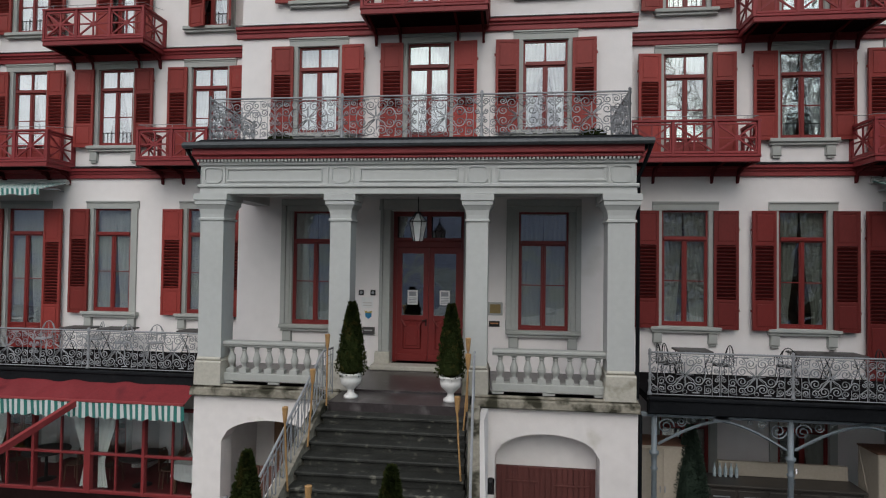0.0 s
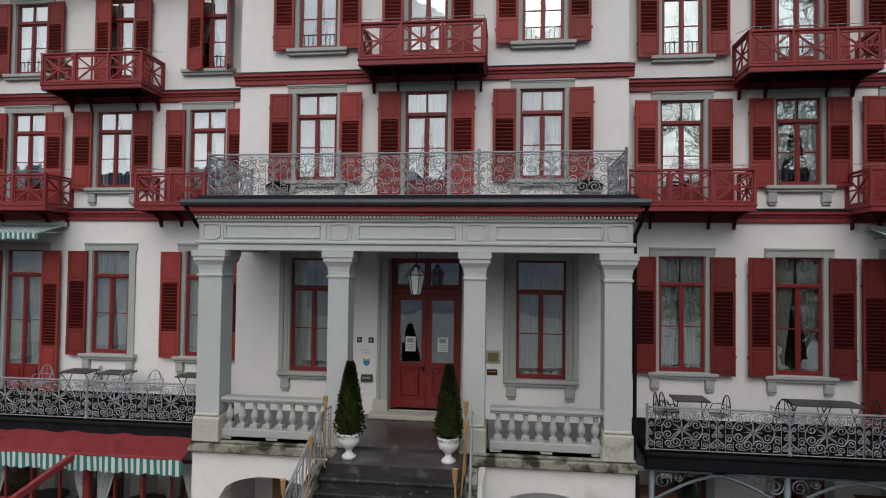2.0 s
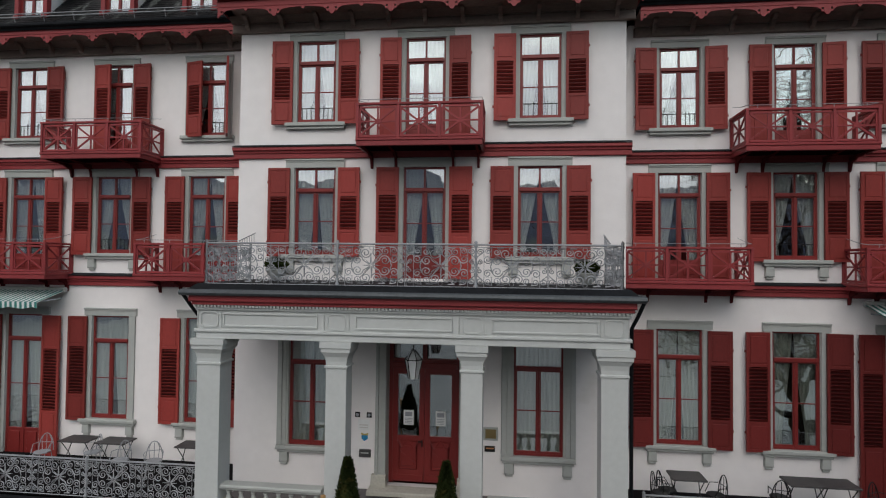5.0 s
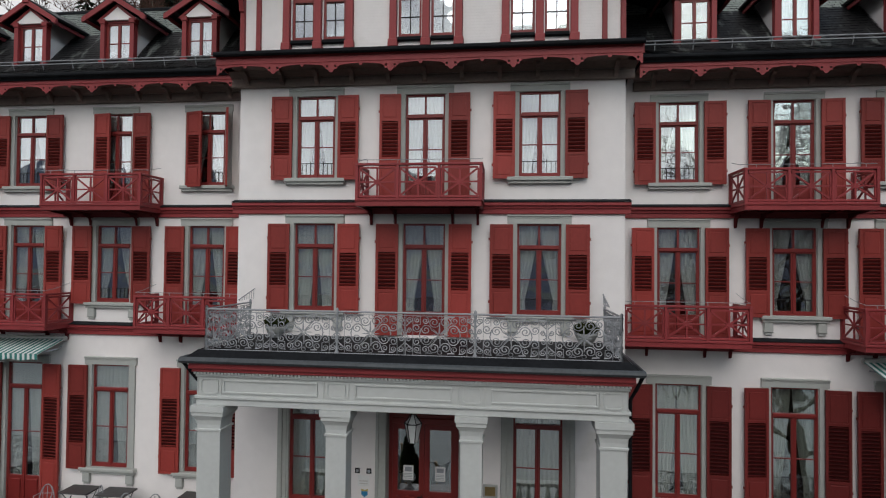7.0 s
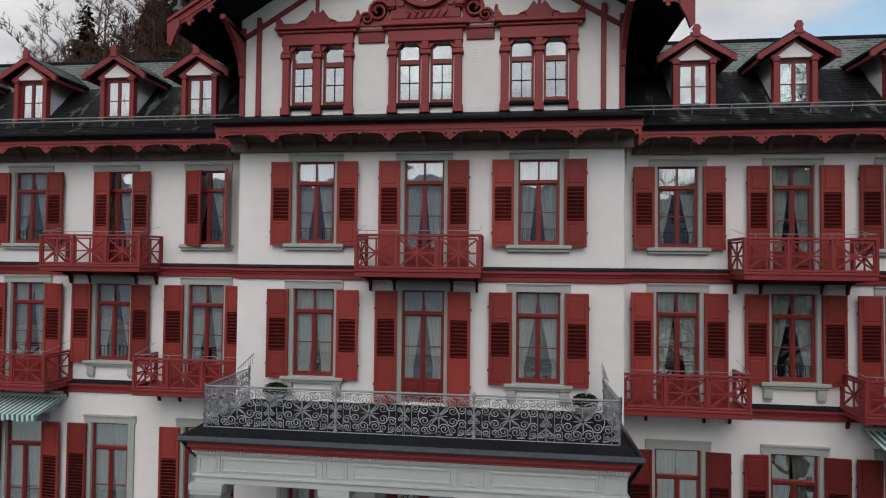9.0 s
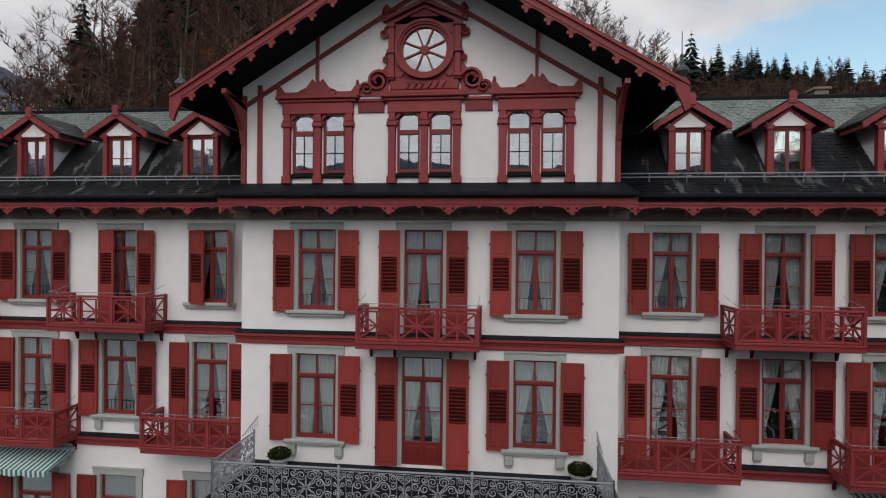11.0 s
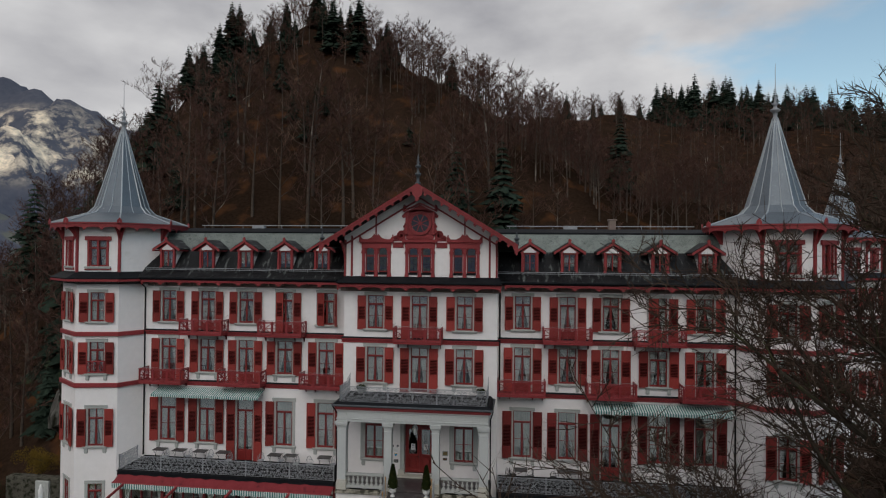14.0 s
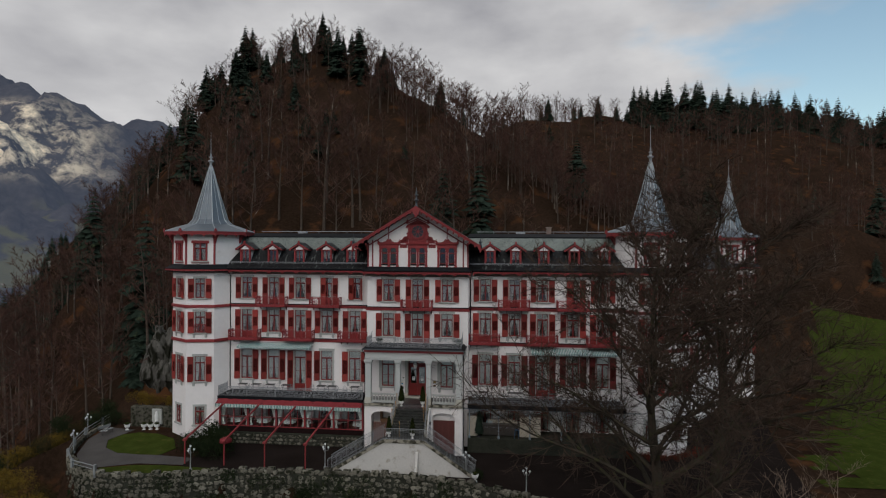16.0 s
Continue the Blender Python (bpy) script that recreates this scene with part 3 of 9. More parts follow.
rng = random.Random(3)
for row, xs in ((0, LEFT_X), (1, RIGHT_X)):
    for i, x in enumerate(xs):
        d1, d2, d3 = x in DOOR1, x in DOOR2, x in DOOR3
        left = x < 0
        jig = lambda: rng.uniform(0, 5)
        z0 = 1.5 if d1 else F1[0]
        h = F1[0] + F1[1] - z0
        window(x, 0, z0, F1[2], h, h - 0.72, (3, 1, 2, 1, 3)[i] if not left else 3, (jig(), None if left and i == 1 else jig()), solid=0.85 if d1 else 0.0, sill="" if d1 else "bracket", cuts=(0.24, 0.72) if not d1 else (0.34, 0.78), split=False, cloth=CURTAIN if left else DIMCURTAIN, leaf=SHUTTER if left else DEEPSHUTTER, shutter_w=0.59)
        window(x, 0, -1.5, 1.2, 2.35, 1.75, None if left else 1, (None, None), sill="", plain=True, split=False)
        z0 = 7.0 if d2 else F2[0]
        h = F2[0] + F2[1] - z0
        window(x, 0, z0, F2[2], h, h - 0.58, (1, 2, 1, 1, 2)[i], (jig(), jig()), solid=0.5 if d2 else 0.0, sill="" if d2 else "bracket", guard=not d2, cuts=(0.29, 0.69) if not d2 else (0.4, 0.75))
        z0 = 10.36 if d3 else F3[0]
        h = F3[0] + F3[1] - z0
        sh = (jig(), jig())
        if left and i == 1:
            sh = (172, 4)
        if left and i == 0:
            sh = (165, 62)
        if not left and i == 3:
            sh = (172, 3)
        window(x, 0, z0, F3[2], h, h - 0.56, (2, 1, 2, 1, 2)[i], sh, solid=0.5 if d3 else 0.0, sill="" if d3 else "plain", guard=not d3, plain=True, cuts=(0.28, 0.7) if not d3 else (0.4, 0.76), shutter_w=0.54)
for i, x in enumerate(MID_X):
    d = x == 0.0
    h = F2[1] if not d else F2[0] + F2[1] - 7.0
    window(x, RISALIT, F2[0] if not d else 7.0, F2[2], h, h - 0.58, (3, 1, 2)[i], (2, 3), solid=0.55 if d else 0.0, sill="" if d else "bracket", cuts=(0.29, 0.69) if not d else (0.4, 0.76))
    h = F3[1] if not d else F3[0] + F3[1] - 10.36
    window(x, RISALIT, F3[0] if not d else 10.36, F3[2], h, h - 0.56, (1, 3, 3)[i], (3, 2), solid=0.5 if d else 0.0, sill="" if d else "plain", guard=not d, plain=True, cuts=(0.28, 0.7) if not d else (0.4, 0.76), shutter_w=0.54)
for x in (-2.85, 2.87):
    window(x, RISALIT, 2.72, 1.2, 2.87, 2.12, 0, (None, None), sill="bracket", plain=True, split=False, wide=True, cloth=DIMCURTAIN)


# ---- hotel: string courses and eaves ----
def course(x0, x1, y, z, name="string_course"):
    prof = [(0, 0), (-0.06, 0), (-0.07, 0.012), (-0.07, 0.12), (-0.105, 0.135), (-0.11, 0.185), (-0.145, 0.195), (-0.16, 0.21), (-0.16, 0.275), (-0.145, 0.29), (0, 0.29)]
    s = Shape().slab([(x0, y + a, z + b) for a, b in prof], (x1 - x0, 0, 0))
    part(name, s, RED, hotel, "red painted string course")
    part("course_flashing", Shape().poly([(x0, y - 0.18, z + 0.29), (x1, y - 0.18, z + 0.29), (x1, y, z + 0.37), (x0, y, z + 0.37), (x0, y - 0.18, z + 0.305), (x1, y - 0.18, z + 0.305)], [(0, 1, 5, 4), (4, 5, 2, 3)]), DARKMETAL, hotel, "dark sheet-metal flashing")


for x0, x1 in ((-19.5, -4.93), (4.93, 20.1)):
    course(x0, x1, 0, 6.63)
    course(x0, x1, 0, 10.06)
course(-5.05, 5.05, RISALIT, 10.06)


def eave(x0, x1, y, out, z, ornament=1.45):
    """Boarded cornice with corbels, a red fascia with a fretted valance and a gutter."""
    s = Shape()
    s.bevelbox(x0, x1, y - 0.10, y, z - 0.36, z - 0.12, 0.02)
    s.box(x0, x1, y - out + 0.05, y, z + 0.02, z + 0.06)
    s.slab([(x0, y - 0.1, z - 0.12), (x0, y - 0.28, z + 0.02), (x0, y - 0.1, z + 0.02)], (x1 - x0, 0, 0))
    part("cornice", s, TIMBER, hotel, "grey-brown timber cornice")
    n = max(2, int((x1 - x0) / 0.93))
    cm = cached(("corbel",), lambda: Shape().slab([(-0.05, 0, -0.26), (-0.05, -0.12, -0.2), (-0.05, -0.2, -0.05), (-0.05, -0.34, 0.0), (-0.05, -0.34, 0.06), (-0.05, 0, 0.06)], (0.1, 0, 0)).mesh("corbel", TIMBER))
    for k in range(n):
        put("corbel", cm, hotel, (x0 + (k + 0.5) * (x1 - x0) / n, y - 0.1, z - 0.06))
    f = Shape()
    f.bevelbox(x0, x1, y - out - 0.03, y - out, z - 0.02, z + 0.14, 0.012)
    f.bevelbox(x0, x1, y - out - 0.06, y - out, z + 0.14, z + 0.2, 0.015)
    part("fascia", f, RED, hotel, "red painted eaves board")
    vm = cached(("valance",), valance_mesh)
    n = max(2, round((x1 - x0) / ornament))
    for k in range(n):
        put("valance", vm, hotel, (x0 + (k + 0.5) * (x1 - x0) / n, y - out - 0.005, z - 0.02), scale=((x1 - x0) / n, 1, 1))
    g = Shape()
    g.tube([(x0 - 0.03, y - out - 0.12, z + 0.22), (x1 + 0.03, y - out - 0.12, z + 0.22)], 0.065, 8)
    part("gutter", g, DARKMETAL, hotel, "dark half-round gutter")


def valance_mesh():
    """One metre of fretted board: shallow arches with a small cusp between lobed and pierced pendants."""
    s = Shape()
    n = 56

    def low(u):
        c = abs(u)
        if c > 0.478:
            return -0.245
        if c > 0.455:
            return -0.215
        if c > 0.395:
            return -0.175
        if c > 0.365:
            return -0.11
        if c < 0.03:
            return -0.085
        return -0.035 - 0.045 * (c / 0.365) ** 2

    def strip(a, b, za, zb, top):
        s.poly([(a, -0.012, za), (b, -0.012, zb), (b, -0.012, top), (a, -0.012, top), (a, 0.012, za), (b, 0.012, zb), (b, 0.012, top), (a, 0.012, top)],
               [(0, 1, 2, 3), (7, 6, 5, 4), (0, 4, 5, 1), (3, 2, 6, 7), (1, 5, 6, 2), (0, 3, 7, 4)])

    for k in range(n):
        a, b = -0.5 + k / n, -0.5 + (k + 1) / n
        m = abs((a + b) / 2)
        za, zb = low(a * 0.999), low(b * 0.999)
        if 0.405 < m < 0.452:
            strip(a, b, -0.075, -0.075, 0.0)
            strip(a, b, za, zb, -0.125)
        else:
            strip(a, b, za, zb, 0.0)
    return s.mesh("valance", RED)


eave(-19.3, -5.35, 0, 0.85, 13.78)
eave(5.35, 19.9, 0, 0.85, 13.78)
eave(-5.15, 5.15, RISALIT, 0.85, 13.72)
sides = Shape()
for sx in (-1, 1):
    sides.box(sx * 5.15, sx * 5.19, RISALIT - 0.85, -0.85, 13.70, 13.92)
    sides.box(sx * 4.93, sx * 5.15, RISALIT - 0.8, 0, 13.74, 13.78)
part("fascia", sides, RED, hotel, "red eaves board")

# ---- hotel: roofs ----
PROFILE = [(-0.98, 13.98), (-0.2, 14.42), (1.15, 15.95), (2.3, 17.2)]


def slate_slope(name, x0, x1, a, b, material, pitch, label, wide=0.17):
    """Courses of overlapping slates from a to b (y, z), each course a stepped strip with uneven lower edges."""
    s = Shape()
    rnd = random.Random(int(abs(x0 * 91)) + int(a[1] * 17))
    d = Vector((0, b[0] - a[0], b[1] - a[1]))
    length = d.length
    d.normalize()
    nrm = Vector((0, -d.z, d.y))
    rows = max(2, int(length / pitch))
    for i in range(rows):
        lo = Vector((0, a[0], a[1])) + d * (length * i / rows - 0.02)
        hi = Vector((0, a[0], a[1])) + d * (length * (i + 1) / rows)
        n = int((x1 - x0) / wide)
        off = (i % 2) * wide / 2
        for k in range(n):
            xa = x0 + k * (x1 - x0) / n + off
            xb = min(xa + (x1 - x0) / n - 0.008, x1)
            up = rnd.uniform(0.014, 0.03)
            e = rnd.uniform(-0.012, 0.012)
            c = 0.12 * (xb - xa)
            p0, p1 = lo + nrm * up + d * e, hi + nrm * 0.004
            s.poly([(xa, *(p0 + d * 0.02)[1:]), (xa + c, *p0[1:]), (xb - c, *p0[1:]), (xb, *(p0 + d * 0.02)[1:]), (xb, *p1[1:]), (xa, *p1[1:])], [(0, 1, 2, 3, 4, 5)])
    ob = part(name, s, material, hotel, label)
    ob["kind"] = "stuff"
    return ob


for x0, x1 in ((-19.6, -4.6), (4.6, 20.1)):
    deck = Shape()
    for (ya, za), (yb, zb) in zip(PROFILE, PROFILE[1:]):
        deck.slab([(x0, ya, za - 0.03), (x1, ya, za - 0.03), (x1, yb, zb - 0.03), (x0, yb, zb - 0.03)], (0, 0.06, -0.08))
    part("roof_deck", deck, DARKMETAL, hotel, "dark roof boarding")
    slate_slope("slate_cover", x0, x1, PROFILE[0], PROFILE[1], SLATE, 0.135, "dark wet slates at the eaves")
    slate_slope("slate_cover", x0, x1, PROFILE[1], PROFILE[2], SLATE, 0.135, "dark wet slates")
    slate_slope("slate_cover", x0, x1, PROFILE[2], PROFILE[3], PALESLATE, 0.135, "pale lichen-covered slates")
    top = Shape()
    top.bevelbox(x0, x1, 2.25, 2.5, 17.15, 17.3, 0.03)
    top.slab([(x0, 2.4, 17.28), (x1, 2.4, 17.28), (x1, 6.2, 17.72), (x0, 6.2, 17.72)], (0, 0, -0.1))
    top.slab([(x0, 6.2, 17.72), (x1, 6.2, 17.72), (x1, 12.0, 17.0), (x0, 12.0, 17.0)], (0, 0, -0.1))
    part("ridge_sheet", top, DARKMETAL, hotel, "dark sheet-metal upper roof")
    hs = Shape()
    hs.tube([(x0 + 0.8, 6.1, 17.92), (x1 - 1.2, 6.1, 17.92)], 0.035, 6)
    hs.bevelbox(x0 + 5, x0 + 6, 6.0, 6.4, 17.68, 17.95, 0.02)
    for k in range(9):
        hs.bar((x0 + 1 + k * 1.6, 6.1, 17.68), (x0 + 1 + k * 1.6, 6.1, 17.92), 0.03)
    part("ridge_rail", hs, IRON, hotel, "grey ridge rail")
    gr = Shape()
    for z, y in ((14.56, -0.28), (14.66, -0.26)):
        gr.tube([(x0 + 0.2, y, z), (x1 - 0.3, y, z)], 0.018, 5)
    for k in range(16):
        x = x0 + 0.3 + k * 0.96
        gr.bar((x, -0.2, 14.42), (x, -0.28, 14.66), 0.02)
    part("snow_rail", gr, IRON, hotel, "thin metal snow rail")
mr = Shape()
mr.slab([(-5.2, RISALIT - 0.95, 13.95), (5.2, RISALIT - 0.95, 13.95), (5.0, RISALIT, 14.34), (-5.0, RISALIT, 14.34)], (0, 0.02, -0.05))
part("pent_roof", mr, DARKMETAL, hotel, "dark sheet-metal pent roof")


for x, y in ((5.06, -0.1), (-19.45, -0.12), (19.5, -0.12)):
    foot = 6.98 if x == 5.06 else 1.75
    pipe = Shape().tube([(x, -0.95, 13.9), (x, -0.7, 13.62), (x, y, 13.3), (x, y, foot)], 0.05, 7)
    part("downpipe", pipe, DARKMETAL, hotel, "dark rainwater downpipe on the facade", True)
stack = Shape().bevelbox(12.85, 13.35, 5.8, 6.3, 17.5, 18.35, 0.02).bevelbox(12.79, 13.41, 5.74, 6.36, 18.35, 18.45, 0.02)
part("chimney", stack, TIMBER, hotel, "small brown chimney on the ridge")


# dormers
def dormer_parts():
    body = Shape()
    w, h = 1.06, 1.62
    body.slab([(-w / 2, 0.06, 0), (-w / 2, 1.35, 1.55), (-w / 2, 0.06, 1.4)], (0.06, 0, 0))
    body.slab([(w / 2 - 0.06, 0.06, 0), (w / 2 - 0.06, 1.35, 1.55), (w / 2 - 0.06, 0.06, 1.4)], (0.06, 0, 0))
    body.box(-w / 2, -w / 2 + 0.06, 0.06, 1.0, 0.9, 1.42).box(w / 2 - 0.06, w / 2, 0.06, 1.0, 0.9, 1.42)
    body.slab([(-0.5, -0.06, 1.3), (0.5, -0.06, 1.3), (0, -0.06, 1.69)], (0, 0.1, 0))
    trim = Shape()
    for sx in (-1, 1):
        x = sx * 0.47
        trim.bevelbox(x - 0.075, x + 0.075, -0.06, 0.1, 0, 1.3, 0.012)
        trim.bevelbox(x - 0.1, x + 0.1, -0.09, 0.1, 0, 0.14, 0.012)
        trim.bevelbox(x - 0.1, x + 0.1, -0.09, 0.1, 1.2, 1.34, 0.012)
        trim.slab([(sx * 0.95, -0.24, 1.22), (sx * 0.95, -0.24, 1.38), (0, -0.24, 1.97), (0, -0.24, 1.80)], (0, 0.05, 0))
        trim.slab([(sx * 0.66, -0.08, 1.28), (sx * 0.54, -0.08, 1.28), (0, -0.08, 1.69), (0, -0.08, 1.78)], (0, 0.12, 0))
        trim.slab([(sx * 1.0, -0.26, 1.20), (sx * 0.86, -0.26, 1.24), (sx * 0.86, -0.26, 1.42), (sx * 1.0, -0.26, 1.34)], (0, 0.09, 0))
        trim.slab([(sx * 0.93, -0.2, 1.2), (sx * 0.93, 1.6, 1.2), (sx * 0.93, 1.6, 1.3), (sx * 0.93, -0.2, 1.3)], (sx * -0.04, 0, 0))
    trim.slab([(-0.11, -0.27, 1.86), (0.11, -0.27, 1.86), (0.08, -0.27, 2.0), (0.11, -0.27, 2.08), (0.05, -0.27, 2.18), (-0.05, -0.27, 2.18), (-0.11, -0.27, 2.08), (-0.08, -0.27, 2.0)], (0, 0.06, 0))
    trim.box(-0.4, 0.4, 0.02, 0.1, 1.24, 1.33)
    roof = Shape()
    for sx in (-1, 1):
        roof.slab([(sx * 1.0, -0.2, 1.33), (0, -0.2, 1.95), (0, 2.6, 1.95), (sx * 1.0, 1.9, 1.33)], (0, 0, 0.045))
        for k in range(7):
            u = k / 7
            roof.slab([(sx * (1.02 - u), -0.2, 1.36 + u * 0.62), (sx * (1.02 - u - 0.15), -0.2, 1.36 + (u + 0.15) * 0.62), (sx * (1.02 - u - 0.15), 2.3, 1.36 + (u + 0.15) * 0.62), (sx * (1.02 - u), 2.0, 1.36 + u * 0.62)], (0, 0, 0.03))
    fr = Shape()
    fr.box(-0.4, -0.33, 0.04, 0.1, 0.06, 1.24).box(0.33, 0.4, 0.04, 0.1, 0.06, 1.24)
    fr.box(-0.04, 0.04, 0.04, 0.1, 0.06, 1.24).box(-0.33, 0.33, 0.045, 0.1, 1.18, 1.24)
    fr.box(-0.33, 0.33, 0.055, 0.09, 0.62, 0.645)
    si = Shape().bevelbox(-0.42, 0.42, -0.05, 0.1, -0.03, 0.06, 0.012)
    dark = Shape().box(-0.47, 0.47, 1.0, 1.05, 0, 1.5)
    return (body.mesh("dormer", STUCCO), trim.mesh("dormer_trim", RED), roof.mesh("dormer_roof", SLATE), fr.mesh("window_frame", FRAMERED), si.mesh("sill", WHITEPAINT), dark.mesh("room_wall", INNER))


DORMER = dormer_parts()
for x in (-6.87, -9.45, -12.28, -15.05, -17.95, 6.95, 9.45, 12.14, 15.05, 17.9):
    d = put("dormer", DORMER[0], hotel, (x, 0.06, 14.62), label="white dormer with a red gabled front")
    for nm, me in zip(("trim", "roof", "window_frame", "sill", "room_wall"), DORMER[1:]):
        put(nm, me, d)
    for sx in (-1, 1):
        put("pane", pane_mesh(0.29, 1.12), d, (sx * 0.185, 0.07, 0.06))
    if int(x * 10) % 3:
        put("curtain", curtain_mesh(0.74, 1.2, 3), d, (0, 0.0, 0.04))

# ---- hotel: gable ----
GY = -2.7
APEX, TIPX, TIPZ = 20.0, 6.1, 16.3
SLOPE = (APEX - TIPZ) / TIPX
gw = Shape()
gz = lambda x: APEX - 0.13 - SLOPE * abs(x)
rake = lambda x: APEX - 0.45 - SLOPE * abs(x)
holes = [(cx + sx * 0.42 - 0.3, cx + sx * 0.42 + 0.3, 14.55, 16.12) for cx in (-2.82, 0.0, 2.85) for sx in (-1, 1)]
gw = wall_shape(-4.93, 4.93, 14.2, 16.35, holes, -1.33, 0.3)
gw.slab([(-4.93, -1.33, 16.35), (4.93, -1.33, 16.35), (4.93, -1.33, gz(4.93)), (0, -1.33, gz(0)), (-4.93, -1.33, gz(4.93))], (0, 0.3, 0))
part("gable_wall", gw, STUCCO, hotel, "white shingled gable wall")
gb = Shape()
gb.box(-4.9, 4.9, 2.0, 2.2, 14.2, 16.6).box(-4.9, 4.9, -1.0, 2.0, 14.1, 14.2).box(-4.9, 4.9, -1.0, 2.0, 16.5, 16.6)
for sx in (-1, 1):
    gb.box(sx * 4.93, sx * 4.83, -1.03, 3.5, 14.0, 16.6)
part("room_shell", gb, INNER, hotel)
gsh = Shape()
n_rows, sw = 60, 0.085
for i in range(n_rows):
    z = 14.42 + i * 0.077
    k0 = int(-4.8 / sw)
    for k in range(k0, -k0 + 1):
        x = k * sw + (i % 2) * sw / 2
        if abs(x) > 4.7 or z > gz(x) - 0.15:
            continue
        if any(abs(x - cx) < 0.98 for cx in (-2.82, 0.0, 2.85)) and z < 16.6:
            continue
        if 16.2 < z < 16.75 or (abs(x) < 1.1 and z < 19.1 and z > 16.3):
            continue
        gsh.poly([(x - 0.041, -1.333, z + 0.09), (x + 0.041, -1.333, z + 0.09), (x + 0.041, -1.340, z + 0.024), (x, -1.341, z), (x - 0.041, -1.340, z + 0.024)], [(0, 4, 3, 2, 1)])
ob = part("shingles", gsh, STUCCO, hotel, "small white scale shingles")
ob["kind"] = "stuff"
groof = Shape()
for sx in (-1, 1):
    groof.slab([(0, GY + 0.06, APEX), (sx * TIPX, GY + 0.06, TIPZ), (sx * TIPX, 4.0, TIPZ), (0, 6.0, APEX)], (0, 0, -0.12))
part("gable_roof", groof, DARKMETAL, hotel, "dark gable roof with deep eaves")
gsl = Shape()
for sx in (-1, 1):
    for k in range(34):
        u, v = k / 34, (k + 1.1) / 34
        gsl.slab([(sx * u * TIPX, GY + 0.05, APEX - u * (APEX - TIPZ) + 0.03), (sx * v * TIPX, GY + 0.05, APEX - v * (APEX - TIPZ) + 0.05), (sx * v * TIPX, 4.5, APEX - v * (APEX - TIPZ) + 0.05), (sx * u * TIPX, 5.0, APEX - u * (APEX - TIPZ) + 0.03)], (0, 0, -0.02))
part("slate_cover", gsl, SLATE, hotel, "mossy slates of the gable roof")
barge = Shape()
for sx in (-1, 1):
    barge.slab([(0, GY, APEX + 0.06), (sx * (TIPX + 0.02), GY, TIPZ + 0.06), (sx * (TIPX + 0.02), GY, TIPZ - 0.14), (0, GY, APEX - 0.17)], (0, 0.06, 0))
    barge.slab([(0, GY - 0.05, APEX + 0.10), (sx * (TIPX + 0.05), GY - 0.05, TIPZ + 0.08), (sx * (TIPX + 0.05), GY - 0.05, TIPZ), (0, GY - 0.05, APEX + 0.0)], (0, 0.06, 0))
    p = lambda q, d: (sx * q * TIPX, GY + 0.02, APEX - q * (APEX - TIPZ) - d)
    low = lambda q: 0.19 + 0.07 * abs(math.sin(q * 12 * math.pi)) ** 0.5
    for j in range(96):
        qa, qb = j / 96, (j + 1) / 96
        barge.slab([p(qa, 0.1), p(qb, 0.1), p(qb, 0.26 - (low(qb) - 0.19)), p(qa, 0.26 - (low(qa) - 0.19))], (0, 0.03, 0))
    for k in range(1, 12):
        q, pend = k / 12, Shape()
        c = Vector(p(q, 0.27))
        for dx, dz, r in ((-0.065, 0.0, 0.045), (0.065, 0.0, 0.045), (0, -0.08, 0.05), (0, 0.02, 0.06)):
            pend.slab([(c.x + dx + r * math.cos(a), GY - 0.015, c.z + dz + r * math.sin(a)) for a in [i * math.pi / 4 for i in range(8)]], (0, 0.05, 0))
        part("pendant", pend, RED, hotel)
    barge.slab([(sx * 5.85, GY - 0.02, TIPZ + 0.1), (sx * (TIPX + 0.06), GY - 0.02, TIPZ + 0.05), (sx * (TIPX + 0.06), GY - 0.02, TIPZ - 0.5), (sx * (TIPX - 0.04), GY - 0.02, TIPZ - 0.58), (sx * (TIPX - 0.12), GY - 0.02, TIPZ - 0.35), (sx * 5.85, GY - 0.02, TIPZ - 0.1)], (0, 0.1, 0))
barge.slab([(-0.36, GY - 0.06, APEX - 0.2), (0, GY - 0.06, APEX + 0.02), (0.36, GY - 0.06, APEX - 0.2), (0.3, GY - 0.06, APEX - 0.62), (0.12, GY - 0.06, APEX - 0.78), (0.1, GY - 0.06, APEX - 0.98), (-0.1, GY - 0.06, APEX - 0.98), (-0.12, GY - 0.06, APEX - 0.78), (-0.3, GY - 0.06, APEX - 0.62)], (0, 0.12, 0))
part("bargeboard", barge, RED, hotel, "red fretted bargeboards")
gt = Shape()
y0 = -1.33
for sx in (-1, 1):
    for x in (4.86, 4.42):
        gt.bevelbox(sx * x - 0.065, sx * x + 0.065, y0 - 0.09, y0, 14.3, rake(x) + 0.05, 0.012)
    gt.slab([(sx * 4.93, y0 - 0.07, rake(4.93) - 0.30), (0, y0 - 0.07, rake(0) - 0.30), (0, y0 - 0.07, rake(0) - 0.18), (sx * 4.93, y0 - 0.07, rake(4.93) - 0.18)], (0, 0.07, 0))
    gt.bar((sx * 2.85, y0 - 0.05, 17.0), (sx * 2.85, y0 - 0.05, gz(2.85)), 0.08)
    gt.bar((sx * 4.86, GY + 0.2, 16.5), (sx * 4.86, y0, 16.3), 0.12)
    gt.slab([(sx * 4.8, y0, 15.3), (sx * 4.8, y0 - 0.14, 15.35), (sx * 4.8, y0 - 0.22, 15.7), (sx * 4.8, y0 - 0.55, 16.1), (sx * 4.8, GY + 0.3, 16.45), (sx * 4.8, y0, 16.45)], (sx * 0.12, 0, 0))
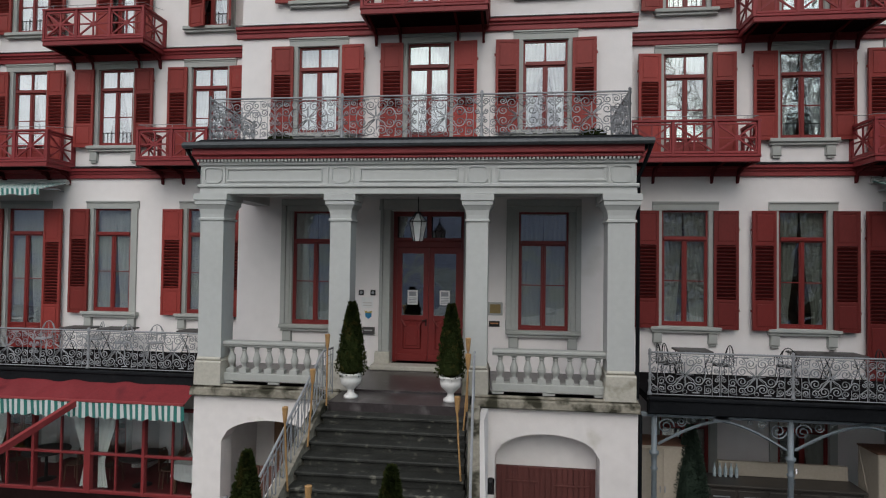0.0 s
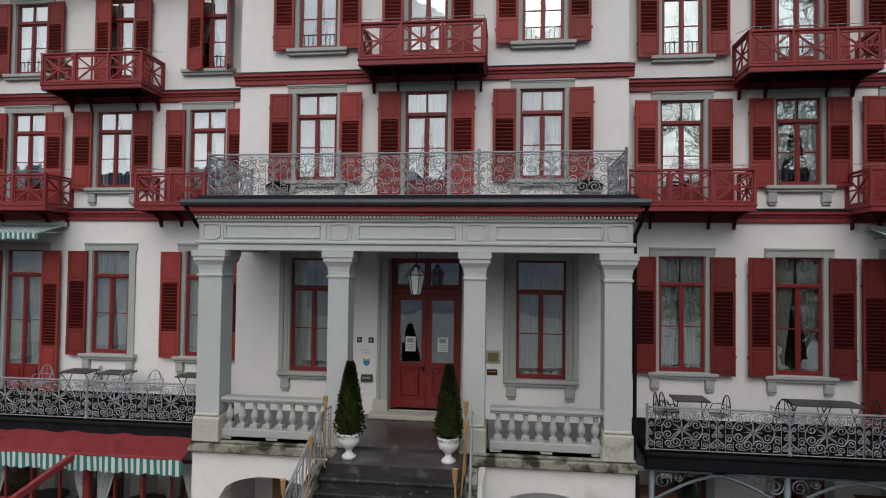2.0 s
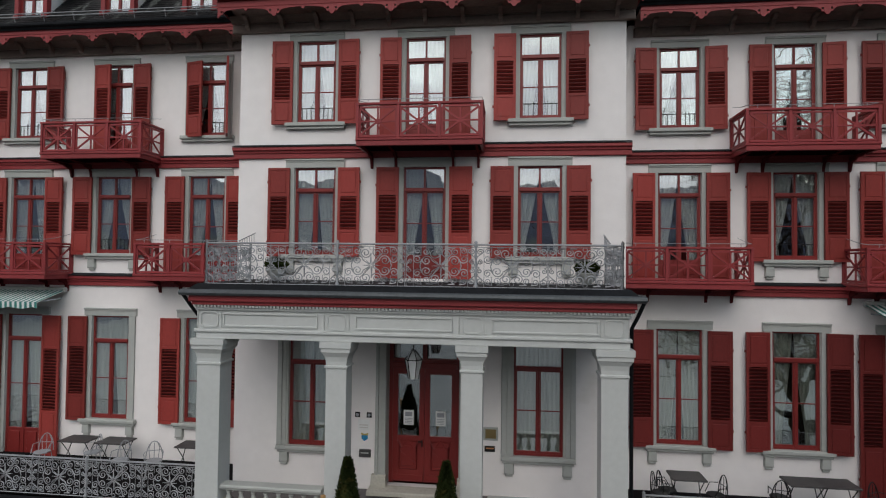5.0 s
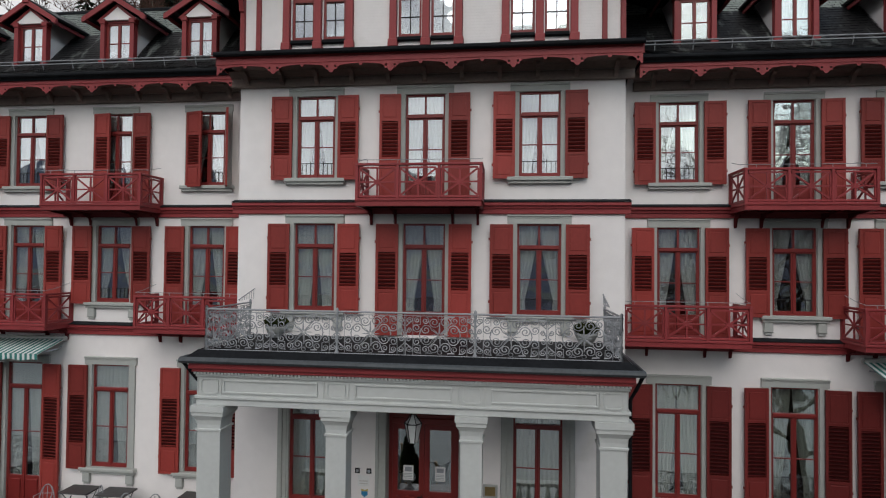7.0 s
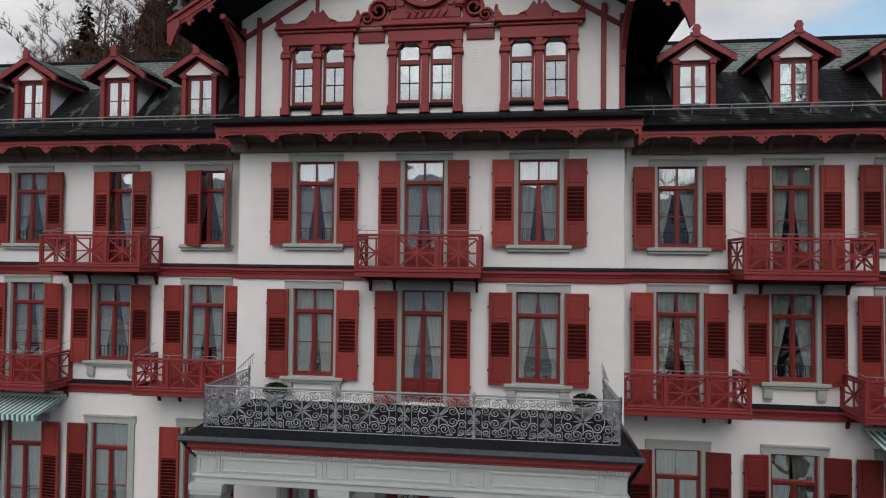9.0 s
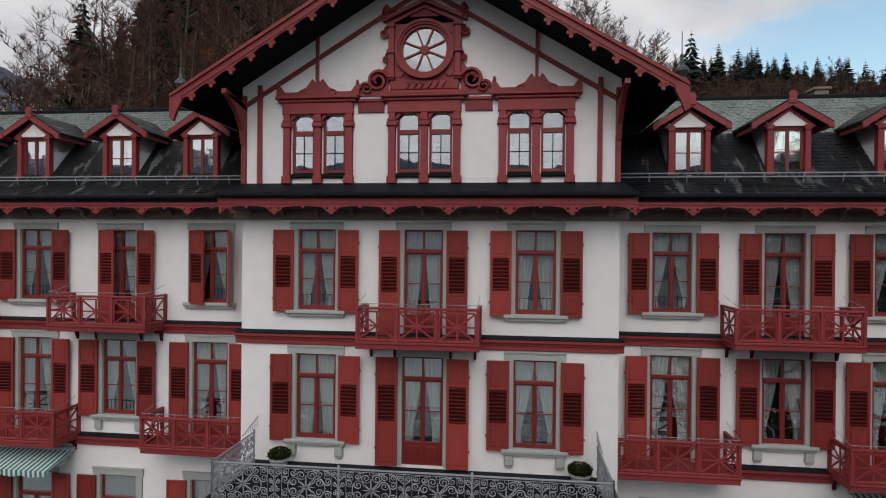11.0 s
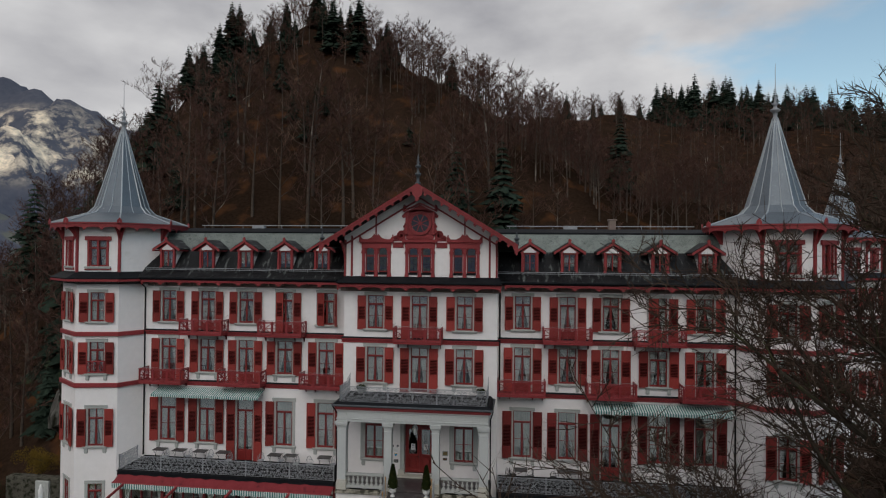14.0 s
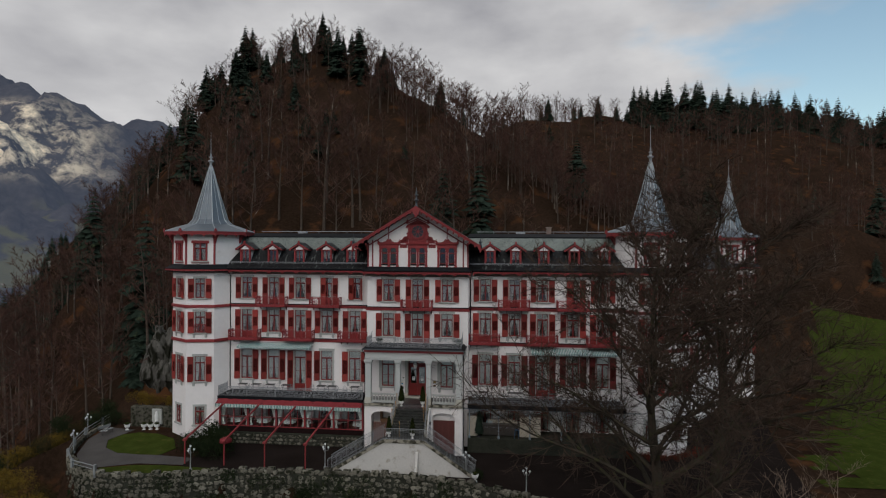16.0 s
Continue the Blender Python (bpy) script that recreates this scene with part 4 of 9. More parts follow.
part("gable_timber", gt, RED, hotel, "red gable posts and braces")


def gable_window(cx):
    s = Shape()
    y = -1.33
    for x in (-0.84, 0.0, 0.84):
        s.bevelbox(cx + x - 0.1, cx + x + 0.1, y - 0.11, y, 14.3, 16.15, 0.015)
        s.bevelbox(cx + x - 0.13, cx + x + 0.13, y - 0.15, y, 14.3, 14.5, 0.015)
        s.bevelbox(cx + x - 0.14, cx + x + 0.14, y - 0.16, y, 15.78, 15.9, 0.015)
        s.bevelbox(cx + x - 0.12, cx + x + 0.12, y - 0.13, y, 15.92, 15.97, 0.01)
    s.bevelbox(cx - 0.96, cx + 0.96, y - 0.12, y, 16.12, 16.42, 0.015)
    s.bevelbox(cx - 1.05, cx + 1.05, y - 0.17, y, 16.42, 16.5, 0.02)
    s.bevelbox(cx - 1.12, cx + 1.12, y - 0.24, y, 16.5, 16.58, 0.02)
    for sx in (-1, 1):
        for x in (-0.42, 0.42):
            s.slab([(cx + x + sx * 0.32, y - 0.05, 15.95), (cx + x + sx * 0.32, y - 0.05, 16.13), (cx + x + sx * 0.14, y - 0.05, 16.13)], (0, 0.1, 0))
    ob = part("gable_window", s, RED, hotel, "paired gable window with red columns")
    for x in (-0.42, 0.42):
        f = Shape()
        f.box(cx + x - 0.3, cx + x - 0.24, y + 0.06, y + 0.12, 14.6, 16.12).box(cx + x + 0.24, cx + x + 0.3, y + 0.06, y + 0.12, 14.6, 16.12)
        f.box(cx + x - 0.24, cx + x + 0.24, y + 0.03, y + 0.12, 15.58, 15.7).box(cx + x - 0.24, cx + x + 0.24, y + 0.06, y + 0.12, 14.6, 14.68)
        part("window_frame", f, FRAMERED, ob)
        b = Shape().box(cx + x - 0.012, cx + x + 0.012, y + 0.075, y + 0.1, 14.68, 15.58).box(cx + x - 0.24, cx + x + 0.24, y + 0.075, y + 0.1, 15.1, 15.125)
        part("glazing_bar", b, DARKIRON, ob)
        put("pane", pane_mesh(0.48, 0.9), ob, (cx + x, y + 0.09, 14.68))
        put("pane", pane_mesh(0.48, 0.42), ob, (cx + x, y + 0.09, 15.7))
        part("sill", Shape().bevelbox(cx + x - 0.32, cx + x + 0.32, y - 0.1, y + 0.1, 14.46, 14.56, 0.02), DARKMETAL, ob)


for cx in (-2.82, 0.0, 2.85):
    gable_window(cx)
bandp = Shape()
for a, b in ((-1.75, -1.05), (1.05, 1.75)):
    bandp.bevelbox(a, b, y0 - 0.06, y0, 16.15, 16.45, 0.01)
    bandp.bevelbox(a, b, y0 - 0.10, y0, 16.42, 16.5, 0.01)
    for k in range(9):
        x = a + 0.06 + k * (b - a - 0.12) / 8
        bandp.bevelbox(x - 0.012, x + 0.012, y0 - 0.075, y0 - 0.05, 16.2, 16.4, 0.004)
part("gable_band", bandp, RED, hotel, "red fluted band")


def crest(cx, big):
    """Fretted cresting over the gable windows."""
    s = Shape()
    y = y0 - 0.12
    if not big:
        pts = [(-1.1, 0), (1.1, 0), (1.12, 0.3), (1.0, 0.26), (0.9, 0.12), (0.55, 0.12), (0.3, 0.24), (0.14, 0.46), (0.05, 0.36), (0, 0.52), (-0.05, 0.36), (-0.14, 0.46), (-0.3, 0.24), (-0.55, 0.12), (-0.9, 0.12), (-1.0, 0.26), (-1.12, 0.3)]
        c = Vector((cx, y, 16.58))
        for a, b in zip(pts[2:], pts[3:]):
            s.slab([(c.x + a[0], y, c.z), (c.x + a[0], y, c.z + a[1]), (c.x + b[0], y, c.z + b[1]), (c.x + b[0], y, c.z)], (0, 0.06, 0))
        for sx in (-1, 1):
            s.tube([(cx + sx * (0.4 + 0.1 * math.cos(a)), y - 0.01, 16.68 + 0.07 * math.sin(a)) for a in (0, 1, 2, 3, 4, 5, 6)], 0.02, 4)
            s.lathe([(0.03, 0), (0.05, 0.06), (0.03, 0.14)], 6, (cx + sx * 1.06, y + 0.03, 16.85))
    return part("cresting", s, RED, hotel, "red fretwork cresting")


crest(-2.82, False)
crest(2.85, False)
rs = Shape()
yc, zc, R = y0 - 0.05, 17.72, 0.66
seg = 40
for r0, r1, ya, yb in ((R - 0.09, R - 0.02, yc - 0.08, yc), (R - 0.02, R + 0.03, yc - 0.13, yc), (R + 0.03, R + 0.1, yc - 0.17, yc)):
    for k in range(seg):
        a, b = 2 * math.pi * k / seg, 2 * math.pi * (k + 1) / seg
        p = lambda r, t, y: (r * math.cos(t), y, zc + r * math.sin(t))
        s4 = [p(r0, a, ya), p(r0, b, ya), p(r1, b, ya), p(r1, a, ya)]
        rs.slab(s4[::-1], (0, yb - ya, 0))
rose = part("rose_window", rs, RED, hotel, "round gable window in a red carved frame")
for k in range(8):
    a = math.pi * (k + 0.5) / 4
    part("spoke", Shape().bar((0.1 * math.cos(a), yc - 0.03, zc + 0.1 * math.sin(a)), ((R - 0.06) * math.cos(a), yc - 0.03, zc + (R - 0.06) * math.sin(a)), 0.045, 0.04, (0, 1, 0)), RED, rose)
part("hub", Shape().slab([(0.12 * math.cos(k * math.pi / 6), yc - 0.06, zc + 0.12 * math.sin(k * math.pi / 6)) for k in range(12)], (0, 0.05, 0)), RED, rose)
disc = [((R - 0.06) * math.cos(2 * math.pi * k / 24), (R - 0.06) * math.sin(2 * math.pi * k / 24)) for k in range(24)]
part("pane", Shape().poly([(x, yc, zc + z) for x, z in disc], [tuple(range(24))]), GLASS, rose)
# flat dark disc stands in for the unlit attic behind the glass
part("dark_backing", Shape().poly([(x, yc + 0.03, zc + z) for x, z in disc], [tuple(range(24))]), INNER, rose, "dark disc in place of an unlit attic behind the round window")


def ring_panel(half, zlo, zhi, n=48):
    """A flat board of a given width and height with the round window cut out of it."""
    s = Shape()
    edge = []
    for k in range(n):
        t = 2 * math.pi * k / n + math.pi / 4
        dx, dz = math.cos(t), math.sin(t)
        f = min(half / max(abs(dx), 1e-6), (zhi if dz > 0 else zlo) / max(abs(dz), 1e-6))
        edge.append((dx * f, dz * f, (R + 0.02) * dx, (R + 0.02) * dz))
    for k in range(n):
        a, b = edge[k], edge[(k + 1) % n]
        s.slab([(a[0], yc - 0.03, zc + a[1]), (b[0], yc - 0.03, zc + b[1]), (b[2], yc - 0.03, zc + b[3]), (a[2], yc - 0.03, zc + a[3])], (0, 0.08, 0))
    return s


def volute(sx, x, z, r, turns, start, thick):
    s = Shape()
    pts = []
    for i in range(22):
        a = start + sx * turns * 2 * math.pi * i / 21
        rr = r * (1 - 0.8 * i / 21)
        pts.append((x + rr * math.cos(a), y0 - 0.09, z + rr * math.sin(a)))
    s.tube(pts, [thick * (1 - 0.45 * i / 21) for i in range(22)], 5)
    s.slab([(x + 0.75 * r * math.cos(a), y0 - 0.05, z + 0.75 * r * math.sin(a)) for a in [i * math.pi / 6 for i in range(12)]], (0, 0.05, 0))
    return s


part("carved_surround", ring_panel(0.80, 1.12, 0.86), RED, rose, "red board carved round the window")
part("base_moulding", Shape().bevelbox(-1.02, 1.02, y0 - 0.17, y0, 16.58, 16.68, 0.02), RED, rose)
part("frieze", Shape().bevelbox(-0.9, 0.9, y0 - 0.12, y0 - 0.07, 16.70, 16.95, 0.02), RED, rose)
for k in range(6):
    x = -0.45 + k * 0.18
    part("carved_leaf", Shape().tube([(x, y0 - 0.13, 16.74), (x + 0.07, y0 - 0.15, 16.84), (x + (0.12 if k > 2 else -0.04), y0 - 0.13, 16.92)], [0.03, 0.035, 0.012], 5), RED, rose)
for sx in (-1, 1):
    part("pilaster", Shape().bevelbox(sx * 0.86 - 0.09, sx * 0.86 + 0.09, y0 - 0.16, y0, 16.95, 18.42, 0.02), RED, rose)
    for z in (17.0, 17.62, 18.3):
        part("pilaster_block", Shape().bevelbox(sx * 0.87 - 0.12, sx * 0.87 + 0.12, y0 - 0.2, y0, z, z + 0.12, 0.02), RED, rose)
    part("cornice", Shape().slab([(sx * 1.08, yc - 0.14, 18.44), (sx * 1.08, yc - 0.14, 18.54), (0, yc - 0.14, 19.03), (0, yc - 0.14, 18.92)], (0, 0.19, 0)), RED, rose)
    part("cornice_moulding", Shape().slab([(sx * 0.92, yc - 0.09, 18.36), (sx * 0.92, yc - 0.09, 18.44), (0, yc - 0.09, 18.86), (0, yc - 0.09, 18.78)], (0, 0.14, 0)), RED, rose)
    part("pediment_fill", Shape().slab([(sx * 0.8, yc - 0.03, 18.4), (0, yc - 0.03, 18.4), (0, yc - 0.03, 18.9), (sx * 0.8, yc - 0.03, 18.5)], (0, 0.07, 0)), RED, rose)
    part("acroterion", Shape().lathe([(0.1, 0), (0.13, 0.06), (0.07, 0.12), (0.12, 0.22), (0.1, 0.32), (0.03, 0.4), (0.0, 0.44)], 8, (sx * 1.0, yc - 0.04, 18.5)), RED, rose)
    part("volute", volute(sx, sx * 1.06, 18.18, 0.13, 1.4, math.pi / 2, 0.045), RED, rose)
    part("volute", volute(sx, sx * 1.02, 17.52, 0.1, 1.3, math.pi / 2, 0.04), RED, rose)
    part("volute", volute(-sx, sx * 1.22, 16.95, 0.30, 1.7, math.pi * (sx > 0), 0.055), RED, rose)
    part("volute", volute(sx, sx * 1.52, 16.76, 0.17, 1.5, math.pi * (sx < 0), 0.045), RED, rose)
    part("scroll_back", Shape().slab([(sx * 0.94, y0 - 0.05, 16.58), (sx * 1.72, y0 - 0.05, 16.58), (sx * 1.66, y0 - 0.05, 16.76), (sx * 1.4, y0 - 0.05, 16.95), (sx * 1.12, y0 - 0.05, 17.2), (sx * 0.94, y0 - 0.05, 17.5)], (0, 0.04, 0)), RED, rose)
    for z in (17.12, 18.2):
        part("spandrel_boss", Shape().slab([(sx * 0.64 + 0.09 * math.cos(k * math.pi / 5), yc - 0.07, z + 0.09 * math.sin(k * math.pi / 5)) for k in range(10)], (0, 0.05, 0)), RED, rose)
fin = Shape().lathe([(0.16, 0), (0.16, 0.15), (0.09, 0.22), (0.1, 0.55), (0.2, 0.62), (0.2, 0.7), (0.08, 0.8), (0.07, 1.05), (0.17, 1.12), (0.17, 1.2), (0.05, 1.3), (0.1, 1.4), (0.05, 1.5), (0.02, 1.9)], 10, (0, GY + 0.3, APEX + 0.02))
part("finial", fin, GUTTER, hotel, "grey metal ridge finial", True)
for sx in (-1, 1):
    part("finial", Shape().lathe([(0.14, 0), (0.14, 0.2), (0.08, 0.26), (0.16, 0.4), (0.15, 0.46), (0.06, 0.54), (0.035, 0.72), (0.05, 0.76), (0.012, 0.82), (0.008, 1.32)], 8, (sx * 6.08, GY + 0.35, 16.32)), GUTTER, hotel, "small grey metal finial")


# ---- hotel: portico ----
PY = -3.85                      # face of the columns
PFLOOR = 1.7
MOSSY = surface("mossy_stained_stone", (0.27, 0.25, 0.205), 0.85, var=0.35, big=1.1, fine=14, bump=0.6, bump_scale=35, tint=(0.045, 0.043, 0.03), tint_at=0.47, spec=0.12)
PALESTONE = surface("pale_worn_stone", (0.46, 0.44, 0.385), 0.85, var=0.15, big=1.2, fine=16, bump=0.4, bump_scale=40, tint=(0.30, 0.285, 0.23), tint_at=0.58, spec=0.15)
# balcony red darkened for the brackets: their shade is put into it
SHADEDRED = surface("shaded_red_brackets", (0.10, 0.018, 0.02), 0.6, var=0.2, big=2, fine=20, spec=0.0)


def box_column(x, w, wide):
    s = Shape()
    a, y = w / 2, PY + wide / 2
    q = math.sqrt(2)
    prof = [(a, PFLOOR + 0.5), (a, 5.16), (a + 0.03, 5.17), (a + 0.03, 5.21), (a, 5.22), (a + 0.005, 5.3), (a + 0.025, 5.4), (a + 0.07, 5.48), (a + 0.09, 5.5), (a + 0.09, 5.58), (a + 0.115, 5.59), (a + 0.115, 5.72)]
    s.lathe([(r * q, z) for r, z in prof], 4, (x, y, 0), math.pi / 4)
    col = part("column", s, PALEGREY, hotel, "pale grey square portico column")
    b = Shape()
    b.bevelbox(x - a - 0.06, x + a + 0.06, y - a - 0.06, y + a + 0.06, PFLOOR - 0.05, PFLOOR + 0.48, 0.03)
    b.bevelbox(x - a - 0.03, x + a + 0.03, y - a - 0.03, y + a + 0.03, PFLOOR + 0.48, PFLOOR + 0.56, 0.03)
    part("plinth", b, PALESTONE, col, "stained stone plinth")


for x, w in ((-4.25, 0.52), (-1.44, 0.44), (1.41, 0.44), (4.24, 0.52)):
    box_column(x, w, 0.5)

frieze = Shape()
frieze.box(-4.52, 4.52, PY, PY + 0.5, 5.72, 6.44)
for sx in (-1, 1):
    frieze.box(sx * 4.52, sx * 4.1, PY + 0.5, RISALIT, 5.72, 6.44)
frieze.bevelbox(-4.54, 4.54, PY - 0.03, PY, 5.72, 5.86, 0.01)
frieze.bevelbox(-4.58, 4.58, PY - 0.07, PY, 5.86, 5.93, 0.015)
frieze.bevelbox(-4.56, 4.56, PY - 0.05, PY, 6.33, 6.42, 0.015)
for sx in (-1, 1):
    frieze.bevelbox(min(sx * 4.52, sx * 4.58), max(sx * 4.52, sx * 4.58), PY, RISALIT, 5.86, 5.93, 0.015)
part("entablature", frieze, PALEGREY, hotel, "pale grey panelled portico frieze")
for x0, x1 in ((-3.95, -1.84), (-1.04, 1.01), (1.81, 3.94)):
    f = Shape()
    for a, b, c, d in ((x0, x1, 6.24, 6.28), (x0, x1, 5.98, 6.02), (x0, x0 + 0.04, 6.02, 6.24), (x1 - 0.04, x1, 6.02, 6.24)):
        f.bevelbox(a, b, PY - 0.03, PY, c, d, 0.006)
    part("frieze_panel", f, PALEGREY, hotel)
for x in (-4.25, -1.44, 1.41, 4.24):
    f = Shape()
    pts = [(x + 0.19 * math.copysign(min(abs(math.cos(t)) * 1.25, 1), math.cos(t)), 6.13 + 0.16 * math.copysign(min(abs(math.sin(t)) * 1.25, 1), math.sin(t))) for t in [k * math.pi / 8 + math.pi / 16 for k in range(16)]]
    for a, b in zip(pts, pts[1:] + pts[:1]):
        f.bar((a[0], PY - 0.012, a[1]), (b[0], PY - 0.012, b[1]), 0.03, 0.03, (0, 1, 0))
    for sx in (-1, 1):
        f.bevelbox(x + sx * 0.27 - 0.012, x + sx * 0.27 + 0.012, PY - 0.02, PY, 5.95, 6.32, 0.005)
    part("frieze_rosette", f, PALEGREY, hotel)
dent = Shape()
for k in range(118):
    x = -4.54 + k * 9.08 / 117
    dent.box(x - 0.02, x + 0.02, PY - 0.12, PY - 0.05, 6.40, 6.45)
part("dentil_band", dent, PALEGREY, hotel)["kind"] = "stuff"
pf = Shape()
pf.bevelbox(-4.6, 4.6, PY - 0.14, PY, 6.45, 6.52, 0.01)
pf.bevelbox(-4.65, 4.65, PY - 0.2, PY, 6.52, 6.68, 0.02)
for sx in (-1, 1):
    lo, hi = sorted((sx * 4.52, sx * 4.65))
    pf.bevelbox(lo, hi, PY, RISALIT - 0.03, 6.45, 6.68, 0.02)
part("fascia", pf, RED, hotel, "red portico eaves board")
pr = Shape()
pr.slab([(-4.76, PY - 0.24, 6.72), (4.76, PY - 0.24, 6.72), (4.56, PY + 0.02, 6.9), (4.56, RISALIT, 6.93), (-4.56, RISALIT, 6.93), (-4.56, PY + 0.02, 6.9)], (0, 0, -0.04))
pr.slab([(-4.76, PY - 0.24, 6.72), (-4.76, RISALIT, 6.72), (-4.56, RISALIT, 6.92), (-4.56, PY + 0.02, 6.9)], (0, 0, -0.03))
pr.slab([(4.76, PY - 0.24, 6.72), (4.76, RISALIT, 6.72), (4.56, RISALIT, 6.92), (4.56, PY + 0.02, 6.9)], (0, 0, -0.03))
pr.box(-4.56, 4.56, PY + 0.02, RISALIT, 6.5, 6.88)
part("portico_roof", pr, DARKMETAL, hotel, "dark sheet-metal portico roof")
pg = Shape().tube([(-4.78, RISALIT, 6.72), (-4.78, PY - 0.26, 6.72), (4.78, PY - 0.26, 6.72), (4.78, RISALIT, 6.72)], 0.07, 8)
part("gutter", pg, GUTTER, hotel, "grey sheet-metal portico gutter")
part("portico_ceiling", Shape().box(-4.6, 4.6, PY + 0.5, RISALIT, 6.35, 6.45), STUCCO, hotel, "white portico ceiling")
for sx in (-1, 1):
    dp = Shape().tube([(sx * 4.78, PY - 0.2, 6.7), (sx * 4.7, PY + 0.1, 6.35), (sx * 4.62, PY + 0.3, 6.1), (sx * 4.62, PY + 0.3, 1.6), (sx * 4.68, PY + 0.3, 1.3), (sx * 4.68, PY + 0.3, GROUND)], 0.04, 7)
    part("downpipe", dp, DARKMETAL, hotel, "dark downpipe", True)

# podium
# walls above the arches are cut to the curve
base_holes = [(-3.95, -1.8, GROUND, 0.96), (1.82, 3.86, GROUND, 0.96)]
part_pod = wall_shape(-4.58, 4.58, GROUND, 1.48, base_holes, PY + 0.02, 0.45)
for xa, xb, zs, zt, zb0 in ((-3.95, -1.8, 0.5, 0.96, 0), (1.82, 3.86, 0.5, 0.96, 0)):
    cx, hw, n = (xa + xb) / 2, (xb - xa) / 2, 16
    arc = lambda u: zs + (zt - zs) * math.sqrt(max(0.0, 1 - u * u))
    for k in range(n):
        ua, ub = -1 + 2 * k / n, -1 + 2 * (k + 1) / n
        part_pod.slab([(cx + ua * hw, PY + 0.02, arc(ua)), (cx + ub * hw, PY + 0.02, arc(ub)), (cx + ub * hw, PY + 0.02, zt), (cx + ua * hw, PY + 0.02, zt)], (0, 0.45, 0))
for sx in (-1, 1):
    part_pod.box(sx * 4.58, sx * 4.2, PY + 0.47, RISALIT, GROUND, 1.48)
part("podium_wall", part_pod, PLINTH, hotel, "white rendered podium with arched niches")
nich = Shape()
nich.box(1.7, 4.0, PY + 0.5, PY + 0.6, GROUND, 1.2)
part("niche_back", nich, PLINTH, hotel, "white rendered niche")
gd = Shape()
for k in range(18):
    x = 1.84 + k * 2.0 / 18
    gd.bevelbox(x, x + 0.1, PY + 0.42, PY + 0.47, GROUND, 0.17, 0.01)
gd.box(1.84, 3.84, PY + 0.45, PY + 0.49, GROUND, 0.17)
for z in (-0.15,):
    gd.bevelbox(2.0, 2.7, PY + 0.4, PY + 0.43, z, z + 0.04, 0.005).bevelbox(3.0, 3.75, PY + 0.4, PY + 0.43, z - 0.05, z - 0.01, 0.005)
part("plank_door", gd, surface("dark_red_brown_planks", (0.115, 0.035, 0.03), 0.6, var=0.3, big=1.2, fine=14, bump=0.2, stretch=(3, 1, 0.3)), hotel, "dark red-brown boarded cellar door")
cav = Shape()
cav.box(-4.2, -1.4, PY + 2.2, PY + 2.3, GROUND, 1.2).box(-4.25, -4.15, PY + 0.47, PY + 2.3, GROUND, 1.2).box(-1.5, -1.4, PY + 0.47, PY + 2.3, GROUND, 1.2)
part("niche_back", cav, PLINTH, hotel, "white rendered cellar passage")
cd = Shape()
for k in range(12):
    cd.bevelbox(-3.9 + k * 0.165, -3.75 + k * 0.165, PY + 0.75, PY + 0.79, GROUND, -0.25, 0.008)
part("plank_door", cd, surface("brown_planks", (0.13, 0.06, 0.045), 0.65, var=0.3, big=1.5, fine=14, bump=0.2, stretch=(3, 1, 0.3)), hotel, "brown boarded cellar gate")
cs = Shape().box(-3.3, -2.5, PY + 1.3, PY + 1.7, -0.9, -0.1).box(-3.4, -3.2, PY + 1.5, PY + 2.0, -0.4, 0.55)
part("crate_stack", cs, surface("raw_brown_wood", (0.16, 0.085, 0.045), 0.7, var=0.3, big=2, fine=20), hotel, "stacked brown wooden boards")

for xa, xb in ((-4.62, -1.32), (1.32, 4.62)):
    slab = Shape()
    slab.bevelbox(xa, xb, PY - 0.13, RISALIT, 1.46, 1.64, 0.025)
    slab.bevelbox(xa + 0.03, xb - 0.03, PY - 0.06, PY + 0.3, 1.64, 1.7, 0.02)
    part("floor_slab", slab, MOSSY, hotel, "mossy stained stone floor edge")
fl = Shape()
fl.box(-4.6, 4.6, PY + 0.02, RISALIT - 0.002, 1.5, PFLOOR)
fl.box(-1.32, 1.32, -4.8, PY + 0.02, 1.4, PFLOOR - 0.04)
part("porch_floor", fl, PORCHFLOOR, hotel, "dark wet porch paving")
ds = Shape().bevelbox(-1.3, 1.35, RISALIT - 0.45, RISALIT, PFLOOR, PFLOOR + 0.12, 0.02)
part("door_step", ds, PALESTONE, hotel, "pale stone door step")

# balustrades
BAL = [(0.075, 0.0), (0.075, 0.09), (0.045, 0.11), (0.045, 0.15), (0.085, 0.24), (0.088, 0.31), (0.05, 0.44), (0.04, 0.5), (0.06, 0.53), (0.045, 0.55), (0.07, 0.59), (0.07, 0.62)]


def bal_mesh():
    s = Shape().lathe(BAL, 10)
    s.box(-0.085, 0.085, -0.085, 0.085, -0.02, 0.08)
    return s.mesh("baluster", GREY, False)


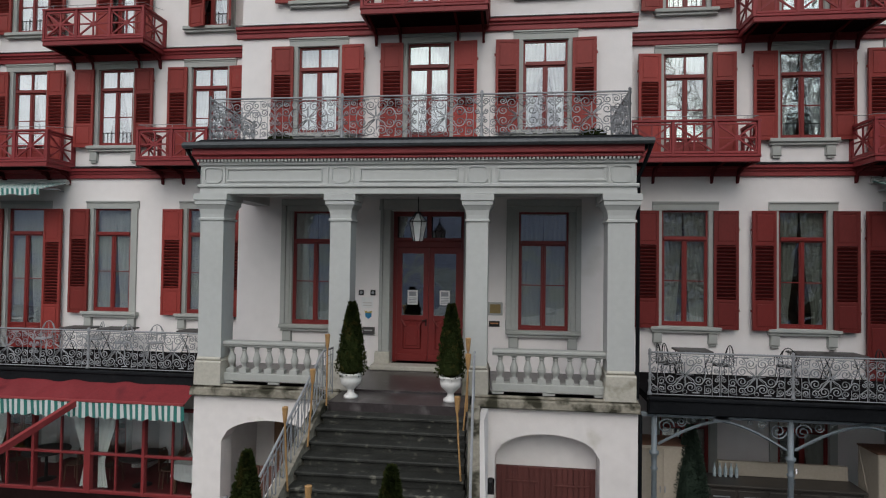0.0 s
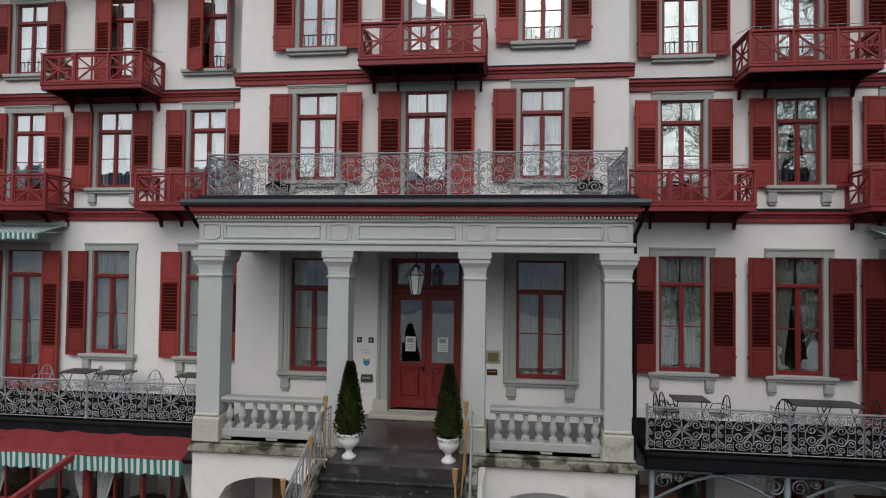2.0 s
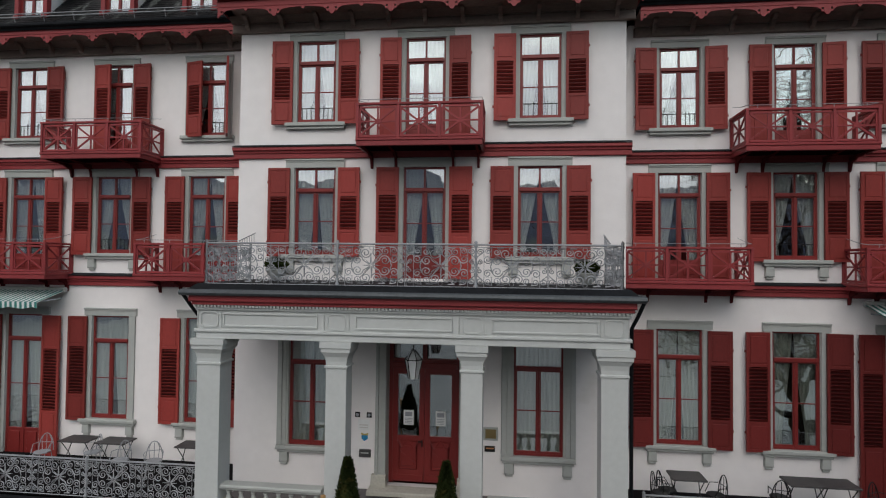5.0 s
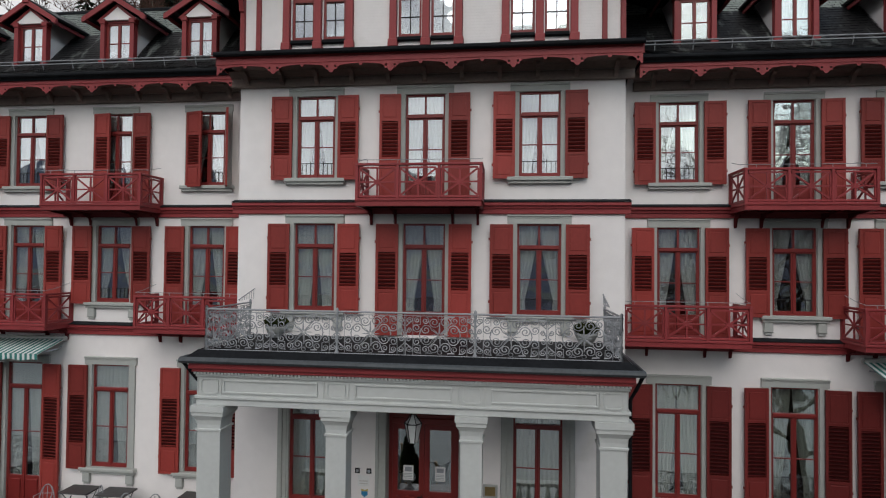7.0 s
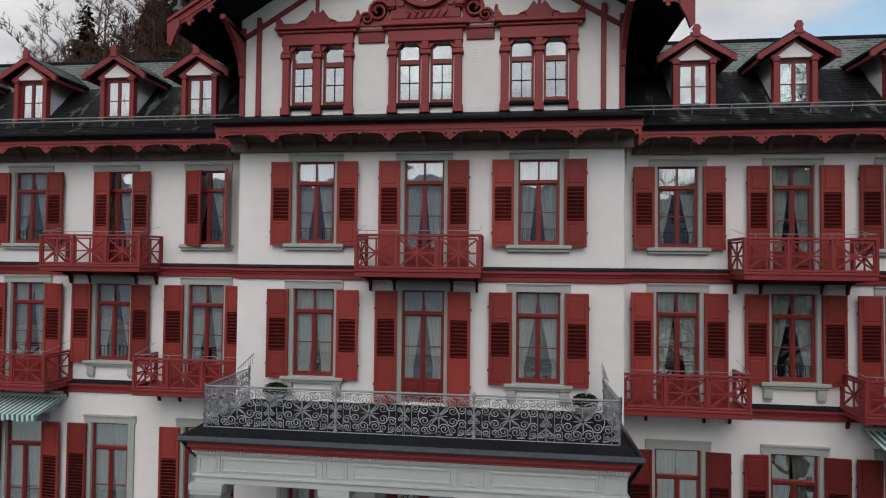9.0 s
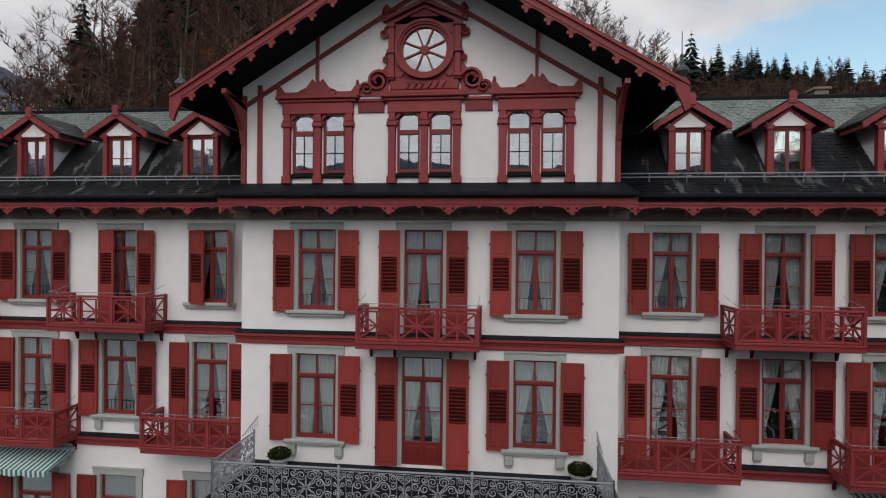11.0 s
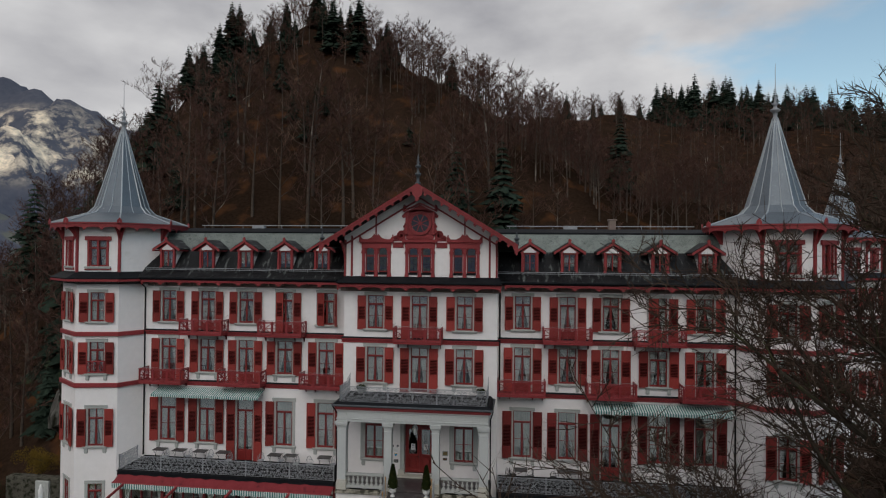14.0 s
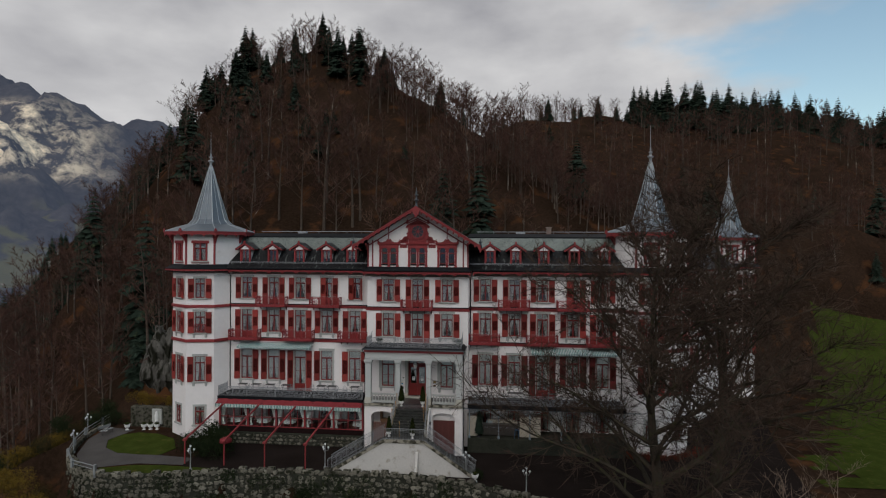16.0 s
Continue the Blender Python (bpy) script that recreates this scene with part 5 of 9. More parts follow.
for xa, xb in ((-4.0, -1.72), (1.74, 4.0)):
    r = Shape()
    r.bevelbox(xa, xb, PY + 0.06, PY + 0.34, PFLOOR + 0.81, PFLOOR + 0.89, 0.02)
    r.bevelbox(xa, xb, PY + 0.09, PY + 0.31, PFLOOR + 0.77, PFLOOR + 0.81, 0.015)
    r.bevelbox(xa, xb, PY + 0.08, PY + 0.32, PFLOOR + 0.05, PFLOOR + 0.22, 0.015)
    for x in (xa + 0.12, (xa + xb) / 2, xb - 0.12):
        r.box(x - 0.12, x + 0.12, PY + 0.1, PY + 0.3, PFLOOR, PFLOOR + 0.05)
    b = part("balustrade", r, GREY, hotel, "grey stone balustrade")
    for k in range(8):
        put("baluster", cached(("baluster",), bal_mesh), b, (xa + 0.16 + k * (xb - xa - 0.32) / 7, PY + 0.2, PFLOOR + 0.24), label="grey turned stone baluster", scale=(0.95, 0.95, 0.87))

# entrance door
door = Shape()
ys = RISALIT
for sx in (-1, 1):
    x = 0.02 + sx * 1.03
    door.bevelbox(x - 0.12, x + 0.12, ys - 0.07, ys, PFLOOR + 0.1, 5.9, 0.02)
    door.bevelbox(x + sx * 0.11 - 0.05, x + sx * 0.11 + 0.05, ys - 0.12, ys, PFLOOR + 0.1, 5.9, 0.02)
    door.bevelbox(x - sx * 0.09 - 0.03, x - sx * 0.09 + 0.03, ys - 0.03, ys + 0.35, PFLOOR + 0.1, 5.62, 0.01)
door.bevelbox(-1.2, 1.24, ys - 0.09, ys, 5.62, 5.9, 0.02)
dsur = part("door_surround", door, GREY, hotel, "grey moulded door surround")
for sx in (-1, 1):
    part("door_plinth", Shape().bevelbox(0.02 + sx * 1.08 - 0.2, 0.02 + sx * 1.08 + 0.2, ys - 0.16, ys, PFLOOR + 0.005, PFLOOR + 0.4, 0.02), PALESTONE, dsur)
DY = ys + 0.36
df = Shape()
df.box(-0.9, -0.8, DY - 0.05, DY + 0.06, 1.8, 5.62).box(0.84, 0.94, DY - 0.05, DY + 0.06, 1.8, 5.62)
df.box(-0.8, 0.84, DY - 0.05, DY + 0.06, 5.5, 5.62).bevelbox(-0.82, 0.86, DY - 0.1, DY + 0.06, 4.7, 4.86, 0.02)
df.bevelbox(-0.82, 0.86, DY - 0.07, DY + 0.06, 4.86, 4.95, 0.015)
df.box(-0.03, 0.07, DY - 0.05, DY + 0.05, 4.95, 5.5)
ddr = part("entrance_door", df, FRAMERED, hotel, "red panelled double entrance door, closed")
for xa, xb, sx in ((-0.8, 0.015, 1), (0.025, 0.84, -1)):
    lf = Shape()
    lf.box(xa, xa + 0.13, DY - 0.03, DY + 0.03, 1.82, 4.7).box(xb - 0.13, xb, DY - 0.03, DY + 0.03, 1.82, 4.7)
    lf.box(xa + 0.13, xb - 0.13, DY - 0.03, DY + 0.03, 4.55, 4.7).box(xa + 0.13, xb - 0.13, DY - 0.025, DY + 0.03, 1.82, 2.98)
    lf.bevelbox(xa + 0.02, xb - 0.02, DY - 0.05, DY - 0.03, 1.84, 2.0, 0.015)
    for z0, z1, g in ((2.12, 2.85, 0.17), (2.2, 2.75, 0.23)):
        lf.bevelbox(xa + g, xb - g, DY - 0.045 - 0.02 * (g > 0.2), DY - 0.025, z0, z1, 0.03)
    cx = (xa + xb) / 2
    lf.tube([(cx + 0.28 * u, DY - 0.055, 2.78 + 0.09 * math.cos(u * 6)) for u in [k / 8 - 1 for k in range(17)]], 0.02, 5)
    for k in (-1, 1):
        lf.bar((cx - 0.12 * k - 0.08, DY - 0.065, 2.5 + 0.09 * k), (cx - 0.12 * k + 0.06, DY - 0.065, 2.4 + 0.09 * k), 0.025, 0.02)
    le = part("leaf", lf, FRAMERED, ddr)
    put("pane", pane_mesh(xb - xa - 0.26, 1.57), ddr, ((xa + xb) / 2, DY, 2.98))
    put("pane", pane_mesh(0.72, 0.55), ddr, ((xa + xb) / 2 + (-0.02 if sx > 0 else 0.03), DY, 4.95))
    part("notice", Shape().box((xa + xb) / 2 - 0.13 * 1, (xa + xb) / 2 + 0.13, DY - 0.018, DY - 0.008, 3.25, 3.62), WHITEPAINT, ddr, "white paper notice behind the glass")
    nb = Shape().box((xa + xb) / 2 - 0.09, (xa + xb) / 2 + 0.09, DY - 0.022, DY - 0.018, 3.47, 3.58)
    for k in range(4):
        nb.box((xa + xb) / 2 - 0.1, (xa + xb) / 2 + 0.1, DY - 0.022, DY - 0.018, 3.29 + k * 0.04, 3.305 + k * 0.04)
    part("notice_print", nb, surface("grey_print", (0.3, 0.31, 0.33), 0.8), ddr)
part("handle", Shape().bevelbox(-0.05, -0.02, DY - 0.1, DY - 0.03, 2.72, 2.9, 0.01).bevelbox(-0.14, -0.02, DY - 0.12, DY - 0.09, 2.84, 2.87, 0.008), DARKIRON, ddr, "dark iron handle")
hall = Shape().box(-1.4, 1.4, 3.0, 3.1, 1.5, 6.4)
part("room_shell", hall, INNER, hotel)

# lantern, plaques and signs beside the door
lan = thing("lantern", "white glass hexagonal lantern hung under the portico ceiling", "lantern", (0.03, -2.8, 4.79))
lf = Shape()
for k in range(6):
    a, b = math.pi / 3 * k, math.pi / 3 * (k + 1)
    lf.bar((0.11 * math.cos(a), 0.11 * math.sin(a), 0), (0.2 * math.cos(a), 0.2 * math.sin(a), 0.44), 0.015)
    lf.bar((0.2 * math.cos(a), 0.2 * math.sin(a), 0.44), (0.2 * math.cos(b), 0.2 * math.sin(b), 0.44), 0.02)
    lf.bar((0.2 * math.cos(a), 0.2 * math.sin(a), 0.44), (0.04 * math.cos(a), 0.04 * math.sin(a), 0.66), 0.015)
lf.tube([(0, 0, 0.64), (0, 0, 1.65)], 0.012, 5)
part("cage", lf, DARKIRON, lan)
GLOW = surface("frosted_lamp_glass", (0.6, 0.62, 0.62), 0.3, var=0.05)
part("glass_shade", Shape().lathe([(0.1, 0.01), (0.19, 0.43), (0.03, 0.62)], 6), GLOW, lan, "frosted white glass")
BRASS = surface("brass_plate", (0.30, 0.22, 0.10), 0.35, metal=0.7, var=0.2, big=4, fine=40)
pl = thing("wall_plaque", "brass plaque in a grey frame on the white wall", "plaque", (1.72, RISALIT, 3.22))
part("frame", Shape().bevelbox(-0.18, 0.18, -0.03, 0, -0.16, 0.16, 0.01), GREY, pl)
part("plate", Shape().bevelbox(-0.13, 0.13, -0.04, -0.03, -0.11, 0.11, 0.005), BRASS, pl)
p2 = thing("wall_plaque", "small black sign plate on the white wall", "plaque", (1.70, RISALIT, 2.85))
part("plate", Shape().bevelbox(-0.13, 0.13, -0.02, 0, -0.07, 0.07, 0.006), DARKIRON, p2)
part("print", Shape().box(-0.1, 0.1, -0.024, -0.02, 0.0, 0.03), surface("orange_print", (0.45, 0.2, 0.08), 0.6), p2)
for x in (-1.62, -1.32):
    q = thing("bell_plate", "small dark square bell plate beside the door", "bell plate", (x - 0.02, RISALIT, 3.55), group="bell plates by the door")
    part("plate", Shape().bevelbox(-0.065, 0.065, -0.02, 0, -0.065, 0.065, 0.006), DARKIRON, q)
    part("ring", Shape().lathe([(0.025, 0), (0.04, 0.0), (0.04, 0.012), (0.025, 0.012)], 10).moved(pose(0, -0.02, 0, 90)), IRON, q)
q = thing("notice_sheet", "white notice sheet on the wall by the door", "notice", (-1.48, RISALIT, 3.3))
part("sheet", Shape().box(-0.15, 0.15, -0.008, 0, -0.13, 0.13), WHITEPAINT, q)
part("print", Shape().box(-0.11, 0.11, -0.011, -0.008, -0.02, 0.01).box(-0.11, 0.11, -0.011, -0.008, -0.08, -0.06), surface("pale_print", (0.55, 0.52, 0.5), 0.8), q)
q = thing("wall_badge", "small blue shield-shaped badge on the wall", "badge", (-1.45, RISALIT, 2.98))
part("shield", Shape().slab([(-0.08, -0.01, 0.08), (-0.08, -0.01, -0.03), (0, -0.01, -0.09), (0.08, -0.01, -0.03), (0.08, -0.01, 0.08)], (0, 0.01, 0)), surface("blue_enamel", (0.03, 0.22, 0.42), 0.4), q)
part("crown", Shape().slab([(-0.08, -0.014, 0.06), (0.08, -0.014, 0.06), (0.1, -0.014, 0.12), (0, -0.014, 0.09), (-0.1, -0.014, 0.12)], (0, 0.01, 0)), surface("yellow_enamel", (0.5, 0.38, 0.12), 0.4), q)
q = thing("wall_box", "dark grey letter box on the wall by the door", "letter box", (-1.43, RISALIT, 2.6))
part("body", Shape().bevelbox(-0.15, 0.15, -0.07, 0, -0.09, 0.09, 0.01), surface("dark_grey_box", (0.06, 0.055, 0.055), 0.5), q)
part("slot", Shape().box(-0.1, 0.1, -0.075, -0.07, 0.0, 0.03), GREY, q)

# ---- outer stairs ----
stair = thing("outer_stair", "dark wet stone double stair with iron railings", "stair", (0, 0, 0))
RISE, TREAD, LAND_Z = 0.166, 0.272, 0.0
n_up = 10
for k in range(1, n_up + 1):
    z = PFLOOR - 0.04 - k * RISE
    sp = 0.02 * k
    st = Shape().bevelbox(-1.34 - sp, 1.3 + sp, -4.8 - k * TREAD - 0.045, -4.8 - (k - 1) * TREAD + 0.02, z - 0.06, z, 0.015)
    part("step", st, STEP, stair)
    part("riser", Shape().box(-1.3 - sp, 1.28 + sp, -4.8 - k * TREAD, -4.8 - (k - 1) * TREAD, GROUND, z - 0.055), STEP, stair)
LY0, LY1 = -4.8 - n_up * TREAD, -4.8 - n_up * TREAD - 1.35
part("landing", Shape().bevelbox(-1.75, 1.7, LY1, LY0, LAND_Z - 0.2, LAND_Z, 0.02), STEP, stair)
n_dn, R2, T2 = 19, (LAND_Z - GROUND) / 19, 0.25
for sx, t2 in ((-1, 0.262), (1, 0.235)):
    x0 = -1.75 if sx < 0 else 1.7
    for k in range(1, n_dn):
        z = LAND_Z - k * R2
        xa, xb = sorted((x0 + sx * (k - 1) * t2, x0 + sx * k * t2 + sx * 0.02))
        part("step", Shape().bevelbox(xa, xb, LY1, LY0 - 0.02, z - 0.14, z, 0.012), STEP, stair)
xl, xr = -1.75 - (n_dn - 1) * 0.262, 1.7 + (n_dn - 1) * 0.235
for y in (LY1 + 0.02, LY0 - 0.3):
    white = Shape().slab([(xl, y, GROUND), (xr, y, GROUND), (1.7, y, LAND_Z - 0.22), (-1.75, y, LAND_Z - 0.22)], (0, 0.2, 0))
    part("stair_wall", white, WHITELIME, stair, "whitewashed triangular stair wall")
part("buttress", Shape().slab([(1.0, LY1 - 0.9, GROUND), (1.0, LY1 - 0.02, GROUND), (1.0, LY1 - 0.02, -0.9), (1.0, LY1 - 0.15, -0.9)], (0.22, 0, 0)), WHITELIME, stair)
string = Shape()
for a, b in (((-1.75, LAND_Z), (xl, GROUND)), ((1.7, LAND_Z), (xr, GROUND))):
    string.slab([(a[0], LY1 - 0.05, a[1] + 0.05), (b[0], LY1 - 0.05, b[1] + 0.1), (b[0], LY1 - 0.05, b[1] - 0.2), (a[0], LY1 - 0.05, a[1] - 0.25)], (0, 0.16, 0))
string.bevelbox(-1.77, 1.72, LY1 - 0.06, LY1 + 0.1, LAND_Z - 0.24, LAND_Z + 0.06, 0.02)
part("string", string, MOSSY, stair, "stained stone string")
for sx in (-1, 1):
    curb = Shape().slab([(sx * 1.36, -4.7, PFLOOR - 0.02), (sx * 1.36, -4.95, PFLOOR - 0.05), (sx * 1.54, LY0 - 0.1, LAND_Z + 0.12), (sx * 1.54, LY0 - 0.1, GROUND), (sx * 1.36, -4.7, GROUND)], (sx * 0.2, 0, 0))
    part("curb", curb, MOSSY, stair, "mossy stair curb")
    sidew = Shape().slab([(sx * 1.56, PY + 0.02, GROUND), (sx * 1.56, PY + 0.02, 1.45), (sx * 1.52, -4.85, 1.45), (sx * 1.7, LY0, 0.1), (sx * 1.7, LY0, GROUND)], (sx * 0.12, 0, 0))
    part("stair_wall", sidew, PLINTH, stair, "white rendered stair cheek")


def iron_run(pts, h, name, parent, ornate=False, step=0.13):
    """A railing along pts (feet) with a handrail, a lower rail and close-set bars."""
    pts = [Vector(p) for p in pts]
    up = Vector((0, 0, h))
    rail = Shape().tube([p + up for p in pts], 0.022, 6)
    rail.tube([p + Vector((0, 0, 0.09)) for p in pts], 0.012, 4)
    rail.tube([p + up * 0.86 for p in pts], 0.01, 4)
    ob = part(name, rail, IRON, parent)
    bars = Shape()
    for a, b in zip(pts, pts[1:]):
        n = max(1, int((b - a).length / step))
        for k in range(n):
            p = a + (b - a) * (k / n)
            bars.tube([p, p + up], 0.013 if k % 6 == 0 else 0.008, 4, False)
            if ornate and k % 2 == 0:
                q = a + (b - a) * ((k + 1) / n)
                d = (b - a) / n
                bars.tube([p + up * 0.12, p + up * 0.25 + d * 0.7, p + up * 0.42 + d * 1.0, p + up * 0.6 + d * 0.5, p + up * 0.84 + d * 0.1], 0.008, 4, False)
    o2 = part("infill", bars, IRON, ob)
    o2["kind"] = "stuff"
    return ob


for sx in (-1, 1):
    curve = [(sx * 1.42, -4.25, PFLOOR - 0.02)] + [(sx * (1.44 + 0.014 * k), -4.8 - k * TREAD, PFLOOR - 0.02 - k * RISE) for k in range(0, n_up + 1)] + [(sx * 1.68, LY0 - 0.12, LAND_Z)]
    iron_run(curve, 0.92, "railing", stair, True)
iron_run([(xl - 0.1, LY1 + 0.03, GROUND + 0.1), (-1.75, LY1 + 0.03, LAND_Z + 0.02), (1.7, LY1 + 0.03, LAND_Z + 0.02), (xr + 0.1, LY1 + 0.03, GROUND + 0.1)], 0.95, "railing", stair)
iron_run([(xl - 0.1, LY0 - 0.15, GROUND + 0.1), (-1.85, LY0 - 0.15, LAND_Z + 0.02)], 0.95, "railing", stair)
iron_run([(1.8, LY0 - 0.15, LAND_Z + 0.02), (xr + 0.1, LY0 - 0.15, GROUND + 0.1)], 0.95, "railing", stair)


# ---- wrought-iron terrace railings ----
def spiral(s, cx, cz, r, turns, a0, d, rad=0.016, tail=None):
    n = int(14 * turns)
    pts = []
    for k in range(n + 1):
        u = k / n
        a = a0 + d * u * turns * 2 * math.pi
        q = r * (1 - 0.82 * u)
        pts.append((cx + q * math.cos(a), 0, cz + q * math.sin(a)))
    if tail:
        pts.insert(0, (tail[0], 0, tail[1]))
    s.tube(pts, rad, 3, False)


def iron_panel():
    """A metre and a half of scrolled railing, a metre high: a rosette of volutes, corner scrolls and stepped borders."""
    s = Shape()
    T = 0.0135
    for z, r in ((0.0, 0.014), (0.98, 0.018), (0.92, 0.008)):
        s.tube([(-0.75, 0, z), (0.75, 0, z)], r, 4, False)
    c = 0.48
    for sx in (-1, 1):
        for sz in (-1, 1):
            spiral(s, sx * 0.125, c + sz * 0.29, 0.12, 1.7, math.pi / 2 * (1 - sz), sx * sz, T, tail=(sx * 0.02, c + sz * 0.04))
            spiral(s, sx * 0.30, c + sz * 0.12, 0.12, 1.7, math.pi * (sx < 0) + math.pi, -sx * sz, T, tail=(sx * 0.04, c + sz * 0.02))
            spiral(s, sx * 0.31, c + sz * 0.33, 0.085, 1.5, math.pi / 2 * sz, sx * sz, T, tail=(sx * 0.16, c + sz * 0.42))
            spiral(s, sx * 0.50, c + sz * 0.16, 0.10, 1.6, math.pi * (sx > 0), sx * sz, T, tail=(sx * 0.44, c))
            spiral(s, sx * 0.49, c + sz * 0.345, 0.07, 1.4, math.pi / 2 * sz, -sx * sz, T, tail=(sx * 0.40, c + sz * 0.42))
            spiral(s, sx * 0.66, c + sz * 0.33, 0.075, 1.5, math.pi * (sx > 0), -sx * sz, T, tail=(sx * 0.735, c + sz * 0.2))
            spiral(s, sx * 0.67, c + sz * 0.1, 0.06, 1.4, math.pi / 2, sx * sz, T, tail=(sx * 0.735, c))
            # pointed leaves of the rosette
            s.tube([(sx * 0.015, 0, c + sz * 0.015), (sx * 0.08, 0, c + sz * 0.08), (sx * 0.16, 0, c + sz * 0.15)], [0.007, 0.010, 0.003], 4, False)
            # stepped border lines
            s.tube([(sx * 0.42, 0, c + sz * 0.44), (sx * 0.42, 0, c + sz * 0.24), (sx * 0.58, 0, c + sz * 0.24), (sx * 0.58, 0, c + sz * 0.44)], 0.010, 3, False)
        s.tube([(sx * 0.015, 0, c), (sx * 0.11, 0, c), (sx * 0.2, 0, c)], [0.007, 0.011, 0.003], 4, False)
        s.tube([(sx * 0.735, 0, 0), (sx * 0.735, 0, 0.98)], 0.008, 4, False)
        s.tube([(sx * 0.58, 0, 0), (sx * 0.58, 0, 0.92)], 0.006, 3, False)
    for sz in (-1, 1):
        s.tube([(0, 0, c + sz * 0.015), (0, 0, c + sz * 0.11), (0, 0, c + sz * 0.2)], [0.007, 0.011, 0.003], 4, False)
        s.tube([(0.045 * math.cos(a), 0, c + sz * 0.40 + 0.045 * math.sin(a)) for a in [k * math.pi / 4 for k in range(9)]], 0.008, 3, False)
    return s.mesh("railing_panel", IRON)


PANEL = iron_panel()
POST = Shape().lathe([(0.05, 0), (0.05, 0.06), (0.03, 0.1), (0.026, 0.3), (0.045, 0.34), (0.024, 0.4), (0.024, 0.72), (0.042, 0.77), (0.024, 0.83), (0.03, 1.0), (0.045, 1.04), (0.028, 1.08), (0.04, 1.13), (0.0, 1.18)], 8).mesh("post", IRON, True)


def terrace_rail(name, a, b, label, bays):
    a, b = Vector(a), Vector(b)
    ob = put(name, Shape().tube([a + Vector((0, 0, 0.9)), b + Vector((0, 0, 0.9))], 0.022, 6).mesh("handrail", IRON), hotel, label=label)
    ang = math.degrees(math.atan2((b - a).y, (b - a).x))
    n = bays * 2
    for k in range(n):
        p = a + (b - a) * ((k + 0.5) / n)
        put("panel", PANEL, ob, p + Vector((0, 0, 0.02)), rz=ang, scale=((b - a).length / n / 1.5, 1, 0.9))
    for k in range(bays + 1):
        put("post", POST, ob, a + (b - a) * (k / bays), scale=(0.95, 0.95, 0.84))
    return ob


TY = PY + 0.08
terrace_rail("terrace_railing", (-4.4, TY, 6.88), (4.4, TY, 6.88), "scrolled wrought-iron terrace railing", 3)
for sx in (-1, 1):
    terrace_rail("terrace_railing", (sx * 4.4, TY, 6.88), (sx * 4.4, RISALIT - 0.35, 6.88), "scrolled wrought-iron side railing", 1)
    up = Shape()
    for k in range(7):
        up.tube([(sx * 4.4, RISALIT - 0.95 + k * 0.13, 7.86), (sx * 4.4, RISALIT - 0.95 + k * 0.13, 7.88 + 0.035 * k)], 0.008, 4)
    up.tube([(sx * 4.4, RISALIT - 1.0, 7.88), (sx * 4.4, RISALIT - 0.1, 8.12)], 0.014, 5)
    part("railing_crest", up, IRON, hotel, "raised iron railing end")

# ---- galleries over the terrace rooms ----
GAL_Y = -2.75
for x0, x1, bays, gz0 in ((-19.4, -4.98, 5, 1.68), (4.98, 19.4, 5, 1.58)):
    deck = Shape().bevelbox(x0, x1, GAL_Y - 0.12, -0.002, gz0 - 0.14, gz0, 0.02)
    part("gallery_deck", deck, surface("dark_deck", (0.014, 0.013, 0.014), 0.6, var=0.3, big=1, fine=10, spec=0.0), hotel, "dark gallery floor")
    fa = Shape().bevelbox(x0, x1, GAL_Y - 0.16, GAL_Y - 0.02, gz0 - 0.36, gz0 - 0.06, 0.03)
    fa.bevelbox(x0, x1, GAL_Y - 0.2, GAL_Y - 0.02, gz0 - 0.08, gz0, 0.02)
    part("gallery_fascia", fa, DARKMETAL, hotel, "black gallery fascia and gutter")
    terrace_rail("gallery_railing", (x0 + 0.06, GAL_Y, gz0 + 0.01), (x1 - 0.06, GAL_Y, gz0 + 0.01), "scrolled wrought-iron gallery railing", bays)
terrace_rail("gallery_railing", (-19.34, GAL_Y, 1.69), (-19.34, -0.9, 1.69), "scrolled wrought-iron gallery end railing", 1)
tb = Shape().bevelbox(4.98, 19.4, GAL_Y - 0.1, -0.002, GROUND, -1.55, 0.03)
part("terrace_base", tb, DARKRUBBLE, hotel, "dark stone base of the open terrace under the gallery")
# iron columns and brackets under the open gallery
for x in (5.15, 7.87, 10.75, 13.6, 16.5, 19.25):
    c = Shape().lathe([(0.11, 1.35), (0.11, 1.5), (0.075, 1.56), (0.06, 1.7), (0.055, 2.9), (0.08, 2.94), (0.055, 2.98), (0.06, 3.2), (0.1, 3.25), (0.1, 3.3), (0.06, 3.32), (0.06, 4.2)], 10, (x, GAL_Y + 0.05, GROUND))
    col = part("iron_column", c, BLUEIRON, hotel, "blue-grey cast-iron column", True)
    for sx in (-1, 1):
        if (x < 5.5 and sx < 0) or (x > 19 and sx > 0):
            continue
        br = Shape()
        pts = [(x + sx * (0.08 + 1.45 * u), GAL_Y + 0.05, 0.55 + 0.55 * math.sin(u * math.pi / 2)) for u in [k / 8 for k in range(9)]]
        br.tube(pts, 0.03, 5)
        m = Shape()
        spiral(m, x + sx * 0.24, 0.93, 0.17, 1.8, 0, sx, 0.014)
        spiral(m, x + sx * 0.55, 1.03, 0.10, 1.5, 0, -sx, 0.012)
        spiral(m, x + sx * 0.8, 1.09, 0.06, 1.3, 0, sx, 0.01)
        br.add(m, Matrix.Translation((0, GAL_Y + 0.05, 0)))
        part("bracket", br, BLUEIRON, col)
    part("beam", Shape().bevelbox(x - 1.5, x + 1.5, GAL_Y, GAL_Y + 0.1, 1.13, 1.22, 0.01), BLUEIRON, col)


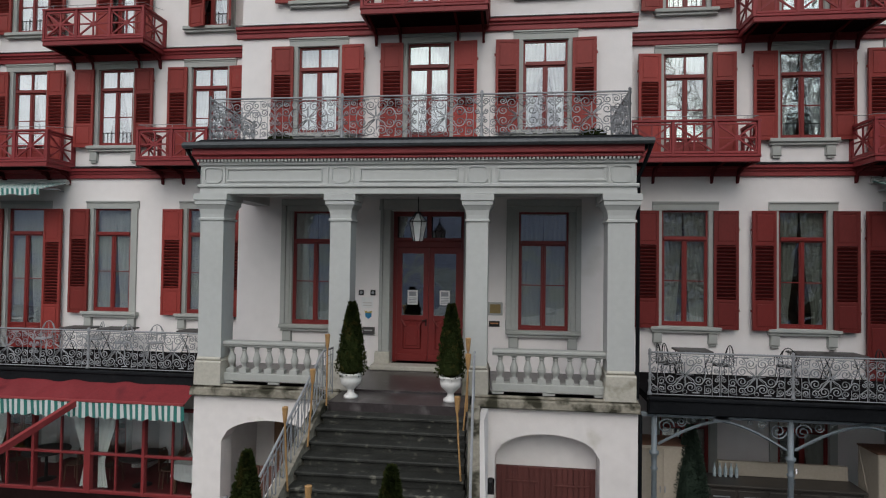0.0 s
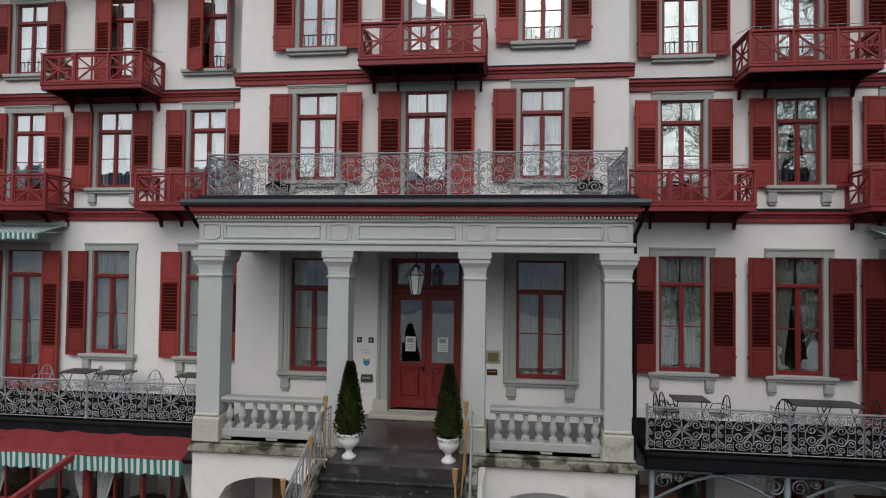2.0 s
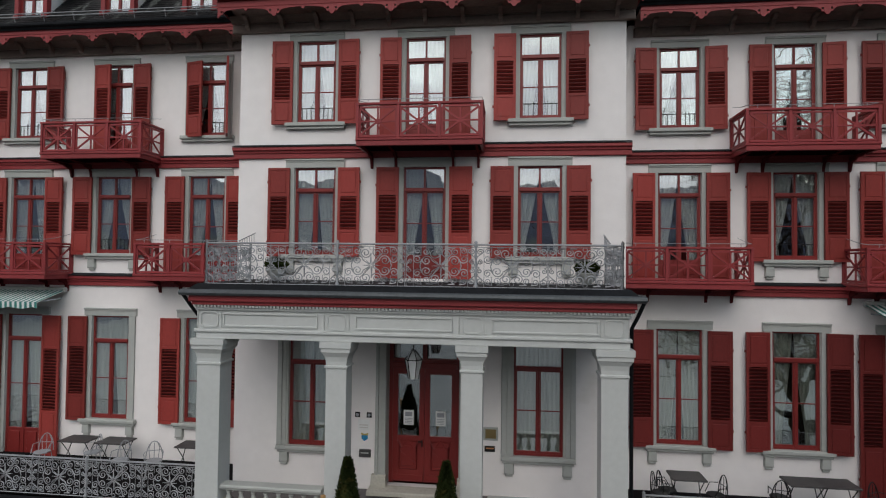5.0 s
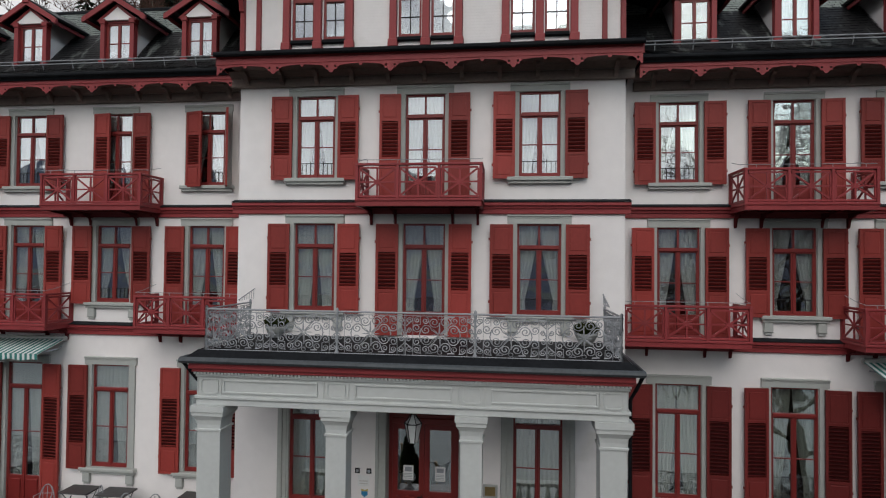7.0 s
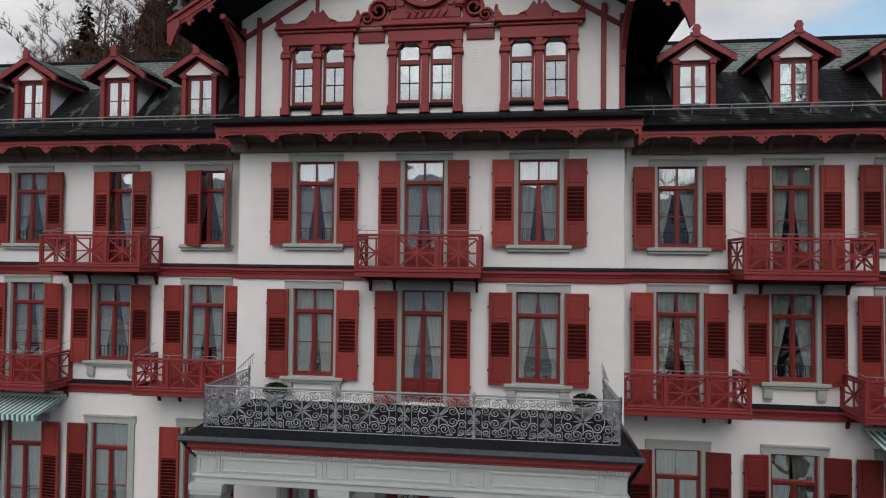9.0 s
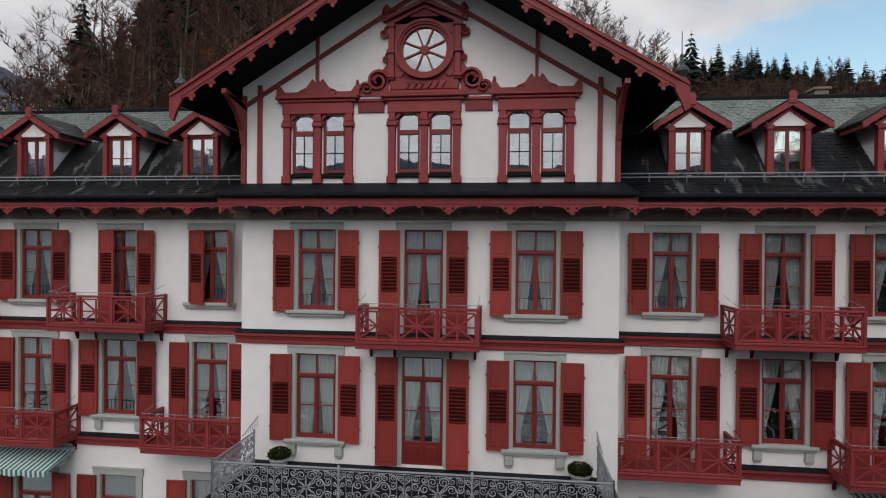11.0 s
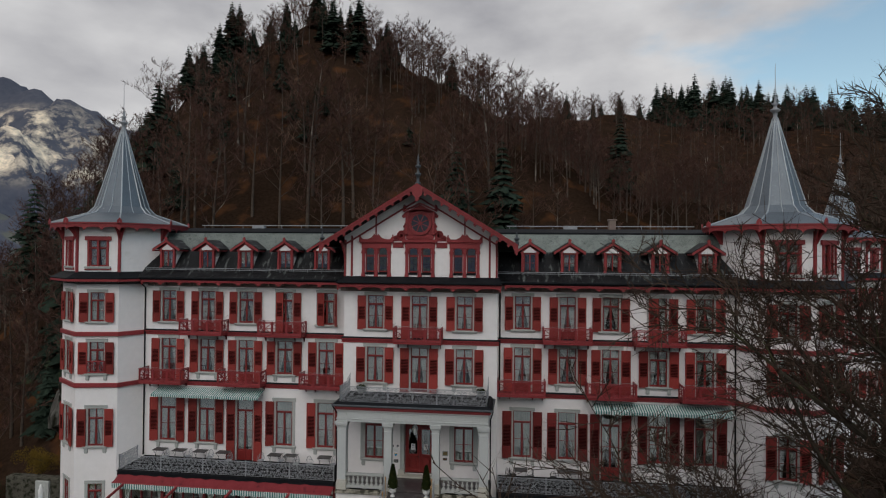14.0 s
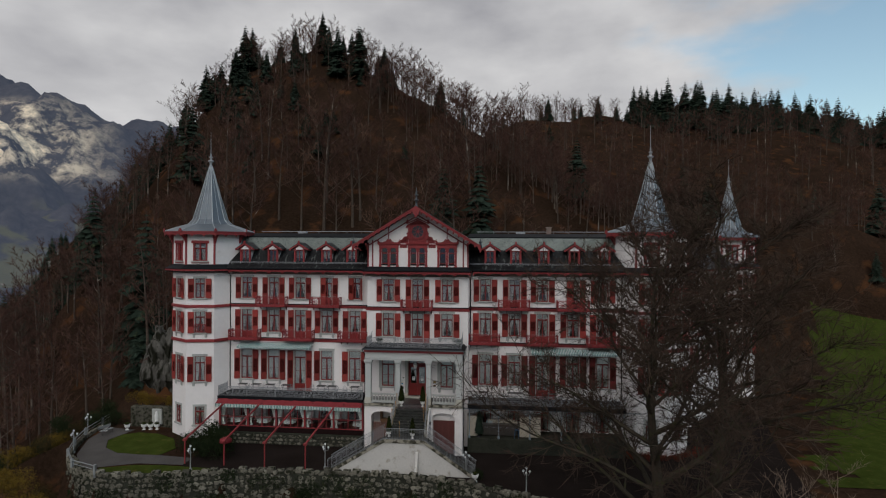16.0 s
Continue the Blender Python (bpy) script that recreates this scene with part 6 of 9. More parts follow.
# ---- red timber balconies ----
BW, BD = 2.95, 1.02


def balcony_parts():
    """The parts of one balcony as (name, mesh, place, turn): its floor first."""
    w, d = BW, BD
    out = []
    fl = Shape()
    fl.bevelbox(-w / 2 - 0.05, w / 2 + 0.05, -d - 0.05, 0, -0.02, 0.05, 0.015)
    fl.bevelbox(-w / 2 - 0.03, w / 2 + 0.03, -d - 0.03, -d + 0.03, -0.14, -0.02, 0.01)
    for sx in (-1, 1):
        lo, hi = sorted((sx * (w / 2 + 0.03), sx * (w / 2 - 0.03)))
        fl.bevelbox(lo, hi, -d + 0.03, 0, -0.14, -0.02, 0.01)
    floor = fl.mesh("balcony", RED)
    # underside boards coloured near black for the shade below the floor
    board = Shape().box(-w / 2 + 0.03, w / 2 - 0.03, 0, 0.125, -0.09, -0.03).mesh("underside_board", DARKBOARD)
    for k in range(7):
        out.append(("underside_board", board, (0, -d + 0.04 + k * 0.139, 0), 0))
    prof = [(0, -0.52), (-0.06, -0.5), (-0.12, -0.3), (-0.22, -0.25), (-0.3, -0.25), (-0.36, -0.19), (-0.5, -0.19), (-d + 0.05, -0.14), (0, -0.14)]
    bk = Shape().slab([(-0.03, y, z) for y, z in prof], (0.06, 0, 0)).mesh("bracket", SHADEDRED)
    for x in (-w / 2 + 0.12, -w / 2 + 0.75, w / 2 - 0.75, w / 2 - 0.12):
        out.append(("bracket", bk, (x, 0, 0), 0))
    post = Shape().bevelbox(-0.04, 0.04, -0.04, 0.04, 0, 0.86, 0.008).mesh("post", RED)
    for (x, y), ln, n, rz in (((-w / 2, -d), w, 3, 0), ((-w / 2, -d), d - 0.05, 1, 90), ((w / 2, -d), d - 0.05, 1, 90)):
        top = Shape().bevelbox(-0.05, ln + 0.05, -0.045, 0.045, 0.83, 0.89, 0.012).mesh("handrail", RED)
        low = Shape().bevelbox(0.04, ln - 0.04, -0.03, 0.03, 0.06, 0.12, 0.01).mesh("bottom_rail", RED)
        out += [("handrail", top, (x, y, 0), rz), ("bottom_rail", low, (x, y, 0), rz)]
        for k in range(0 if rz == 0 else 1, n + 1):
            a = ln * k / n
            out.append(("post", post, (x + a, y, 0) if rz == 0 else (x, y + a, 0), 0))
        for k in range(n):
            a, b = ln * k / n + 0.06, ln * (k + 1) / n - 0.06
            z0, z1, c = 0.12, 0.76, (ln * k / n + ln * (k + 1) / n) / 2
            s = Shape()
            s.bar((a, 0, z0), (b, 0, z1), 0.03, 0.042).bar((a, 0, z1), (b, 0, z0), 0.03, 0.042)
            s.bar((c, 0, z0), (c, 0, z1), 0.03, 0.042, (1, 0, 0)).bar((a, 0, 0.44), (b, 0, 0.44), 0.03, 0.038)
            s.bar((a, 0, z0), (a, 0, z1), 0.03, 0.04, (1, 0, 0)).bar((b, 0, z0), (b, 0, z1), 0.03, 0.04, (1, 0, 0))
            s.bar((a, 0, 0.78), (b, 0, 0.78), 0.04, 0.045).bar((c, 0, 0.385), (c, 0, 0.495), 0.045, 0.1, (1, 0, 0))
            out.append(("lattice", s.mesh("lattice", RED), (x, y, 0), rz))
    gr = Shape().tube([(-w / 2, -d, 0.97), (w / 2, -d, 0.97)], 0.008, 4)
    for x in (-w / 2 + 0.25, -w / 6, w / 6, w / 2 - 0.25):
        gr.bar((x, -d, 0.88), (x, -d, 0.97), 0.01)
    for sx in (-1, 1):
        gr.tube([(sx * w / 2, -d, 0.97), (sx * w / 2, -d + 0.35, 1.02), (sx * w / 2, -0.1, 1.16)], 0.008, 4)
    out.append(("guard_wire", gr.mesh("guard_wire", IRON), (0, 0, 0), 0))
    return floor, out


# near-black boards; on the balconies this colour holds the shade underneath
DARKBOARD = surface("near_black_boards", (0.018, 0.010, 0.010), 0.9, var=0.3, big=2, fine=18, bump=0.2, spec=0.0)
BALC_FLOOR, BALC_PARTS = balcony_parts()
spots = [(x, 0, 6.97) for x in DOOR2 if x] + [(x, 0, 10.32) for x in DOOR3 if x] + [(0.0, RISALIT, 10.3)]
for x, y, z in sorted(spots):
    o = put("balcony", BALC_FLOOR, hotel, (x - (0.08 if x > 0 else 0.0), y, z), label="red timber balcony with crossed lattice railing")
    for nm, me, at, rz in BALC_PARTS:
        put(nm, me, o, at, rz)


# ---- towers ----
def tower(cx, cy, ap, turn=0.0, top=1.0):
    """An eight-sided corner tower with a flared zinc spire; ap: from its axis to a face; turn: degrees by which its front face looks to the east."""
    side = 2 * ap * math.tan(math.pi / 8)
    walls = Shape()
    for k in range(8):
        rz = 45 * k
        m = pose(cx, cy, 0, 0, 0, rz + turn)
        face = rz if rz <= 180 else rz - 360
        holes = []
        seen = abs(face) <= 90 and face * turn <= 0
        if seen:
            for f in ((2.72, 2.5, 1.0), (7.58, 2.1, 0.95), (11.05, 1.95, 0.92)):
                holes.append(hole(0, f))
            holes.append((-0.55, 0.55, 14.75, 16.5))
            holes.append((-0.45, 0.45, -1.6, 0.2))
        walls.add(wall_shape(-side / 2, side / 2, GROUND - 1.5, 17.4, holes, -ap, 0.35), m)
        if seen:
            def win(z, w, h, tr, style, sh, **kw):
                p = m @ Vector((0, -ap, z))
                window(p.x, p.y, p.z, w, h, tr, style, sh, rz=rz + turn, **kw)
            win(2.72, 1.0, 2.5, 1.85, 1, (2, 3), sill="bracket")
            win(7.58, 0.95, 2.1, 1.55, 2, (3, 2), sill="bracket")
            win(11.05, 0.92, 1.95, 1.42, 0, (2, 4), sill="plain", plain=True)
            if face == 0:
                gd = Shape()
                gd.bevelbox(-0.6, 0.6, -ap - 0.2, -ap - 0.14, 8.35, 8.42, 0.01).bevelbox(-0.6, 0.6, -ap - 0.2, -ap - 0.14, 7.62, 7.68, 0.01)
                for q in (-0.57, -0.2, 0.2, 0.57):
                    gd.bar((q, -ap - 0.17, 7.62), (q, -ap - 0.17, 8.4), 0.045, 0.045, (0, 1, 0))
                for q in (-0.385, 0.0, 0.385):
                    gd.bar((q - 0.17, -ap - 0.17, 7.7), (q + 0.17, -ap - 0.17, 8.35), 0.03, 0.035, (0, 1, 0))
                    gd.bar((q - 0.17, -ap - 0.17, 8.35), (q + 0.17, -ap - 0.17, 7.7), 0.03, 0.035, (0, 1, 0))
                part("window_guard", gd.moved(m), RED, hotel, "red lattice guard before a tower window")
            win(14.75, 1.1, 1.75, 1.25, 3, (None, None), sill="plain", surround=False)
            win(-1.6, 0.9, 1.8, 1.3, 1, (None, None), sill="plain", plain=True)
            tr = Shape()
            for x in (-0.62, 0.0, 0.62):
                tr.bevelbox(x - 0.07, x + 0.07, -ap - 0.09, -ap, 14.5, 16.6, 0.012)
            tr.bevelbox(-0.85, 0.85, -ap - 0.12, -ap, 16.5, 16.78, 0.02)
            tr.bevelbox(-0.85, 0.85, -ap - 0.09, -ap, 14.5, 14.7, 0.02)
            for x in (-side / 2, side / 2):
                tr.bevelbox(x - 0.1, x + 0.1, -ap - 0.06, -ap, 14.3, 17.3, 0.015)
            part("tower_trim", tr.moved(m), RED, hotel, "red tower window posts")
        for z in (6.63, 10.06):
            c = Shape().bevelbox(-side / 2 - 0.06, side / 2 + 0.06, -ap - 0.14, -ap, z, z + 0.29, 0.02)
            part("string_course", c.moved(m), RED, hotel, "red tower string course")
        c = Shape().bevelbox(-side / 2 - 0.3, side / 2 + 0.3, -ap - 0.7, -ap - 0.64, 13.74, 13.95, 0.02)
        part("eaves_board", c.moved(m), RED, hotel, "red tower skirt board")
        e = Shape().slab([(-side / 2 - 0.31, -ap - 0.74, 13.97), (side / 2 + 0.31, -ap - 0.74, 13.97), (side / 2, -ap, 14.4), (-side / 2, -ap, 14.4)], (0, 0.02, -0.05))
        e.slab([(-side / 2 - 0.25, -ap - 0.65, 13.72), (side / 2 + 0.25, -ap - 0.65, 13.72), (side / 2, -ap, 13.6), (-side / 2, -ap, 13.6)], (0, 0, -0.04))
        part("pent_roof", e.moved(m), DARKMETAL, hotel, "dark sheet-metal tower skirt")
        v = Shape()
        es, ea = 2 * (ap + 0.78) * math.tan(math.pi / 8), ap + 0.78
        v.bevelbox(-es / 2, es / 2, -ea, -ea + 0.06, 17.42, 17.66, 0.02)
        v.bevelbox(-es / 2, es / 2, -ea - 0.04, -ea + 0.06, 17.6, 17.7, 0.02)
        for j in range(3):
            x = -es / 2 + (j + 0.5) * es / 3
            w3 = es / 6
            v.slab([(x - w3, -ea + 0.01, 17.44), (x + w3, -ea + 0.01, 17.44), (x + w3, -ea + 0.01, 17.15), (x + w3 * 0.75, -ea + 0.01, 17.34), (x, -ea + 0.01, 17.4), (x - w3 * 0.75, -ea + 0.01, 17.34), (x - w3, -ea + 0.01, 17.15)], (0, 0.03, 0))
        for x in (-es / 2 * 0.92, es / 2 * 0.92):
            v.slab([(x * 0.86, -ap, 16.5), (x * 0.86, -ap - 0.1, 16.55), (x * 0.86, -ap - 0.35, 17.05), (x * 0.86, -ea + 0.05, 17.42), (x * 0.86, -ap, 17.42)], (0.08, 0, 0))
        v.slab([(-es / 2 - 0.16, -ea - 0.05, 17.62), (-es / 2 + 0.16, -ea - 0.05, 17.62), (-es / 2 + 0.14, -ea - 0.05, 17.86), (-es / 2, -ea - 0.05, 18.02), (-es / 2 - 0.14, -ea - 0.05, 17.86)], (0, 0.06, 0))
        part("eaves_board", v.moved(m), RED, hotel, "red fretted tower eaves")
    part("tower_wall", walls, STUCCO, hotel, "white rendered tower wall")
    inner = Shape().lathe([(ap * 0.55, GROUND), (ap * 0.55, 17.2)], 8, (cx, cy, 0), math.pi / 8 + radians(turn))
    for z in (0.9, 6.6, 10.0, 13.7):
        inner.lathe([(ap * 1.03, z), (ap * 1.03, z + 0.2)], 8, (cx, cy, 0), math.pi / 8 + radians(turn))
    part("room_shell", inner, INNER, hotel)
    R = 1 / math.cos(math.pi / 8)
    ea = (ap + 0.81) * R
    prof = [(ea, 17.66), (ea, 17.72), (ea * 0.74, 18.12), (2.0 * R * top, 18.5), (1.6 * R * top, 18.98), (0.86 * R * top, 21.7), (0.16, 24.55)]
    sp = Shape().lathe(prof, 8, (cx, cy, 0), math.pi / 8 + radians(turn))
    spire = part("spire", sp, ZINC, hotel, "tall flared grey zinc spire")
    ribs = Shape()
    for k in range(8):
        a = math.pi / 8 + radians(turn) + k * math.pi / 4
        ribs.tube([(cx + (r + 0.01) * math.cos(a), cy + (r + 0.01) * math.sin(a), z + 0.01) for r, z in prof[1:]], 0.045, 5)
        a += math.pi / 8
        ribs.tube([(cx + (r * math.cos(math.pi / 8) + 0.01) * math.cos(a), cy + (r * math.cos(math.pi / 8) + 0.01) * math.sin(a), z + 0.01) for r, z in prof[3:]], 0.03, 4)
    part("spire_ribs", ribs, surface("pale_zinc_rib", (0.36, 0.39, 0.41), 0.45, metal=0.3, var=0.15), spire, "pale standing seams")
    fn = Shape().lathe([(0.2, 24.45), (0.22, 24.6), (0.12, 24.75), (0.14, 25.05), (0.3, 25.15), (0.3, 25.22), (0.12, 25.32), (0.1, 25.5), (0.22, 25.6), (0.06, 25.72), (0.09, 25.85), (0.025, 26.1), (0.012, 28.2)], 10, (cx, cy, 0))
    part("finial", fn, IRON, spire, "grey metal finial", True)


tower(-22.5, 1.6, 3.3, 11)
tower(22.5, 1.6, 3.3, -11)
tower(38.2, 24.1, 3.0, -11, 0.95)

# side range between the two east towers
dirv = Vector((36.5 - 25.4, 19.2 - 3.6, 0))
L = dirv.length
ang = math.degrees(math.atan2(dirv.y, dirv.x))
m = pose(25.4, 3.6, 0, 0, 0, ang)
holes, n_w = [], 5
for k in range(n_w):
    x = (k + 0.5) * L / n_w
    holes += [hole(x, F1), hole(x, F2), hole(x, F3)]
part("wall", wall_shape(0, L, GROUND - 1, 13.75, holes).moved(m), STUCCO, hotel, "white rendered side wall")
for k in range(n_w):
    x = (k + 0.5) * L / n_w
    p = m @ Vector((x, 0, 0))
    for f, tr in ((F1, 2.2), (F2, 1.6), (F3, 1.5)):
        window(p.x, p.y, f[0], f[2], f[1], tr, 1, (3, 3), rz=ang)
sr = Shape()
for (ya, za), (yb, zb) in zip(PROFILE, PROFILE[1:]):
    sr.slab([(0, ya, za), (L, ya, za), (L, yb, zb), (0, yb, zb)], (0, 0.05, -0.08))
sr.slab([(0, 2.3, 17.2), (L, 2.3, 17.2), (L, 8, 17.6), (0, 8, 17.6)], (0, 0, -0.1))
part("roof_deck", sr.moved(m), SLATE, hotel, "dark slate side roof")
for z in (6.63, 10.06, 13.74):
    sc = Shape().bevelbox(0, L, -0.15 - 0.7 * (z > 13), -0.7 * (z > 13), z, z + 0.28, 0.02)
    part("string_course", sc.moved(m), RED, hotel, "red side string course")


# ---- terrain ----
def ramp(x, pts):
    return np.interp(x, [p[0] for p in pts], [p[1] for p in pts])


EDGE = [(-60, -4), (-33, -5), (-30, -9), (-27, -11.6), (-24, -12.4), (-18, -11.4), (-14, -10.2), (-7.5, -9.7), (0, -9.6), (5.6, -10.8), (10.5, -13), (20, -17), (40, -24), (80, -30), (400, -40)]
CREST = [(-400, -105), (-260, -80), (-200, -38), (-169, -20), (-152, -9), (-146, -2), (-139, 13), (-123, 21), (-110, 29), (-103, 37), (-94, 40), (-84, 49), (-76, 57), (-69, 59), (-59, 64), (-46, 62), (-37, 62), (-30, 60), (-20, 56), (-15, 53), (-6, 47), (0, 42), (5, 38), (11, 34), (18, 29), (27, 24), (46, 20), (80, 17), (150, 22), (250, 40), (400, 50)]
# how far back the crest of the near hill lies
BACK = [(-400, 150), (-160, 130), (-100, 110), (-73, 98), (-45, 85), (-18, 71), (1, 58), (20, 52), (40, 50), (80, 55), (400, 90)]
RIDGE2 = [(-400, -112), (-100, -60), (-60, 10), (-20, 70), (16, 92), (40, 90), (64, 92), (77, 88), (90, 87), (122, 85), (147, 88), (169, 80), (181, 73), (197, 73), (220, 66), (300, 60), (400, 60)]
FOOT = [(-400, 5), (-60, 5), (-46, 7), (-30, 12), (-24, 16), (30, 20), (44, 30), (60, 40), (400, 60)]


def wobble(x, y):
    return (np.sin(x * 0.11 + 1.3) * np.cos(y * 0.09 + 0.4) * 1.3 + np.sin(x * 0.29 + y * 0.23) * 0.6 + np.sin(x * 0.045 - y * 0.06 + 2) * 2.2)


def height(x, y):
    x, y = np.asarray(x, float), np.asarray(y, float)
    drop = np.clip(-34 - x, 0, None)
    base = GROUND - np.clip(drop * 0.6, 0, 107)
    edge = ramp(x, EDGE)
    front = np.clip(edge - y, 0, None)
    base = np.where(front > 0, np.maximum(base - 3.6 - front * 0.62, -112), base)
    y0 = ramp(x, FOOT)
    back = ramp(x, BACK)
    u = np.clip((y - y0) / (back - y0), 0, 1)
    s = u ** (np.where(x < -40, 1.15, 0.95) + 0.6 * np.clip((-70 - x) / 30, 0, 1))
    crest = np.maximum(ramp(x, CREST), base)
    z = base + (crest - base) * s
    far = np.clip((y - back - 25) / (280 - back), 0, 1)
    far = far * far * (3 - 2 * far)
    dip = np.clip((y - back) / 25, 0, 1) * (1 - far) * 6
    z = z + (np.maximum(ramp(x, RIDGE2), crest - 30) - crest) * far - dip
    rough = np.clip((y - y0) / 15, 0, 1) + np.clip(drop / 10, 0, 1) * (front == 0) + np.clip(front / 6, 0, 1)
    return z + wobble(x, y) * np.clip(rough, 0, 1) * np.clip((z + 112) / 20, 0, 1)


def grid_mesh(name, xs, ys, material, hfun=height):
    X, Y = np.meshgrid(xs, ys)
    Z = hfun(X, Y)
    v = np.stack([X.ravel(), Y.ravel(), Z.ravel()], 1)
    nx, ny = len(xs), len(ys)
    i = np.arange(nx * ny).reshape(ny, nx)
    q = np.stack([i[:-1, :-1], i[:-1, 1:], i[1:, 1:], i[1:, :-1]], -1).reshape(-1, 4)
    return np_mesh(name, v, q, material, True)


def np_mesh(name, v, faces, material, smooth=False):
    me = bpy.data.meshes.new(name)
    k = faces.shape[1]
    me.vertices.add(len(v))
    me.vertices.foreach_set("co", np.ascontiguousarray(v, np.float32).ravel())
    me.loops.add(faces.size)
    me.loops.foreach_set("vertex_index", np.ascontiguousarray(faces, np.int32).ravel())
    me.polygons.add(len(faces))
    me.polygons.foreach_set("loop_start", np.arange(0, faces.size, k, dtype=np.int32))
    me.polygons.foreach_set("loop_total", np.full(len(faces), k, np.int32))
    if smooth:
        me.polygons.foreach_set("use_smooth", np.ones(len(faces), bool))
    me.materials.append(material)
    me.update(calc_edges=True)
    me.validate()
    return me


xs = np.concatenate([np.arange(-400, -60, 8.0), np.arange(-60, 70, 1.0), np.arange(70, 401, 8.0)])
ys = np.concatenate([np.arange(-220, -30, 6.0), np.arange(-30, 30, 0.75), np.arange(30, 130, 3.0), np.arange(130, 420, 10.0)])
tagged(put("ground", grid_mesh("ground", xs, ys, LITTER)), "hillside soil covered in brown leaf litter", "ground", kind="structure")

court = Shape()
pts = [(-19.5, -0.5)] + [(x, float(ramp(x, EDGE)) + 0.35) for x in (-19.5, -14, -7.5, 0, 5.6, 10.5, 20, 30)] + [(34, 0), (38, 13), (21, 13)]
court.slab([(x, y, GROUND + 0.02) for x, y in pts], (0, 0, -0.06))
tagged(put("road", court.mesh("road", ASPHALT)), "dark damp asphalt forecourt", "forecourt", kind="structure")
meadow = Shape()
mx, my = xs[(xs >= 30) & (xs < 200)], ys[(ys > -8) & (ys < 48)]
for xa, xb in zip(mx, mx[1:]):
    for ya, yb in zip(my, my[1:]):
        edge = 37.5 + 0.5 * ya + 1.6 * math.sin(ya * 0.9) + 1.1 * math.sin(ya * 2.3 + 1)
        if xa > edge:
            meadow.poly([(x, y, float(height(x, y)) + 0.06) for x, y in ((xa, ya), (xb, ya), (xb, yb), (xa, yb))], [(0, 1, 2, 3)])
tagged(put("lawn", meadow.mesh("lawn", LAWN)), "green meadow beside the hotel", "lawn", kind="structure")
# garden on the west side
path = Shape()
arc = [(-19.5, -8.9), (-23.6, -9.0), (-27.6, -10.8), (-30.4, -7.6), (-32.3, -3.6), (-32.9, 0.2)]
arc_in = [(-19.5, -7.2), (-22.8, -6.9), (-27.0, -6.8), (-29.0, -5.6), (-30.3, -3.5), (-29.6, -0.2)]
for (a, b), (c, d) in zip(zip(arc, arc[1:]), zip(arc_in, arc_in[1:])):
    path.poly([(*a, GROUND + 0.05), (*b, GROUND + 0.05), (*d, GROUND + 0.05), (*c, GROUND + 0.05)], [(0, 3, 2, 1)])
tagged(put("garden_path", path.mesh("path", GRAVEL)), "pale grey curved garden path", "path", kind="structure")
lw = Shape()
lw.slab([(-22.9, -6.8, GROUND + 0.06), (-24.8, -6.95, GROUND + 0.06), (-27.2, -6.7, GROUND + 0.06), (-28.9, -5.6, GROUND + 0.06), (-30.2, -3.6, GROUND + 0.06), (-29.8, -2.0, GROUND + 0.1), (-28.6, -1.1, GROUND + 0.1), (-26.4, -1.3, GROUND + 0.1), (-24.0, -2.6, GROUND + 0.1), (-22.4, -5.0, GROUND + 0.08)], (0, 0, -0.3))
tagged(put("lawn", lw.mesh("lawn", LAWN)), "short green oval lawn beside the path", "lawn", kind="structure")
lw = Shape()
lw.slab([(-15.5, -10.3, GROUND + 0.03), (-16.5, -9.3, GROUND + 0.03), (-21.2, -9.1, GROUND + 0.03), (-23.6, -9.3, GROUND + 0.03), (-26.2, -10.3, GROUND + 0.03), (-26.0, -11.5, GROUND + 0.03), (-18, -11.2, GROUND + 0.03)], (0, 0, -0.3))
tagged(put("lawn", lw.mesh("lawn", LAWN)), "strip of green lawn above the retaining wall", "lawn", kind="structure")

# lake and far mountains
lake_m = surface("lake_water", (0.035, 0.05, 0.05), 0.3, var=0.2, big=0.01, fine=0.2, bump=0.3, bump_scale=0.5, spec=0.3)
lk = Shape().poly([(4600 * math.cos(2 * math.pi * k / 48), 4600 * math.sin(2 * math.pi * k / 48), -111) for k in range(48)], [tuple(range(48))])
tagged(put("lake", lk.mesh("lake", lake_m)), "grey-green lake far below", "lake", kind="structure")


